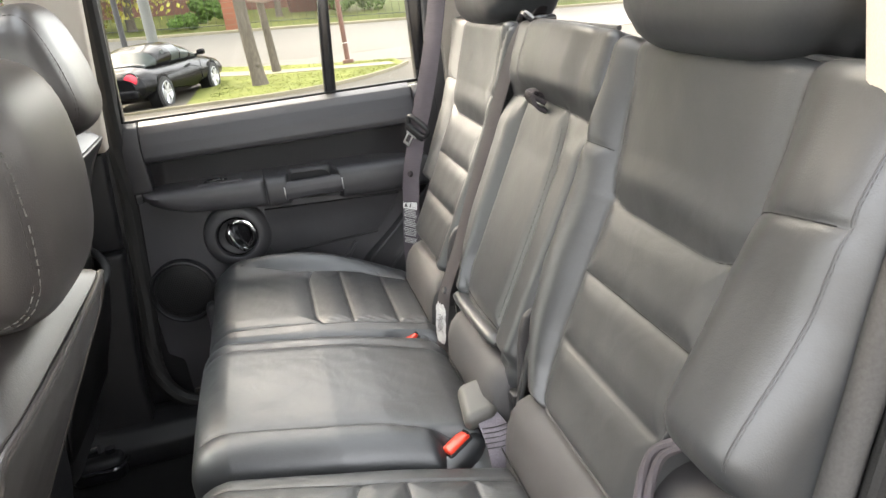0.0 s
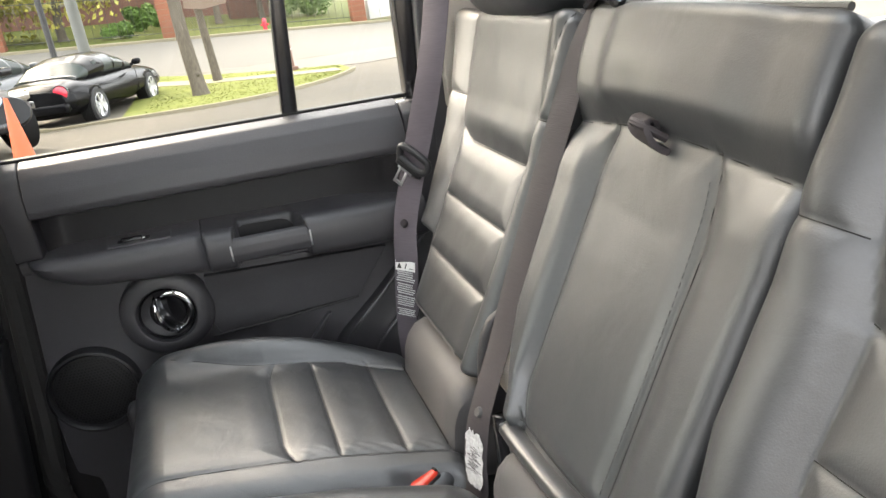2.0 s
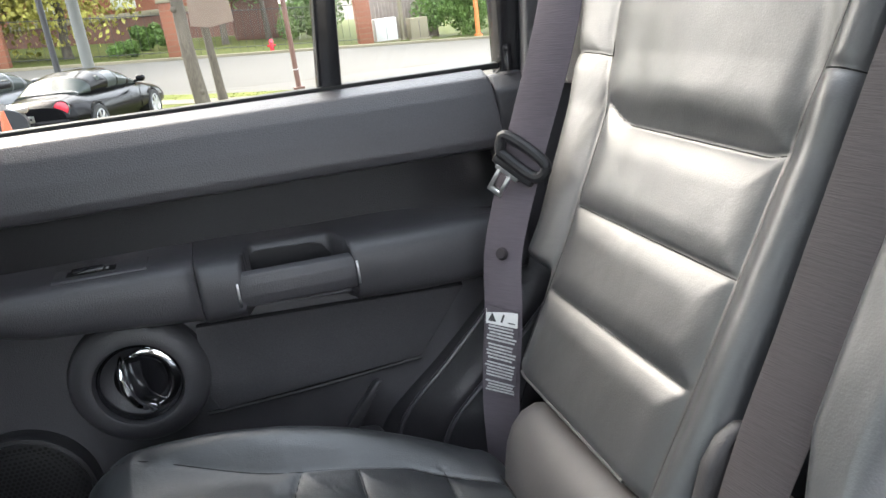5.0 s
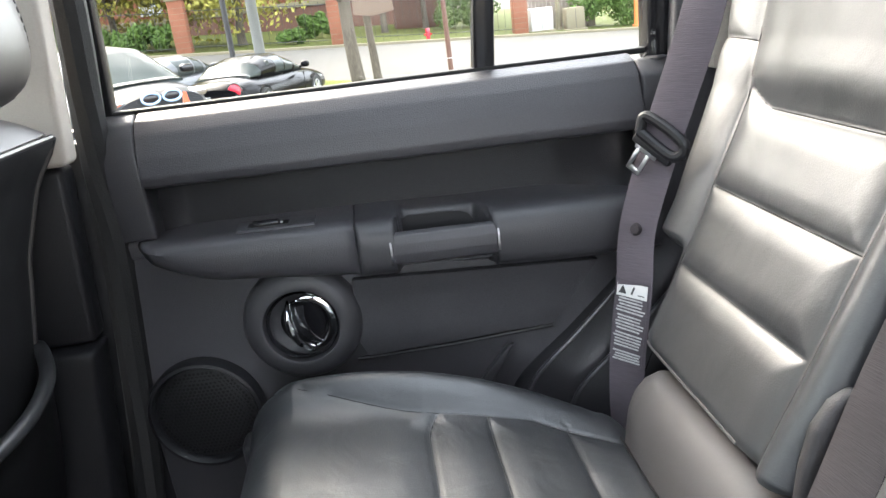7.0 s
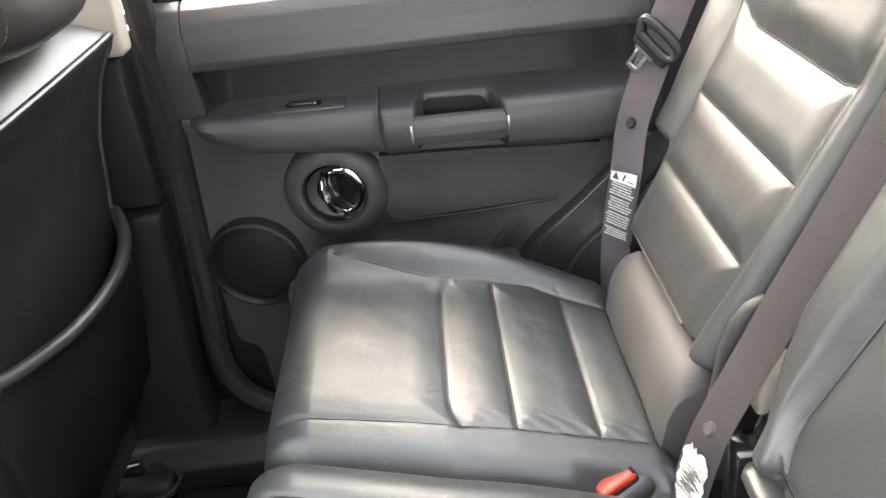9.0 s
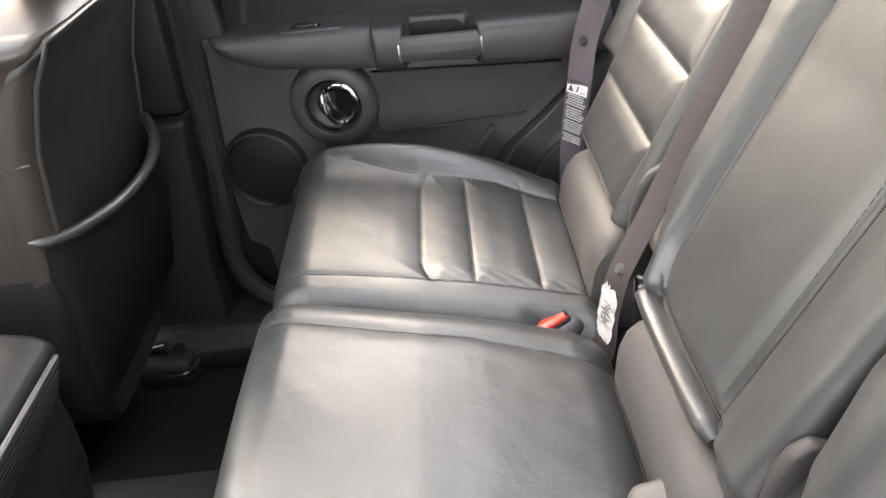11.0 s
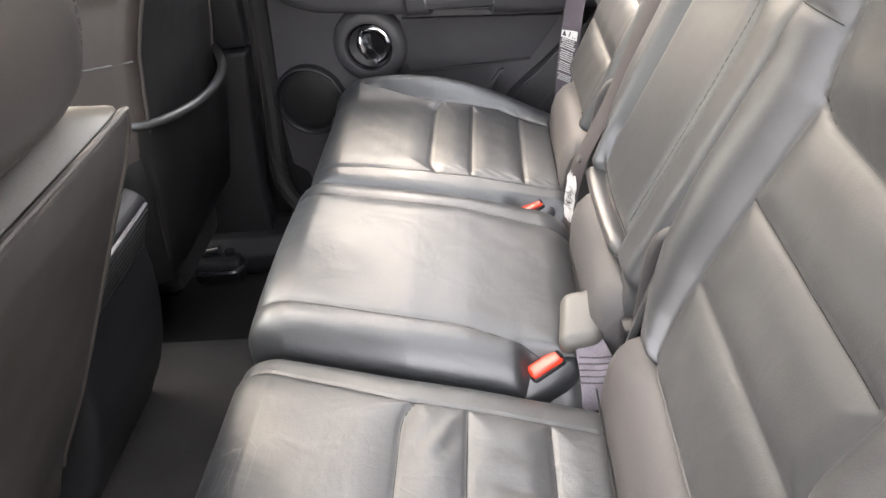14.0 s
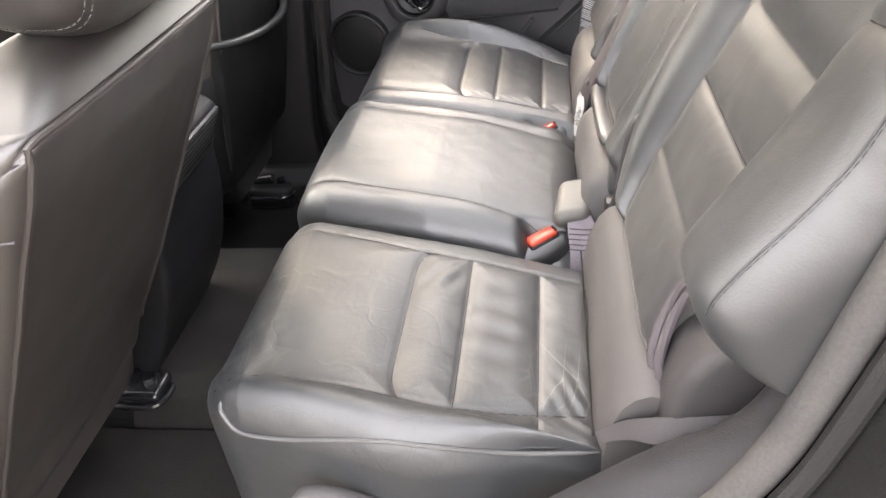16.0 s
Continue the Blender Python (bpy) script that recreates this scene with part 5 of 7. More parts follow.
# ---- front seats ----
def front_seat(y0, y1, prof, label, pocket, hr):
    """The back of a front seat: rear panel between piped edges, leather shoulders, headrest."""
    st = thing("front_seat", label, "car seat", group="front seats")
    zs, xs = zip(*prof)
    top_z, top_x = zs[-1], xs[-1]
    taper = 0.30 if pocket else 0.20

    def height(P, W):
        m = (W - (y0 + y1) / 2) / ((y1 - y0) / 2)
        return 0.010 * (1 - m ** 2) + 0.012 * np.sin(np.clip((P - 0.75) / 0.45, 0, 1) * PI) - 0.004 + wrinkle(P, W, y0 * 7, 0.0006)

    yc, hw = (y0 + y1) / 2, (y1 - y0) / 2

    def rounded(P, W):
        """Rounds the panel's upper corners and tapers its foot."""
        R = 0.024
        u = np.clip((np.abs(W - yc) - (hw - R)) / R, 0, 1.0)
        v = np.clip((P - (top_z - R)) / R, 0, 1.0)
        r = np.where((u > 0) & (v > 0), np.maximum(u, v) / (np.hypot(u, v) + 1e-9), 1.0)
        k = 1 - taper * np.clip((0.92 - P) / 0.26, 0, 1) ** 1.8
        W2 = yc + np.sign(W - yc) * (np.abs(W - yc) - R * u * (1 - r)) * k
        return P - R * v * (1 - r), W2

    def place(P, W, H):
        P2, W2 = rounded(P, W)
        return np.interp(P2, zs, xs) + 0.93 * H, W2, P2 + 0.35 * H

    g, P, W, d = pad((0.70, top_z), (y0, y1), (0.03, 0.012), (0.028, 0.028), 0.02, height, place, 0.008)
    edge = (d > 0.55) & (P < top_z - 0.03) & (P > (0.98 if pocket else 0.0))
    reg = np.select([edge & (W < y0 + 0.03), edge & (W > y1 - 0.03)], [1, 2], 0)
    grid_parts(g, reg, ["rear_panel", "side_welt", "side_welt"], [vinyl_black, leather_side, leather_side] if pocket else leather_front, st, flip=False)
    # the padded body, its domed top rising to the headrest
    bm = bmesh.new()
    rings = []

    def ring(xr, xf, half, z, scale=1.0):
        row = []
        for k in range(72):
            a = 2 * PI * k / 72
            c, n = math.cos(a), math.sin(a)
            q = scale * (abs(c) ** 9 + abs(n) ** 9) ** (-1 / 9)
            row.append(bm.verts.new(((xr + xf) / 2 + (xr - xf) / 2 * c * q, yc + half * n * q, z)))
        rings.append(row)

    for z in np.linspace(0.66, top_z - 0.026, 16):
        xr = float(np.interp(z, zs, xs)) - 0.006
        ring(xr, xr - 0.17, (hw - (0.006 if pocket else 0.0)) * (1 - taper * min(1, max(0, (0.92 - z) / 0.26)) ** 1.8), z)
    for ph in range(15, 91, 15):
        c, n = math.cos(radians(ph)), math.sin(radians(ph))
        xr = float(np.interp(top_z - 0.026 + 0.026 * n, zs, xs)) - 0.006
        ring(xr + 0.002 * (1 - c), xr - 0.17 + 0.04 * (1 - c), hw - 0.024 * (1 - c), top_z - 0.026 + 0.028 * n)
    for r_ in (0.99, 0.965, 0.92, 0.84, 0.7, 0.5, 0.25, 0.05):
        ring(top_x - 0.004, top_x - 0.136, hw - 0.024, top_z + 0.002 + 0.040 * (1 - r_ ** 2.6), r_)
    for a, b in zip(rings, rings[1:]):
        for j in range(72):
            bm.faces.new((a[j], a[(j + 1) % 72], b[(j + 1) % 72], b[j]))
    bm.faces.new(rings[-1])
    bm.faces.new(rings[0][::-1])
    body = part("body", bm, leather_side if pocket else leather_front, st, sharp=80)
    if pocket:
        # below 0.98 m this seat's body takes the black vinyl's colour
        body.data.materials.append(vinyl_black)
        for f in body.data.polygons:
            f.material_index = int(f.center.z < 0.98)
    xe = lambda z: float(np.interp(z, zs, xs))
    # the sewn edge round the rear panel
    a, b, e = y0 + 0.014, y1 - 0.014, top_z - 0.001
    run = [(p_, a) for p_ in np.linspace(0.76, e, 30)] + [(e, w_) for w_ in np.linspace(a, b, 40)[1:-1]] + [(p_, b) for p_ in np.linspace(e, 0.76, 30)]
    RP, RW = np.array([q[0] for q in run]), np.array([q[1] for q in run])
    X, Y, Z = place(RP, RW, height(RP, RW) - np.where(RP > e - 1e-6, 0.0065, 0.0015))
    part("piping", bm_tube(list(zip(X, Y, Z)), 0.0034, 98, 8, smoothed=False), leather_front, st)
    zs_ = 1.147 if pocket else 1.168
    for yy in (y0 + 0.0015, y1 - 0.0015):
        part("side_seam", bm_tube([(xe(zs_) - 0.005 - f * 0.13, yy, zs_ - 0.012 * f) for f in (0.0, 0.5, 1.0)], 0.0016, 16, 6), piping_mat, st)
    if pocket:
        ym, hy_ = (y0 + y1) / 2, (y1 - y0) / 2
        lip = [(xe(1.04) + dx, ym + hy_ * f, z) for f, dx, z in ((1.0, -0.002, 1.043), (0.88, 0.016, 1.036), (0.55, 0.044, 1.029), (0.1, 0.058, 1.026), (-0.4, 0.050, 1.028), (-0.8, 0.022, 1.034), (-0.97, -0.002, 1.040), (-0.995, -0.026, 1.043))]
        pk = part("map_pocket_lip", bm_tube(lip, lambda s: 0.0088 * min(1.0, 0.35 + 8 * min(s, 1 - s)), 70, 12, 0.9), vinyl, st, "rolled vinyl pocket edge")
        lp = smooth_path(lip, 40)
        bm = bmesh.new()
        rows = [[bm.verts.new((p.x + (xe(0.74) + 0.012 - p.x) * (k / 8) ** 1.2 + 0.010 * math.sin(PI * k / 8), p.y, p.z + (0.74 - p.z) * k / 8)) for k in range(9)] for p in lp]
        for a, b in zip(rows, rows[1:]):
            for j in range(8):
                bm.faces.new((a[j], a[j + 1], b[j + 1], b[j]))
        bmesh.ops.solidify(bm, geom=bm.faces[:], thickness=0.003)
        part("map_pocket", bm, vinyl_black, st)
    headrest(st, *hr)
    part("seat_base", bm_box(xs[0] - 0.55, xs[0] - 0.06, y0 + 0.07, y1 - 0.07, 0.66, 0.84, 0.04, 4), leather_front, st)
    for yy in (y0 + 0.11, y1 - 0.11):
        part("seat_rail", bm_box(xs[0] - 0.5, xs[0] - 0.13, yy - 0.02, yy + 0.02, FLOOR_Z, 0.68, 0.008), gloss_plastic, st)
    return st


front_seat(-0.573, -0.145, [(0.68, -0.510), (0.78, -0.478), (0.87, -0.430), (0.97, -0.378), (1.06, -0.328), (1.14, -0.282), (1.20, -0.245), (1.252, -0.223)], "dark brown leather front seat back with smooth rear panel", False,
           ((-0.268, -0.337, 1.395), (0.160, 0.280, 0.225), leather_front, radians(4), "", True))
front_seat(0.270, 0.655, [(0.68, -0.515), (0.87, -0.490), (1.03, -0.456), (1.15, -0.425), (1.24, -0.385), (1.288, -0.350)], "dark leather front seat back with a sagging map pocket", True,
           ((-0.388, 0.452, 1.440), (0.135, 0.275, 0.240), leather_front, radians(-12), "", True))

# seat track feet
for nm, c in (("near", (-0.562, -0.150, 0.558)), ("far", (-0.548, 0.600, 0.535))):
    ft = thing("seat_track_foot", "glossy black plastic seat track end on the floor", "seat track", group="seat track feet")
    c = Vector(c)
    part("foot_cover", bm_box(c.x - 0.07, c.x + 0.048, c.y - 0.036, c.y + 0.034, c.z - 0.006 if nm == "near" else FLOOR_Z, c.z + 0.026, 0.013, 4), gloss_plastic if nm == "near" else plastic_dark, ft)
    part("foot_lip", bm_tube([c + Vector(q) for q in ((-0.06, -0.040, 0.002), (0.02, -0.040, 0.002), (0.046, -0.028, 0.003), (0.054, 0.0, 0.004), (0.046, 0.03, 0.003))], 0.006, 40, 8), gloss_plastic, ft)
    part("nut", bm_cyl(c + Vector((0.020, 0, 0.022)), c + Vector((0.020, 0, 0.038)), 0.012, n=6), gloss_plastic, ft)
    part("rail_tip", bm_cyl(c + Vector((-0.06, 0.006, 0.026)), c + Vector((-0.004, 0.006, 0.034)), 0.014, n=14), gloss_plastic, ft)

# console with rear vent
con = thing("centre_console", "black centre console end with rear air vent", "console")
part("body", bm_prism([(-0.408, 0.985), (-0.440, 0.915), (-0.441, 0.865), (-0.449, 0.80), (-0.467, 0.73), (-0.495, 0.66), (-0.530, 0.60), (-0.556, 0.55), (-0.565, 0.50), (-1.3, 0.50), (-1.3, 1.0), (-0.5, 1.02), (-0.43, 1.005)], -0.125, 0.140, "y", 0.016, 4), plastic_dark, con)
vt = part("vent_frame", bm_prism([(-0.4005, 0.988), (-0.434, 0.912), (-0.440, 0.914), (-0.407, 0.990)], -0.095, 0.115, "y", 0.002), plastic_soft, con, "grey vent surround")
# a solid black face stands for the shade behind the slats
part("vent_hollow", bm_prism([(-0.3995, 0.982), (-0.430, 0.918), (-0.434, 0.920), (-0.404, 0.984)], -0.085, 0.105, "y"), void_mat, vt)
for k in range(6):
    f = (k + 0.5) / 6
    part("slat", bm_box(-0.007, 0.0, -0.083, 0.103, -0.0012, 0.0012, 0.0006, 1, pose(-0.3995 - 0.0305 * f, 0.0, 0.981 - 0.062 * f, 0, -25, 0)), plastic, vt)
mat1 = thing("floor_mat", "worn dark carpet floor mat on the footwell", "floor mat")
part("mat", bm_box(-0.78, -0.11, -0.64, -0.192, FLOOR_Z + 0.001, FLOOR_Z + 0.009, 0.004), mat_carpet, mat1)
hump = thing("tunnel_mat", "dark grey carpet over the centre tunnel", "floor mat")
bm = bm_prism([(-0.16, 0.552), (-0.12, 0.578), (0.14, 0.586), (0.25, 0.582), (0.285, 0.572), (0.290, 0.50), (-0.19, 0.50)], -0.585, -0.12, "x", 0.006)
part("mat", bm, mat_carpet, hump)

# ---- the open doorway on the near side ----
jamb = thing("door_jamb_trim", "grey plastic jamb trim with flocked seal at the open doorway", "door jamb")
inner_c = [(0.440, -0.60, 1.42), (0.405, -0.600, 1.285), (0.378, -0.598, 1.15), (0.350, -0.590, 1.045), (0.318, -0.585, 0.985), (0.262, -0.580, 0.950), (0.205, -0.578, 0.905), (0.140, -0.576, 0.850), (0.05, -0.576, 0.78), (-0.06, -0.575, 0.70)]
outer_c = [(0.430, -0.655, 1.42), (0.392, -0.655, 1.29), (0.366, -0.655, 1.19), (0.344, -0.655, 1.10), (0.327, -0.655, 1.043), (0.298, -0.655, 0.982), (0.256, -0.655, 0.925), (0.200, -0.655, 0.862), (0.12, -0.655, 0.79), (0.0, -0.655, 0.71)]
ip, op = smooth_path(inner_c, 60), smooth_path(outer_c, 60)
bm = bmesh.new()
rows = []
for a, b in zip(ip, op):
    nrm = Vector((-0.6, 0, 0.8))
    rows.append([bm.verts.new(a.lerp(b, k / 8) + nrm * (0.018 * math.sin(PI * k / 8) ** 0.8) + Vector((0.0, 0.0, -0.04 if k == 0 else 0))) for k in range(9)])
for a, b in zip(rows, rows[1:]):
    for j in range(8):
        bm.faces.new((a[j], a[j + 1], b[j + 1], b[j]))
bmesh.ops.solidify(bm, geom=bm.faces[:], thickness=0.004)
part("jamb_panel", bm, plastic_soft, jamb)
part("flocked_seal", bm_tube([Vector(p) + Vector((0, -0.012, 0.004)) for p in outer_c], 0.0145, 90, 12), rubber_grey, jamb, "fuzzy grey door seal")
part("seal_lip", bm_tube([Vector(p) + Vector((0.012, -0.032, -0.004)) for p in outer_c], 0.009, 90, 10), rubber, jamb)
bm = bmesh.new()
rows = []
for p in smooth_path(outer_c, 60):
    rows.append([bm.verts.new((p.x + dx, p.y - dy, p.z - dz)) for dx, dy, dz in ((0.016, 0.030, 0.006), (0.024, 0.048, 0.012), (0.034, 0.066, 0.020), (0.046, 0.078, 0.032), (0.056, 0.082, 0.05))])
for a, b in zip(rows, rows[1:]):
    for j in range(4):
        bm.faces.new((a[j], a[j + 1], b[j + 1], b[j]))
bmesh.ops.solidify(bm, geom=bm.faces[:], thickness=0.004)
part("door_flange", bm, rubber, jamb)
bm = bmesh.new()
rows = []
for p in smooth_path(outer_c, 60):
    rows.append([bm.verts.new((p.x + dx, p.y - dy, p.z - dz)) for dx, dy, dz in ((0.040, 0.072, 0.026), (0.070, 0.084, 0.045), (0.115, 0.092, 0.075), (0.17, 0.105, 0.12))])
for a, b in zip(rows, rows[1:]):
    for j in range(3):
        bm.faces.new((a[j], a[j + 1], b[j + 1], b[j]))
bmesh.ops.solidify(bm, geom=bm.faces[:], thickness=0.004)
part("painted_flange", bm, navy, jamb, "glossy dark navy door frame")
cp = thing("c_pillar_trim", "cream upper pillar trim at the open doorway", "pillar trim")
part("upper_trim", bm_prism([(0.4125, 1.325), (0.398, 1.50), (0.385, 1.72), (0.50, 1.72), (0.53, 1.30), (0.43, 1.30)], -0.655, -0.60, "y", 0.010, 3), beige, cp)
part("lower_trim", bm_prism([(0.375, 1.06), (0.412, 1.30), (0.56, 1.30), (0.56, 0.95)], -0.66, -0.615, "y", 0.010, 3), plastic_soft, cp)
sc = thing("seat_side_cover", "black side cover and fabric loop under the near backrest", "seat trim")
bm = bm_prism([(0.262, 0.900), (0.266, 0.985), (0.278, 1.025), (0.300, 1.052), (0.36, 1.066), (0.46, 1.080), (0.47, 0.90)], -0.575, -0.500, "y", 0.016, 4)
part("cover", bm, flap_mat, sc)
for dx, dy in ((0.0, 0.0), (0.005, -0.009)):
    part("loop", bm_tube([(0.335 + dx, -0.538 + dy, 1.096), (0.304 + dx, -0.523 + dy, 1.089), (0.287 + dx, -0.509 + dy, 1.075), (0.276 + dx, -0.506 + dy, 1.052), (0.267 + dx, -0.511 + dy, 1.028), (0.261 + dx, -0.519 + dy, 1.004), (0.262 + dx, -0.524 + dy, 0.982)], 0.0050, 40, 8), loop_mat, sc, "faded purple fabric loop")
part("edge_binding", bm_ribbon([(0.214, -0.549, 0.922), (0.238, -0.560, 0.945), (0.262, -0.574, 0.960), (0.305, -0.584, 0.974), (0.350, -0.588, 0.985), (0.40, -0.592, 1.000)], lambda s: 0.012 + 0.014 * min(1, 2.2 * s), 0.005, (0.05, 0.55, 0.83), 40), flap_soft, sc, "stitched purple-grey fabric edge")
lev3 = thing("fold_lever", "grey plastic folding lever under the near cushion", "seat lever")
part("lever", bm_tube([(-0.088, -0.588, 0.852), (-0.078, -0.592, 0.872), (-0.052, -0.592, 0.874), (-0.015, -0.590, 0.858), (0.03, -0.588, 0.835)], lambda t_: 0.011 + 0.004 * t_, 30, 12, 0.6), cover_mat, lev3)


# ---- outdoors ----
def smooth01(a, b, v):
    f = max(0.0, min(1.0, (v - a) / (b - a)))
    return f * f * (3 - 2 * f)


GY = [-400, -3, 3, 12, 16.5, 19, 22, 30, 45, 80, 400]
GZ = [-2.0, 0.0, 0.0, -0.36, -0.50, -0.55, -0.50, 0.14, 0.45, 1.2, 6.0]


def gz(x, y):
    """The ground's height: it dips to the street, rises behind it and falls sideways."""
    k = smooth01(18, 28, y)
    side = 0.12 * max(0.0, min(3.0, -x - 2.7)) * smooth01(4, 10, y) * (1 - smooth01(13, 18, y))
    return float(np.interp(y, GY, GZ)) + side - 0.065 * max(-60, min(60, x)) * k * (1 if y < 60 else 60 / y)


concrete = node_mat("pale_concrete", (0.150, 0.132, 0.088), 0.85, spec=0.3, var=0.22, var_scale=0.6, grain=30, bump=0.4, bump_scale=60)
lot_mat = node_mat("tan_asphalt_lot", (0.062, 0.054, 0.040), 0.9, spec=0.3, var=0.3, var_scale=0.5, grain=25, bump=0.5, bump_scale=50)
road_mat = node_mat("worn_grey_road", (0.076, 0.071, 0.061), 0.85, spec=0.3, var=0.14, var_scale=0.25, grain=25, bump=0.3, bump_scale=40, stretch=(0.3, 1, 1))
grass_mat = node_mat("lawn_grass", (0.040, 0.050, 0.012), 0.95, spec=0.1, var=0.4, var_scale=2.2, grain=25, second=(0.062, 0.070, 0.017), bump=0.6, bump_scale=40)
island_mat = node_mat("bright_lawn_grass", (0.081, 0.101, 0.018), 0.95, spec=0.1, var=0.3, var_scale=1.4, grain=18, second=(0.121, 0.129, 0.034), bump=0.6, bump_scale=40)
bark_mat = node_mat("grey_bark", (0.078, 0.067, 0.052), 0.9, spec=0.2, var=0.4, var_scale=9, grain=40, bump=1.0, bump_scale=45, stretch=(1, 1, 0.25))
leaf_mat = node_mat("yellow_green_leaves", (0.150, 0.150, 0.032), 0.6, spec=0.3, var=0.4, var_scale=1.6, grain=9, second=(0.24, 0.22, 0.038))
hedge_mat = node_mat("dark_green_leaves", (0.051, 0.094, 0.026), 0.65, spec=0.3, var=0.5, var_scale=1.8, grain=9, second=(0.087, 0.145, 0.029))
brick_mat = node_mat("red_brick", (0.170, 0.070, 0.042), 0.9, spec=0.2, var=0.22, var_scale=1.2, grain=12, bump=0.3, bump_scale=30)
brick_dark = node_mat("brown_brick", (0.105, 0.056, 0.042), 0.9, spec=0.2, var=0.25, var_scale=1.2, grain=12, bump=0.3, bump_scale=30)
white_paint = node_mat("white_painted_trim", (0.40, 0.395, 0.37), 0.6, var=0.06, var_scale=2)
iron = node_mat("black_iron", (0.015, 0.015, 0.016), 0.5, var=0.2)
post_grey = node_mat("galvanised_post", (0.105, 0.107, 0.100), 0.6, metal=0.1, var=0.15, var_scale=3)
post_brown = node_mat("rusty_brown_post", (0.095, 0.044, 0.030), 0.7, var=0.25, var_scale=6)
black_paint = node_mat("black_car_paint", (0.0045, 0.0045, 0.005), 0.22, spec=0.08, var=0.1, var_scale=2)
silver_paint = node_mat("dark_silver_paint", (0.06, 0.063, 0.066), 0.3, metal=0.2, var=0.1, var_scale=2)
hatch_paint = node_mat("dark_grey_paint", (0.022, 0.023, 0.025), 0.34, spec=0.15, var=0.1, var_scale=2)
tyre_mat = node_mat("tyre_rubber", (0.02, 0.02, 0.02), 0.8, var=0.2)
rim_mat = node_mat("silver_wheel", (0.55, 0.55, 0.56), 0.3, metal=0.8, var=0.1)
lamp_red = node_mat("red_tail_lens", (0.42, 0.02, 0.035), 0.2, var=0.1)
blue_ring = node_mat("blue_grille_ring", (0.28, 0.40, 0.55), 0.3, var=0.1)
orange_mat = node_mat("orange_cone", (0.36, 0.055, 0.010), 0.5, var=0.1)


def sheet(name, label, category, outline_y, x0, x1, mat, up, thick, nx=40, ny=10, kind="structure"):
    """A slab that follows the ground between two lines y = near(x) and y = far(x)."""
    near, far = outline_y
    verts, faces = [], []
    for i in range(nx + 1):
        x = x0 + (x1 - x0) * i / nx
        for j in range(ny + 1):
            y = near(x) + (far(x) - near(x)) * j / ny
            verts.append((x, y, gz(x, y) + up))
    k = ny + 1
    for i in range(nx):
        for j in range(ny):
            faces.append((i * k + j, (i + 1) * k + j, (i + 1) * k + j + 1, i * k + j + 1))
    rim = [i * k for i in range(nx + 1)] + [nx * k + j for j in range(1, k)] + [i * k + ny for i in range(nx - 1, -1, -1)] + [j for j in range(ny - 1, 0, -1)]
    b = len(verts)
    verts += [(verts[r][0], verts[r][1], verts[r][2] - thick) for r in rim]
    for q in range(len(rim)):
        faces.append((rim[q], b + q, b + (q + 1) % len(rim), rim[(q + 1) % len(rim)]))
    return tagged(mk(name, verts, faces, mat, smooth=False), label, category, kind=kind)


xs = sorted(set([-400, -250, -150, -90, 90, 150, 250, 400] + [x * 3.0 for x in range(-20, 21)]))
ys = sorted(set([-400, -200, -100, -50, -25, -12, -6, 80, 110, 160, 250, 400] + [y * 1.5 for y in range(-2, 44)]))
vv = [(x, y, gz(x, y)) for x in xs for y in ys]
ff = [(i * len(ys) + j, (i + 1) * len(ys) + j, (i + 1) * len(ys) + j + 1, i * len(ys) + j + 1) for i in range(len(xs) - 1) for j in range(len(ys) - 1)]
tagged(mk("ground", vv, ff, lot_mat), "tan parking lot surface reaching the horizon", "ground", kind="structure")

near_road = lambda x: 21.2 - 0.95 * max(-2.6, min(3.6, x))
sheet("road", "pale worn street beyond the parking lot", "road", (near_road, lambda x: 29.3 + 0 * x), -45, 30, road_mat, 0.012, 0.05, 60, 14)
sheet("grass", "green lawn behind the street", "lawn", (lambda x: 29.45, lambda x: 62), -60, 60, grass_mat, 0.05, 0.2, 50, 20)
sheet("kerb", "pale concrete kerb on the far side of the street", "kerb", (lambda x: 29.28, lambda x: 29.46), -45, 30, concrete, 0.10, 0.2, 60, 2)


def isl_near(x):
    return float(np.interp(x, [-3.6, -2.0, -0.9, 0.0, 0.7, 1.4, 2.0, 2.5, 2.9, 3.3], [14.50, 14.35, 14.05, 13.88, 13.90, 14.15, 14.60, 15.15, 15.75, 16.6]))


sheet("grass", "green lawn island with trees beside the parked cars", "lawn", (lambda x: isl_near(x) + 0.16, lambda x: max(isl_near(x) + 0.3, near_road(x) - 0.2)), -1.6, 3.2, island_mat, 0.055, 0.2, 40, 16)
sheet("kerb", "pale concrete kerb round the lawn island", "kerb", (isl_near, lambda x: isl_near(x) + 0.16), -3.6, 3.3, concrete, 0.065, 0.25, 50, 2)
sheet("pavement", "narrow pale concrete footpath across the lawn island", "footpath", (lambda x: 18.9 - 0.86 * x, lambda x: 19.8 - 0.88 * x), -1.2, 2.95, concrete, 0.066, 0.1, 30, 3)
sheet("grass", "grass strip behind the parked cars", "lawn", (lambda x: near_road(x) - 1.2, lambda x: near_road(x) - 0.25), -30, -1.27, grass_mat, 0.05, 0.2, 40, 4)
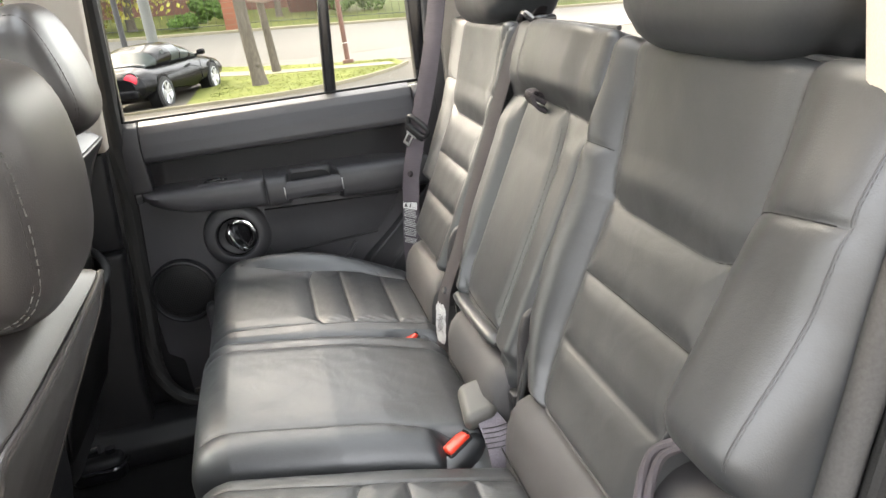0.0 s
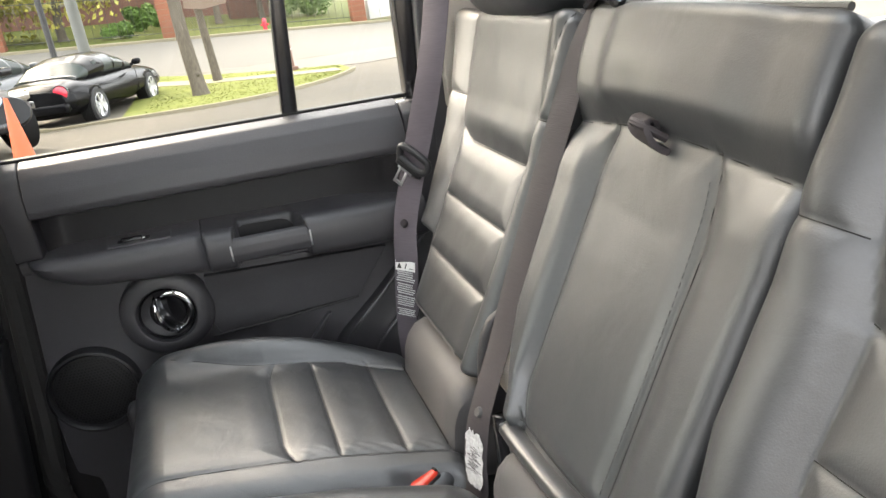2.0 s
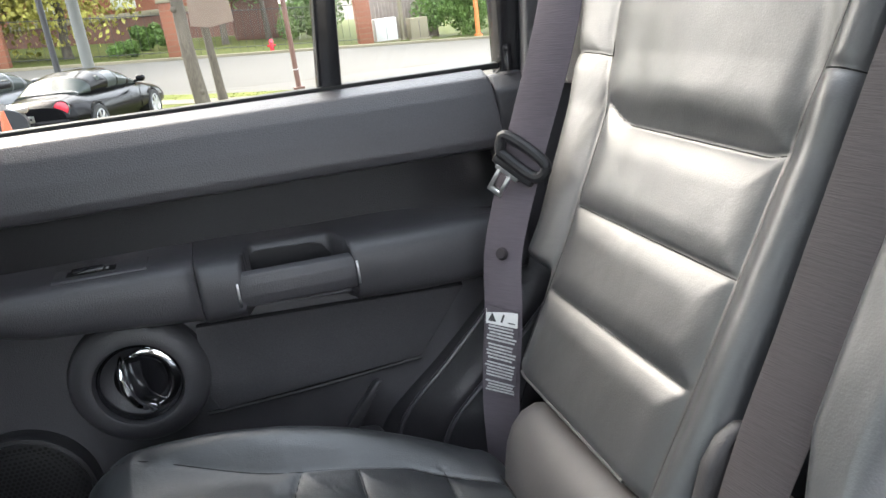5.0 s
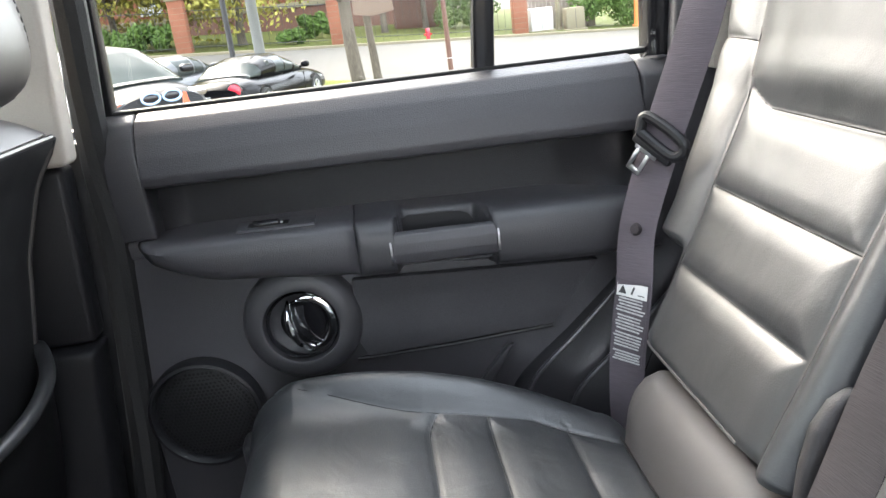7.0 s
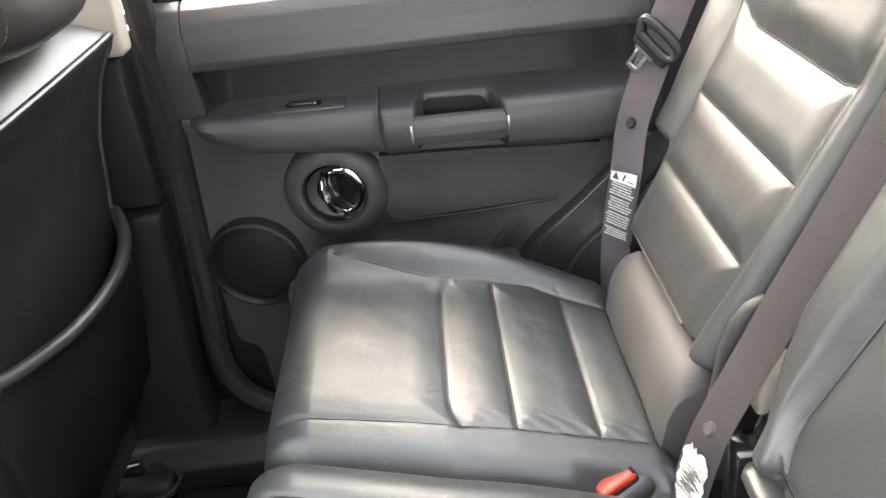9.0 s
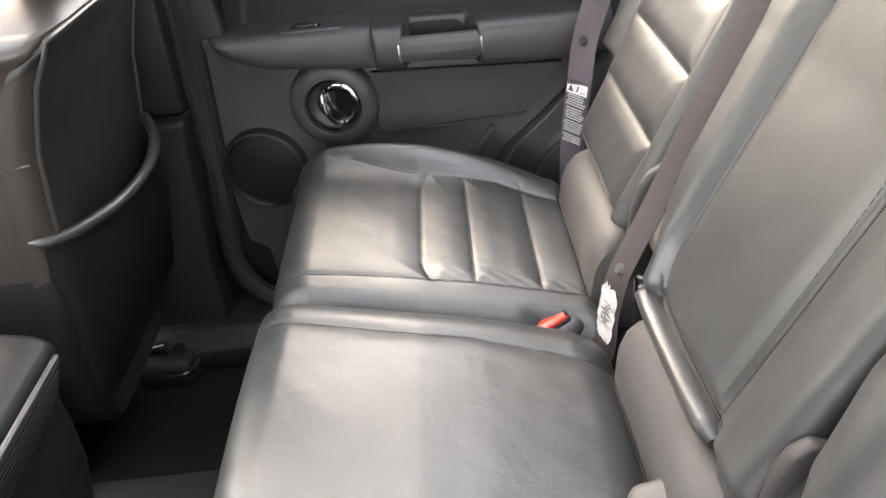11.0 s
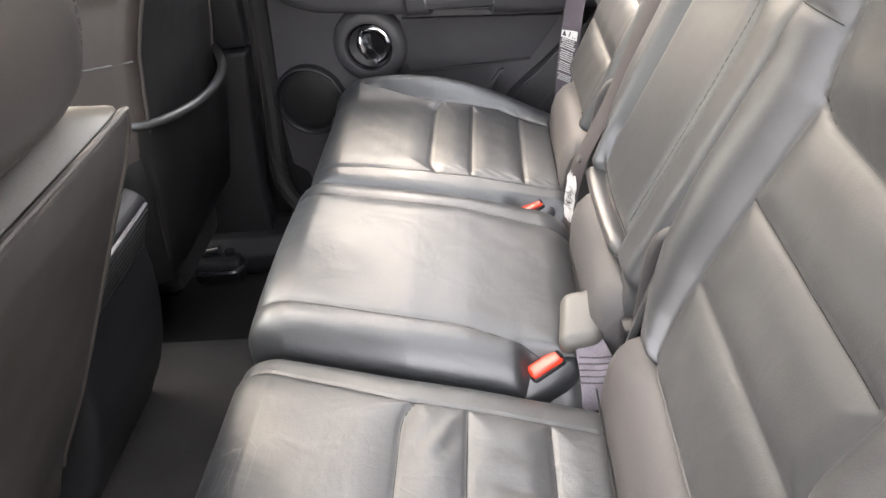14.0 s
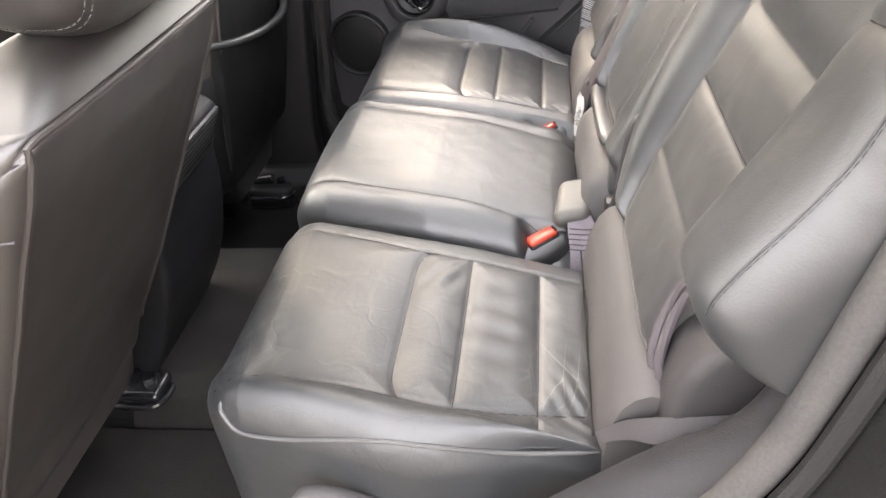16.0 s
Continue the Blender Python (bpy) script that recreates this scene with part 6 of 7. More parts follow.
# grass blades on the island
rg = random.Random(7)
bl_v, bl_f = [], []
for _ in range(4000):
    x = rg.uniform(-1.2, 3.1)
    y0_, y1_ = isl_near(x) + 0.2, max(isl_near(x) + 0.3, near_road(x) - 0.25)
    y = rg.uniform(y0_, y1_)
    if 18.85 - 0.86 * x < y < 19.85 - 0.88 * x:
        continue
    z = gz(x, y) + 0.055
    a, h, w = rg.uniform(0, PI), rg.uniform(0.008, 0.022), 0.016
    dx, dy = math.cos(a) * w, math.sin(a) * w
    k = len(bl_v)
    bl_v += [(x - dx, y - dy, z), (x + dx, y + dy, z), (x + rg.uniform(-.03, .03), y + rg.uniform(-.03, .03), z + h)]
    bl_f.append((k, k + 1, k + 2))
tagged(mk("grass_blades", bl_v, bl_f, island_mat, smooth=False), "short green grass blades on the lawn island", "grass", kind="stuff")


def leaves(centres, n, size, rnd):
    """Many small leaf blades round given clump centres (x, y, z, radius)."""
    v, f = [], []
    for _ in range(n):
        cx, cy, cz, cr = rnd.choice(centres)
        d = Vector((rnd.gauss(0, 1), rnd.gauss(0, 1), rnd.gauss(0, 0.8)))
        d = d.normalized() * cr * rnd.uniform(0.35, 1.05) ** 0.6
        p = Vector((cx, cy, cz)) + d
        q = Euler((rnd.uniform(0, PI), rnd.uniform(0, PI), rnd.uniform(0, 2 * PI))).to_matrix()
        s = size * rnd.uniform(0.6, 1.4)
        k = len(v)
        v += [p + q @ Vector(o) * s for o in ((-0.5, 0, 0), (0, -0.28, 0.05), (0.5, 0, 0), (0, 0.28, 0.05))]
        f.append((k, k + 1, k + 2, k + 3))
    return v, f


def tree(x, y, r, h, crown, n, size, label, mat, lean=(0, 0), seed=1, group="street trees"):
    """A tapered leaning trunk with limbs and a ragged crown of leaf blades."""
    rnd = random.Random(seed)
    tr = thing("tree", label, "tree", group)
    z = gz(x, y)
    top = Vector((x + lean[0] * h, y + lean[1] * h, z + h))
    base = Vector((x, y, z - 0.1))
    pts = [base, base.lerp(top, 0.25) + Vector((rnd.uniform(-.06, .06), 0, 0)), base.lerp(top, 0.55) + Vector((rnd.uniform(-.1, .1), 0, 0)), top]
    trunk = part("trunk", bm_tube(pts, lambda s: r * (1.0 - 0.45 * s + 0.55 * math.exp(-s * h / 0.18)), 40, 14, up=(0, 1, 0)), bark_mat, tr)
    for k in range(5):
        q = base.lerp(top, 0.12 + 0.16 * k + rnd.uniform(-0.03, 0.03))
        a = rnd.uniform(PI, 2 * PI)
        kb = bmesh.new()
        bmesh.ops.create_icosphere(kb, subdivisions=2, radius=r * rnd.uniform(0.28, 0.45), matrix=Matrix.Translation(q + Vector((math.cos(a), math.sin(a), 0)) * r * 0.72))
        part("knot", kb, bark_mat, trunk)
    cl = []
    for k in range(crown[0]):
        a = 2 * PI * k / crown[0] + rnd.uniform(-0.4, 0.4)
        e = top + Vector((math.cos(a) * crown[1] * rnd.uniform(0.3, 0.9), math.sin(a) * crown[1] * rnd.uniform(0.3, 0.9), rnd.uniform(-0.25, 0.9) * crown[2]))
        mid = top.lerp(e, 0.5) + Vector((0, 0, 0.12 * crown[2]))
        part("limb", bm_tube([base.lerp(top, rnd.uniform(0.7, 0.98)), mid, e], lambda s: r * 0.35 * (1 - 0.8 * s), 12, 6), bark_mat, trunk)
        cl.append((e.x, e.y, e.z, crown[1] * rnd.uniform(0.28, 0.5)))
        cl.append((mid.x, mid.y, mid.z, crown[1] * rnd.uniform(0.22, 0.4)))
    v, f = leaves(cl, n, size, rnd)
    mk("crown", v, f, mat, tr, smooth=False)
    return tr


tree(-0.12, 16.4, 0.165, 5.2, (14, 4.6, 3.6), 13000, 0.26, "young street tree with a leaning grey trunk", leaf_mat, (-0.048, 0.0), 3)
tree(-7.4, 33.0, 0.22, 2.2, (15, 4.2, 4.6), 8500, 0.22, "street tree with yellow-green autumn leaves", leaf_mat, (0.02, 0), 5)
tree(-10.4, 34.5, 0.20, 2.1, (15, 4.2, 4.8), 8500, 0.22, "street tree with yellow-green autumn leaves", leaf_mat, (-0.02, 0), 6)
tree(-4.9, 33.2, 0.20, 2.9, (14, 3.6, 4.4), 6500, 0.22, "street tree with thinning yellow leaves", leaf_mat, (0.0, 0), 8)
# the next two tall trees are added to screen the sky on the left
tree(-14.2, 36.0, 0.26, 3.6, (15, 5.2, 6.2), 13000, 0.30, "tall street tree with yellow-green autumn leaves", leaf_mat, (0.01, 0), 15)
tree(-19.6, 35.0, 0.26, 3.4, (15, 5.2, 6.2), 13000, 0.30, "tall street tree with yellow-green autumn leaves", leaf_mat, (-0.01, 0), 16)
tree(1.2, 36.5, 0.17, 3.6, (12, 3.2, 3.4), 8000, 0.2, "slender street tree behind the fence", leaf_mat, (0.03, 0), 9)
tree(3.3, 38.0, 0.16, 3.4, (12, 3.2, 3.4), 8000, 0.2, "slender street tree behind the fence", hedge_mat, (-0.02, 0), 10)


def bush(x, y, rx, rz, n, mat, label, seed, ry=None):
    b = thing("bush", label, "bush", group="bushes behind the street")
    rnd = random.Random(seed)
    z = gz(x, y) + 0.05
    cl = [(x + rnd.uniform(-1, 1) * rx * 0.75, y + rnd.uniform(-1, 1) * (ry or rx) * 0.5, z + rz * rnd.uniform(0.2, 0.85), min(rx, rz) * rnd.uniform(0.3, 0.45)) for _ in range(12)]
    v, f = leaves(cl, int(n * 1.8), 0.15, rnd)
    mk("foliage", v, f, mat, b, smooth=False)
    core = bmesh.new()
    bmesh.ops.create_icosphere(core, subdivisions=3, radius=1, matrix=Matrix.Translation((x, y, z + rz * 0.45)) @ Matrix.Diagonal((rx * 0.3, (ry or rx) * 0.3, rz * 0.25, 1)))
    for v_ in core.verts:
        v_.co += Vector((1, 1, 1)) * 0.12 * noise.noise(v_.co * 2.0)
    part("twigs", core, hedge_mat, b)


bush(-1.9, 35.5, 0.75, 1.05, 1900, hedge_mat, "large clipped dark green bush behind the fence", 1)
bush(-2.75, 31.6, 0.55, 0.6, 1000, hedge_mat, "low green bush by the fence", 2)
bush(-9.3, 31.8, 2.6, 1.0, 3000, hedge_mat, "long low green hedge by the fence", 3, 0.7)
bush(-13.5, 32.0, 2.2, 1.2, 2600, hedge_mat, "long low green hedge by the fence", 4, 0.7)
bush(10.9, 31.8, 1.9, 3.0, 5200, hedge_mat, "tall dense green hedge beside the utility boxes", 5, 1.2)
bush(13.9, 32.5, 2.2, 3.4, 5200, hedge_mat, "tall dense green hedge beside the street", 6, 1.2)
bush(5.6, 37.0, 2.0, 2.6, 3200, hedge_mat, "leafy shrub on the far lawn", 7, 1.0)


def brick_pier(x, y, w, h):
    p = thing("brick_pier", "square orange brick fence pier with a stone cap", "fence pier", group="fence piers")
    z = gz(x, y)
    part("shaft", bm_box(x - w / 2, x + w / 2, y - w / 2, y + w / 2, z - 0.1, z + h, 0.01), brick_mat, p)
    part("cap", bm_box(x - w / 2 - 0.06, x + w / 2 + 0.06, y - w / 2 - 0.06, y + w / 2 + 0.06, z + h, z + h + 0.12, 0.02), concrete, p)
    for k in range(1, int(h / 0.21)):
        part("course", bm_box(x - w / 2 - 0.004, x + w / 2 + 0.004, y - w / 2 - 0.004, y + w / 2 + 0.004, z + 0.21 * k - 0.006, z + 0.21 * k + 0.006), concrete, p)


piers = [-12.6, -6.7, -0.82, 6.4]
for x in piers:
    brick_pier(x, 30.4, 0.56, 1.95)
fence = thing("iron_fence", "black iron picket fence between brick piers", "fence")
for a, b in zip(piers, piers[1:]):
    for zz in (0.22, 1.55):
        v = [(a + 0.3, 30.4, gz(a, 30.4) + zz), (b - 0.3, 30.4, gz(b, 30.4) + zz)]
        part("rail", bm_cyl(v[0], v[1], 0.014, n=6), iron, fence)
    n = int((b - a - 0.6) / 0.28)
    for k in range(1, n):
        x = a + 0.3 + (b - a - 0.6) * k / n
        part("picket", bm_cyl((x, 30.4, gz(x, 30.4) - 0.02), (x, 30.4, gz(x, 30.4) + 1.65), 0.007, n=5), iron, fence)

# brick building behind
bld = thing("brick_building", "red brick building with white windows behind the fence", "building")
BZ = gz(-4, 46)
part("wall", bm_box(-22, 4.2, 46, 58, BZ - 1, BZ + 9, 0), brick_mat, bld)
part("base_wall", bm_box(-22.1, 4.3, 45.85, 46.2, BZ - 1, BZ + 1.25, 0), brick_dark, bld)
part("stone_band", bm_box(-22.15, 4.35, 45.78, 46.1, BZ + 1.25, BZ + 1.55, 0.02), concrete, bld)
part("roof", bm_prism([(-23, BZ + 9), (5.2, BZ + 9), (2, BZ + 12), (-20, BZ + 12)], 45.5, 58.5, "y"), brick_dark, bld)
for x in (-19.5, -15.5, -11.5, -7.4, -3.4, 0.6, 2.9):
    for zz in (1.75, 5.0):
        w = part("window", bm_box(x - 0.62, x + 0.62, 45.80, 46.05, BZ + zz, BZ + zz + 2.3, 0.03), white_paint, bld, "white painted window surround")
        for px in (-0.28, 0.28):
            part("pane", bm_box(x + px - 0.22, x + px + 0.22, 45.77, 45.85, BZ + zz + 0.55, BZ + zz + 2.05, 0), dark_glass, w)
shed = thing("gate_shelter", "brown brick gate shelter on the far lawn", "shelter")
part("wall", bm_box(1.9, 4.2, 39.5, 41.5, gz(3, 40), gz(3, 40) + 2.0, 0.03), brick_dark, shed)
part("roof", bm_box(1.7, 4.4, 39.3, 41.7, gz(3, 40) + 2.0, gz(3, 40) + 2.2, 0.04), iron, shed)

# posts and signs
def post(name, x, y, r, h, mat, label, category, lean=0.0):
    p = thing(name, label, category)
    z = gz(x, y)
    part("shaft", bm_cyl((x, y, z - 0.1), (x + lean, y, z + h), r, r * 0.85, 16), mat, p)
    part("base", bm_cyl((x, y, z), (x, y, z + 0.12), r * 1.9, r * 1.7, 16), mat, p)
    return p


lamp = post("street_lamp", -2.75, 21.2, 0.15, 7.5, post_grey, "tall pale grey street lamp post", "street lamp")
part("arm", bm_cyl((-2.75, 21.2, 6.6), (-1.4, 21.2, 6.9), 0.05, n=10), post_grey, lamp)
part("lamp_head", bm_box(-1.5, -0.8, 21.05, 21.35, 6.85, 7.02, 0.05), post_grey, lamp)
post("sign_post", -3.55, 21.6, 0.085, 4.2, iron, "slim black post beside the street", "post")
bpst = post("marker_post", 2.12, 18.6, 0.065, 3.8, post_brown, "rusty brown post on the lawn island", "post", -0.05)
part("collar", bm_box(1.99, 2.25, 18.47, 18.73, gz(2.12, 18.6) + 0.03, gz(2.12, 18.6) + 0.15, 0.02), post_brown, bpst)
part("white_band", bm_cyl((2.112, 18.6, gz(2.12, 18.6) + 0.55), (2.111, 18.6, gz(2.12, 18.6) + 0.575), 0.067, n=16), white_paint, bpst)
sb = thing("sign_board", "brown board on a grey wooden post beside the tree", "sign board")
zb = gz(0.1, 19.2)
# this post stands for a second tree trunk, built without a crown
part("post", bm_tube([(0.32, 19.2, zb - 0.1), (0.29, 19.2, zb + 0.6), (0.24, 19.22, zb + 1.6), (0.18, 19.25, zb + 3.6)], lambda s: 0.115 - 0.03 * s + 0.06 * math.exp(-s * 18), 30, 12, up=(0, 1, 0)), bark_mat, sb)
part("board", bm_prism([(-0.08, zb + 1.84), (0.36, zb + 1.76), (0.92, zb + 1.84), (0.82, zb + 3.0), (0.0, zb + 3.0)], 18.98, 19.06, "y", 0.02), node_mat("brown_board", (0.16, 0.115, 0.09), 0.8, var=0.2, var_scale=4), sb)
for x, w, h, lbl in ((7.33, 0.90, 0.95, "pale grey utility box by the street"), (8.72, 0.75, 0.9, "pale marked utility box by the street")):
    ub = thing("utility_box", lbl, "utility box", group="utility boxes")
    z = gz(x, 30.8)
    part("cabinet", bm_box(x - w / 2, x + w / 2, 30.5, 31.1, z + 0.05, z + h, 0.03), white_paint if w > 0.8 else concrete, ub)
    part("plinth", bm_box(x - w / 2 - 0.08, x + w / 2 + 0.08, 30.42, 31.2, z - 0.1, z + 0.08, 0.01), concrete, ub)
    part("door_gap", bm_box(x - 0.008, x + 0.008, 30.494, 30.51, z + 0.12, z + h - 0.08), iron, ub)
post("utility_pole", 8.10, 30.9, 0.09, 6.0, concrete, "pale utility pole between the boxes", "pole")
post("marker_post", 11.2, 30.4, 0.10, 2.4, node_mat("orange_marker", (0.45, 0.14, 0.03), 0.6, var=0.2), "orange-brown marker post by the hedge", "post")
hy = thing("fire_hydrant", "small red fire hydrant beyond the street", "hydrant")
zh = gz(2.65, 30.0) - 0.12
part("barrel", bm_lathe([(0.12, 0), (0.12, 0.05), (0.08, 0.08), (0.08, 0.42), (0.10, 0.44), (0.085, 0.52), (0.04, 0.58), (0, 0.59)], (2.65, 30.0, zh), (0, 0, 1), 16), lamp_red, hy)
part("nozzle", bm_cyl((2.49, 30.0, zh + 0.34), (2.81, 30.0, zh + 0.34), 0.04, n=10), lamp_red, hy)
wf = thing("wooden_fence", "weathered wooden fence behind the utility boxes", "fence")
for k in range(22):
    x = 6.6 + 0.16 * k
    part("board", bm_box(x, x + 0.145, 32.4, 32.43, gz(x, 32.4) - 0.05, gz(x, 32.4) + 1.7 + 0.02 * (k % 3), 0.004), node_mat("weathered_boards", (0.16, 0.13, 0.11), 0.9, var=0.3) if k == 0 else bpy.data.materials["weathered_boards"], wf)


# parked cars: bodies lofted from sections along the length
def loft(sections, n=28, power=3.2):
    """Closed rings of (x, half width, z low, z high, shoulder pull-in) joined along x."""
    bm = bmesh.new()
    rings = []
    for x, hw, z0, z1, tum in sections:
        r = []
        for k in range(n):
            a = 2 * PI * k / n
            c, s = math.cos(a), math.sin(a)
            yy = math.copysign(abs(c) ** (2 / power), c) * hw
            zz = (z0 + z1) / 2 + math.copysign(abs(s) ** (2 / power), s) * (z1 - z0) / 2
            yy *= 1 - tum * max(0, (zz - (z0 + z1) / 2) / (z1 - z0) * 2)
            r.append(bm.verts.new((x, yy, zz)))
        rings.append(r)
    for a, b in zip(rings, rings[1:]):
        for k in range(n):
            bm.faces.new((a[k], a[(k + 1) % n], b[(k + 1) % n], b[k]))
    bm.faces.new(rings[0])
    bm.faces.new(rings[-1][::-1])
    return bm


def interp_sections(pts, n):
    out = []
    for i in range(n + 1):
        x = pts[0][0] + (pts[-1][0] - pts[0][0]) * i / n
        out.append((x, *(float(np.interp(x, [p[0] for p in pts], [p[c] for p in pts])) for c in range(1, 5))))
    return out


def parked_car(name, label, paint, body, cabin, wheels, wheel_r, place, extras, pillars):
    """A car along +x with its front at +x, then put in its place."""
    car = thing(name, label, "car", group="parked cars")
    part("body", loft(interp_sections(body, 34)), paint, car)
    # one cabin shell, divided into roof, pillars and glass
    shell = loft(interp_sections(cabin, 44), 44, 3.4)
    tops = [c[3] for c in cabin]
    groups = {"roof": [], "pillars": [], "windows": []}
    for f in shell.faces:
        c = f.calc_center_median()
        zt = float(np.interp(c.x, [q[0] for q in cabin], tops))
        if c.z > zt - 0.055 and zt > max(tops) - 0.14:
            groups["roof"].append(f)
        elif any(a < c.x < b for a, b in pillars) and abs(c.y) > 0.48:
            groups["pillars"].append(f)
        else:
            groups["windows"].append(f)
    for nm, mat_, lbl in (("roof", paint, ""), ("pillars", paint, ""), ("windows", dark_glass, "dark tinted car glass")):
        vid, ff_ = {}, []
        for f in groups[nm]:
            ff_.append([vid.setdefault(v, len(vid)) for v in f.verts])
        mk(nm, [v.co for v in vid], ff_, mat_, car, lbl)
    shell.free()
    for x in wheels:
        for s in (-1, 1):
            c = Vector((x, s * (body[len(body) // 2][1] - 0.10), wheel_r))
            ax = Vector((0, s, 0))
            w = part("wheel", bm_lathe([(wheel_r * 0.66, -0.10), (wheel_r * 0.93, -0.10), (wheel_r, -0.07), (wheel_r, 0.07), (wheel_r * 0.93, 0.105), (wheel_r * 0.70, 0.105)], c, ax, 32), tyre_mat, car)
            part("rim", bm_lathe([(wheel_r * 0.72, 0.09), (wheel_r * 0.66, 0.105), (wheel_r * 0.60, 0.06), (wheel_r * 0.2, 0.05), (0.06, 0.085), (0, 0.085)], c, ax, 32), rim_mat, w)
            for k in range(7):
                a = 2 * PI * k / 7
                part("spoke", bm_cyl(c + ax * 0.085, c + ax * 0.09 + Vector((math.cos(a), 0, math.sin(a))) * wheel_r * 0.66, 0.028, 0.022, 6), rim_mat, w)
            part("arch", bm_lathe([(wheel_r * 1.04, -0.16), (wheel_r * 1.13, -0.16), (wheel_r * 1.13, 0.075), (wheel_r * 1.04, 0.075)], c, ax, 32), void_mat, car)
    extras(car)
    car.matrix_world = place
    return car


def coupe_extras(car):
    for s in (-1, 1):
        tl_ = part("tail_light", bm_lathe([(0.135, -0.06), (0.135, 0.0), (0.125, 0.02), (0.08, 0.035), (0, 0.04)], (-2.30, s * 0.62, 0.70), (-1, s * 0.18, 0.1), 28), lamp_red, car, "round red tail light")
        part("light_rim", bm_lathe([(0.132, -0.01), (0.150, 0.0), (0.150, 0.02), (0.130, 0.02)], (-2.30, s * 0.62, 0.70), (-1, s * 0.18, 0.1), 28), chrome, tl_)
        mi = part("mirror", bm_box(0.55, 0.70, s * 0.86 - 0.09 + (0.09 * s), s * 0.86 + 0.09 + (0.09 * s), 0.90, 1.03, 0.05, 3), black_paint, car)
        part("mirror_arm", bm_cyl((0.62, s * 0.80, 0.91), (0.62, s * 0.92, 0.94), 0.03, n=8), black_paint, mi)
        part("door_seam", bm_box(0.58, 0.588, s * 0.895 - 0.006, s * 0.895 + 0.006, 0.35, 0.86), void_mat, car)
    for s in (-1, 1):
        part("porthole", bm_lathe([(0.0, 0.012), (0.085, 0.008), (0.095, -0.03)], (-0.70, s * 0.655, 1.08), (0, s, 0.30), 24), dark_glass, car, "round side window")
    part("rear_bumper", bm_box(-2.42, -2.22, -0.74, 0.74, 0.33, 0.53, 0.07, 4), black_paint, car)
    pl = part("number_plate", bm_box(-2.44, -2.42, -0.16, 0.16, 0.52, 0.64, 0.01), steel, car, "plain number plate")
    for k in range(5):
        part("plate_bar", bm_box(-2.4445, -2.440, -0.12 + 0.05 * k, -0.09 + 0.05 * k, 0.56, 0.60), iron, pl)


TB = [(-2.36, 0.70, 0.38, 0.76, 0.1), (-2.25, 0.80, 0.26, 0.86, 0.12), (-1.7, 0.88, 0.20, 0.93, 0.14), (-0.8, 0.90, 0.18, 0.93, 0.14), (0.6, 0.90, 0.18, 0.93, 0.14), (1.4, 0.89, 0.20, 0.90, 0.14), (2.05, 0.83, 0.24, 0.80, 0.14), (2.33, 0.66, 0.36, 0.66, 0.1)]
TBC = [(-1.55, 0.62, 0.85, 0.95, 0.2), (-1.1, 0.68, 0.80, 1.20, 0.22), (-0.6, 0.70, 0.80, 1.30, 0.24), (0.1, 0.70, 0.80, 1.31, 0.24), (0.6, 0.69, 0.80, 1.18, 0.22), (1.1, 0.66, 0.82, 0.95, 0.2)]
parked_car("parked_coupe", "glossy black coupe with round red tail lights on the lot", black_paint, TB, TBC, (-1.42, 1.30), 0.335, pose(-2.42, 17.1, gz(-2.4, 17) - 0.05, 0, 1.4, 72.0), coupe_extras, ((-1.1, -0.42), (0.02, 0.10), (0.52, 0.62)))


def compact_extras(car):
    for s in (-1, 1):
        g = part("grille", bm_box(1.93, 1.99, s * 0.16 - 0.13, s * 0.16 + 0.13, 0.71, 0.85, 0.05, 4), gloss_plastic, car)
        part("grille_ring", bm_tube([(1.985, s * 0.16 + 0.135 * math.cos(2 * PI * k / 16), 0.78 + 0.075 * math.sin(2 * PI * k / 16)) for k in range(17)], 0.018, 48, 8), blue_ring, g, "blue plastic ring")
        part("headlight", bm_box(1.72, 1.92, s * 0.62 - 0.13, s * 0.62 + 0.13, 0.70, 0.84, 0.05, 4), chrome, car)
        part("mirror", bm_box(0.85, 1.0, s * 0.97 - 0.10, s * 0.97 + 0.10, 1.02, 1.14, 0.04, 3), gloss_plastic, car)
    part("lower_intake", bm_box(1.90, 1.97, -0.45, 0.45, 0.32, 0.48, 0.05, 3), gloss_plastic, car)
    pl = part("number_plate", bm_box(1.97, 1.985, -0.15, 0.15, 0.50, 0.60, 0.01), white_paint, car)
    for k in range(4):
        part("plate_bar", bm_box(1.984, 1.990, -0.10 + 0.055 * k, -0.065 + 0.055 * k, 0.53, 0.57), iron, pl)


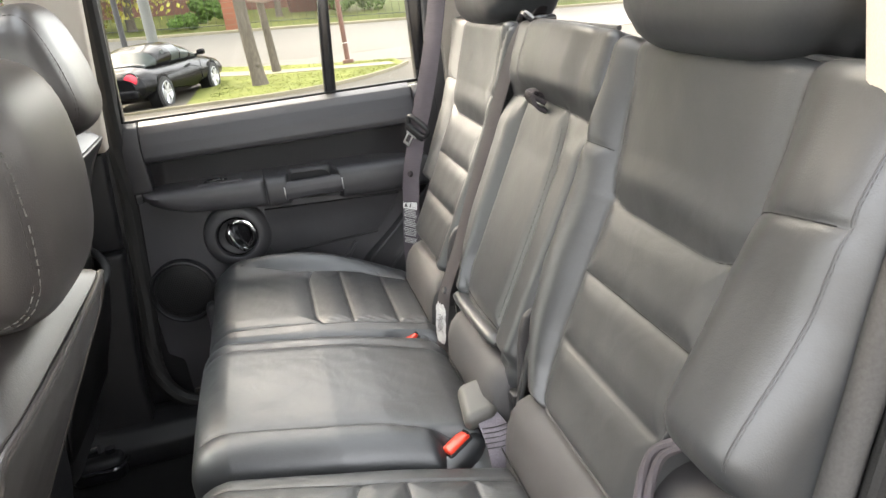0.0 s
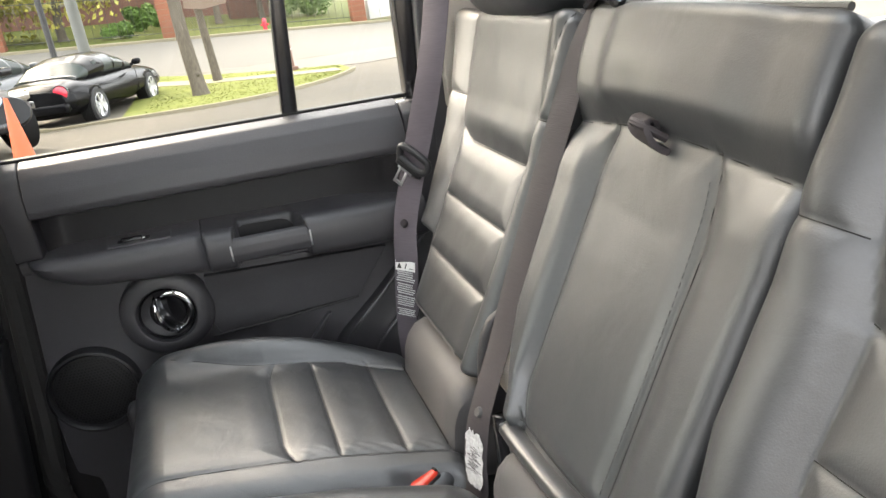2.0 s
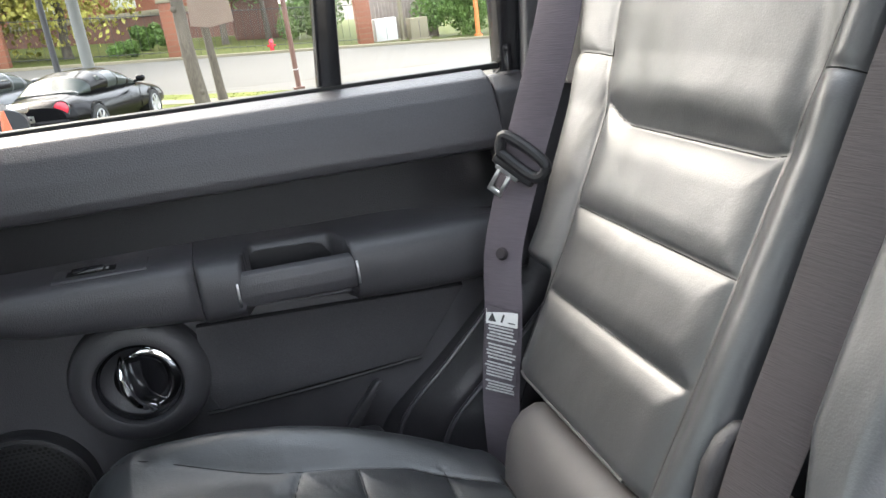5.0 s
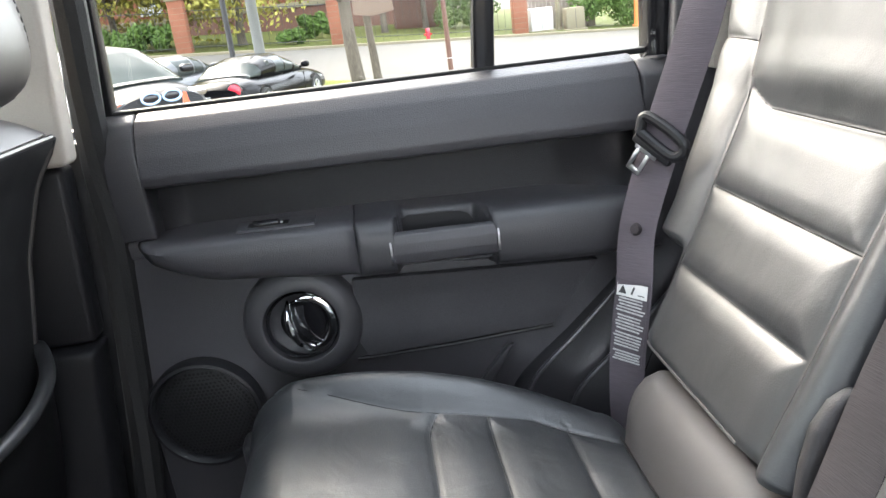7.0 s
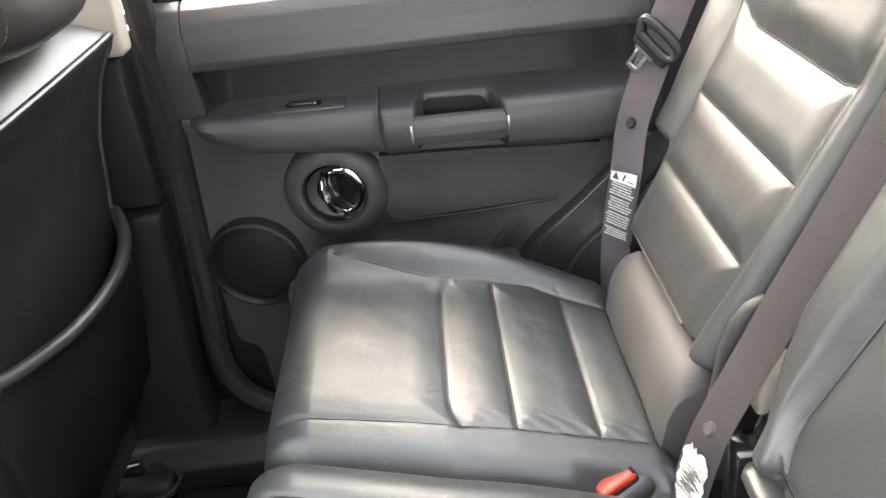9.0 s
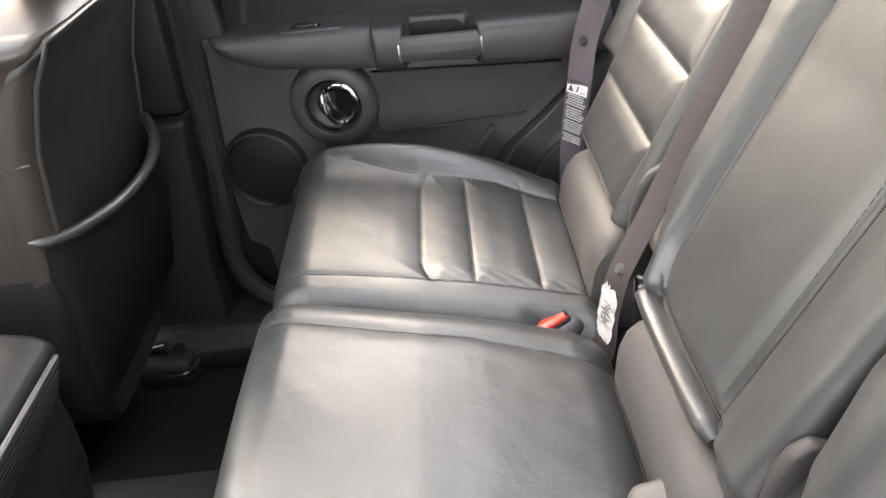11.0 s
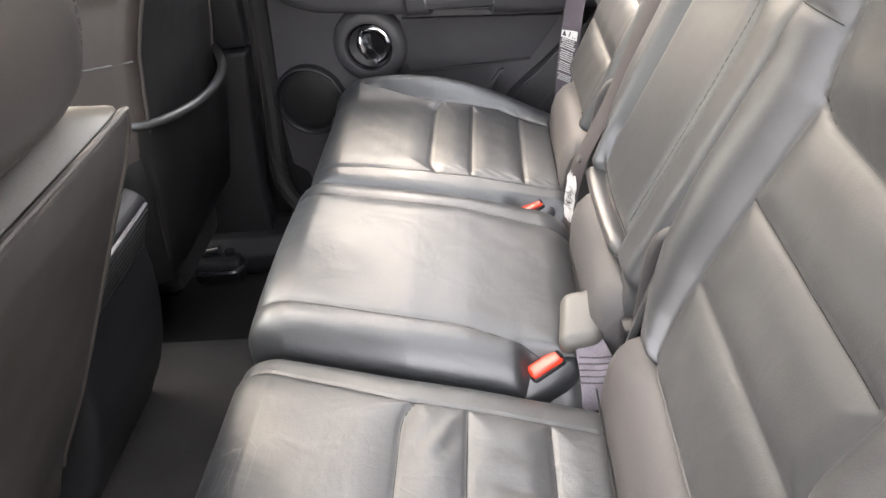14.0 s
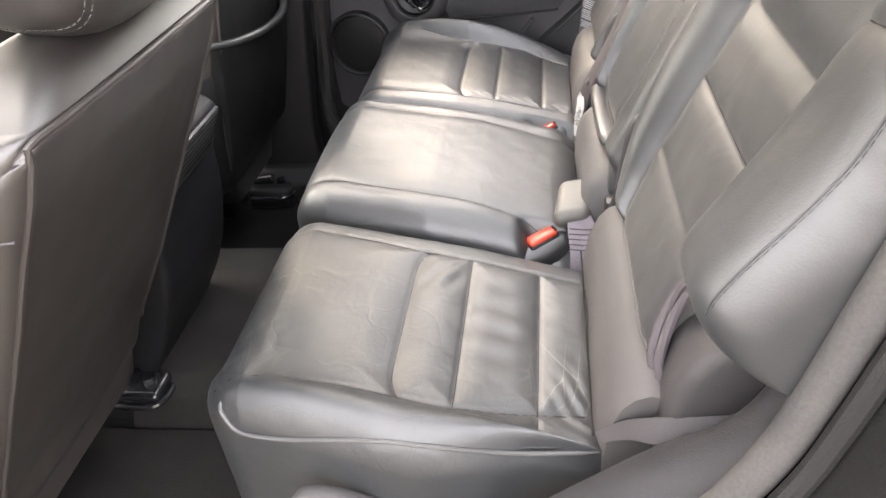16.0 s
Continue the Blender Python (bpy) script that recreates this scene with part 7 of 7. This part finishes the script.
CB = [(-2.0, 0.72, 0.40, 0.95, 0.1), (-1.8, 0.84, 0.28, 1.05, 0.12), (0.0, 0.88, 0.24, 1.02, 0.12), (1.2, 0.87, 0.26, 0.98, 0.14), (1.75, 0.80, 0.30, 0.90, 0.16), (1.96, 0.66, 0.38, 0.82, 0.12)]
CC = [(-1.95, 0.66, 0.9, 1.20, 0.15), (-1.6, 0.72, 0.9, 1.50, 0.2), (-0.6, 0.74, 0.9, 1.57, 0.22), (0.3, 0.74, 0.9, 1.50, 0.22), (0.9, 0.72, 0.9, 1.22, 0.2), (1.35, 0.68, 0.9, 0.99, 0.18)]
parked_car("parked_hatchback", "dark grey hatchback with twin blue-ringed grilles on the lot", hatch_paint, CB, CC, (-1.3, 1.28), 0.345, pose(-4.15, 12.55, gz(-4.1, 12.5) - 0.03, 0, 0, -52), compact_extras, ((-1.6, -1.3), (-0.4, -0.3), (0.5, 0.62)))


def plain_extras(car):
    for s in (-1, 1):
        part("mirror", bm_box(0.55, 0.70, s * 0.95 - 0.09, s * 0.95 + 0.09, 0.98, 1.10, 0.04, 3), silver_paint, car)


parked_car("parked_sedan", "dark grey sedan behind the other parked cars", silver_paint, [(x * 1.02, w, a, b + 0.05, t) for x, w, a, b, t in TB], [(x, w, a, b + 0.10, t) for x, w, a, b, t in TBC], (-1.42, 1.35), 0.33, pose(-5.0, 20.3, gz(-4.6, 19) - 0.02, 0, 0, 70), plain_extras, ((-1.3, -0.7), (0.0, 0.08), (0.5, 0.6)))
cone = thing("traffic_cone", "orange traffic cone standing by the parked cars", "traffic cone")
zc = gz(-2.4, 10.2)
part("cone_body", bm_cyl((-2.42, 10.2, zc + 0.03), (-2.42, 10.2, zc + 0.92), 0.15, 0.025, 20), orange_mat, cone)
part("cone_base", bm_box(-2.60, -2.24, 10.02, 10.38, zc, zc + 0.04, 0.015), orange_mat, cone)


# an unseen plain wall behind the open doorway, added to shape and bounce light
bw = thing("building_wall", "plain pale rendered wall beside the parked car", "wall", kind="structure")
part("facade", bm_box(-14, 14, -6.9, -6.6, -0.3, 1.1, 0.02), node_mat("pale_wall_render", (0.36, 0.345, 0.32), 0.9, spec=0.2, var=0.25, var_scale=0.8, grain=14, bump=0.4, bump_scale=40), bw)
part("coping", bm_box(-14.05, 14.05, -6.95, -6.55, 1.1, 1.2, 0.02), concrete, bw)
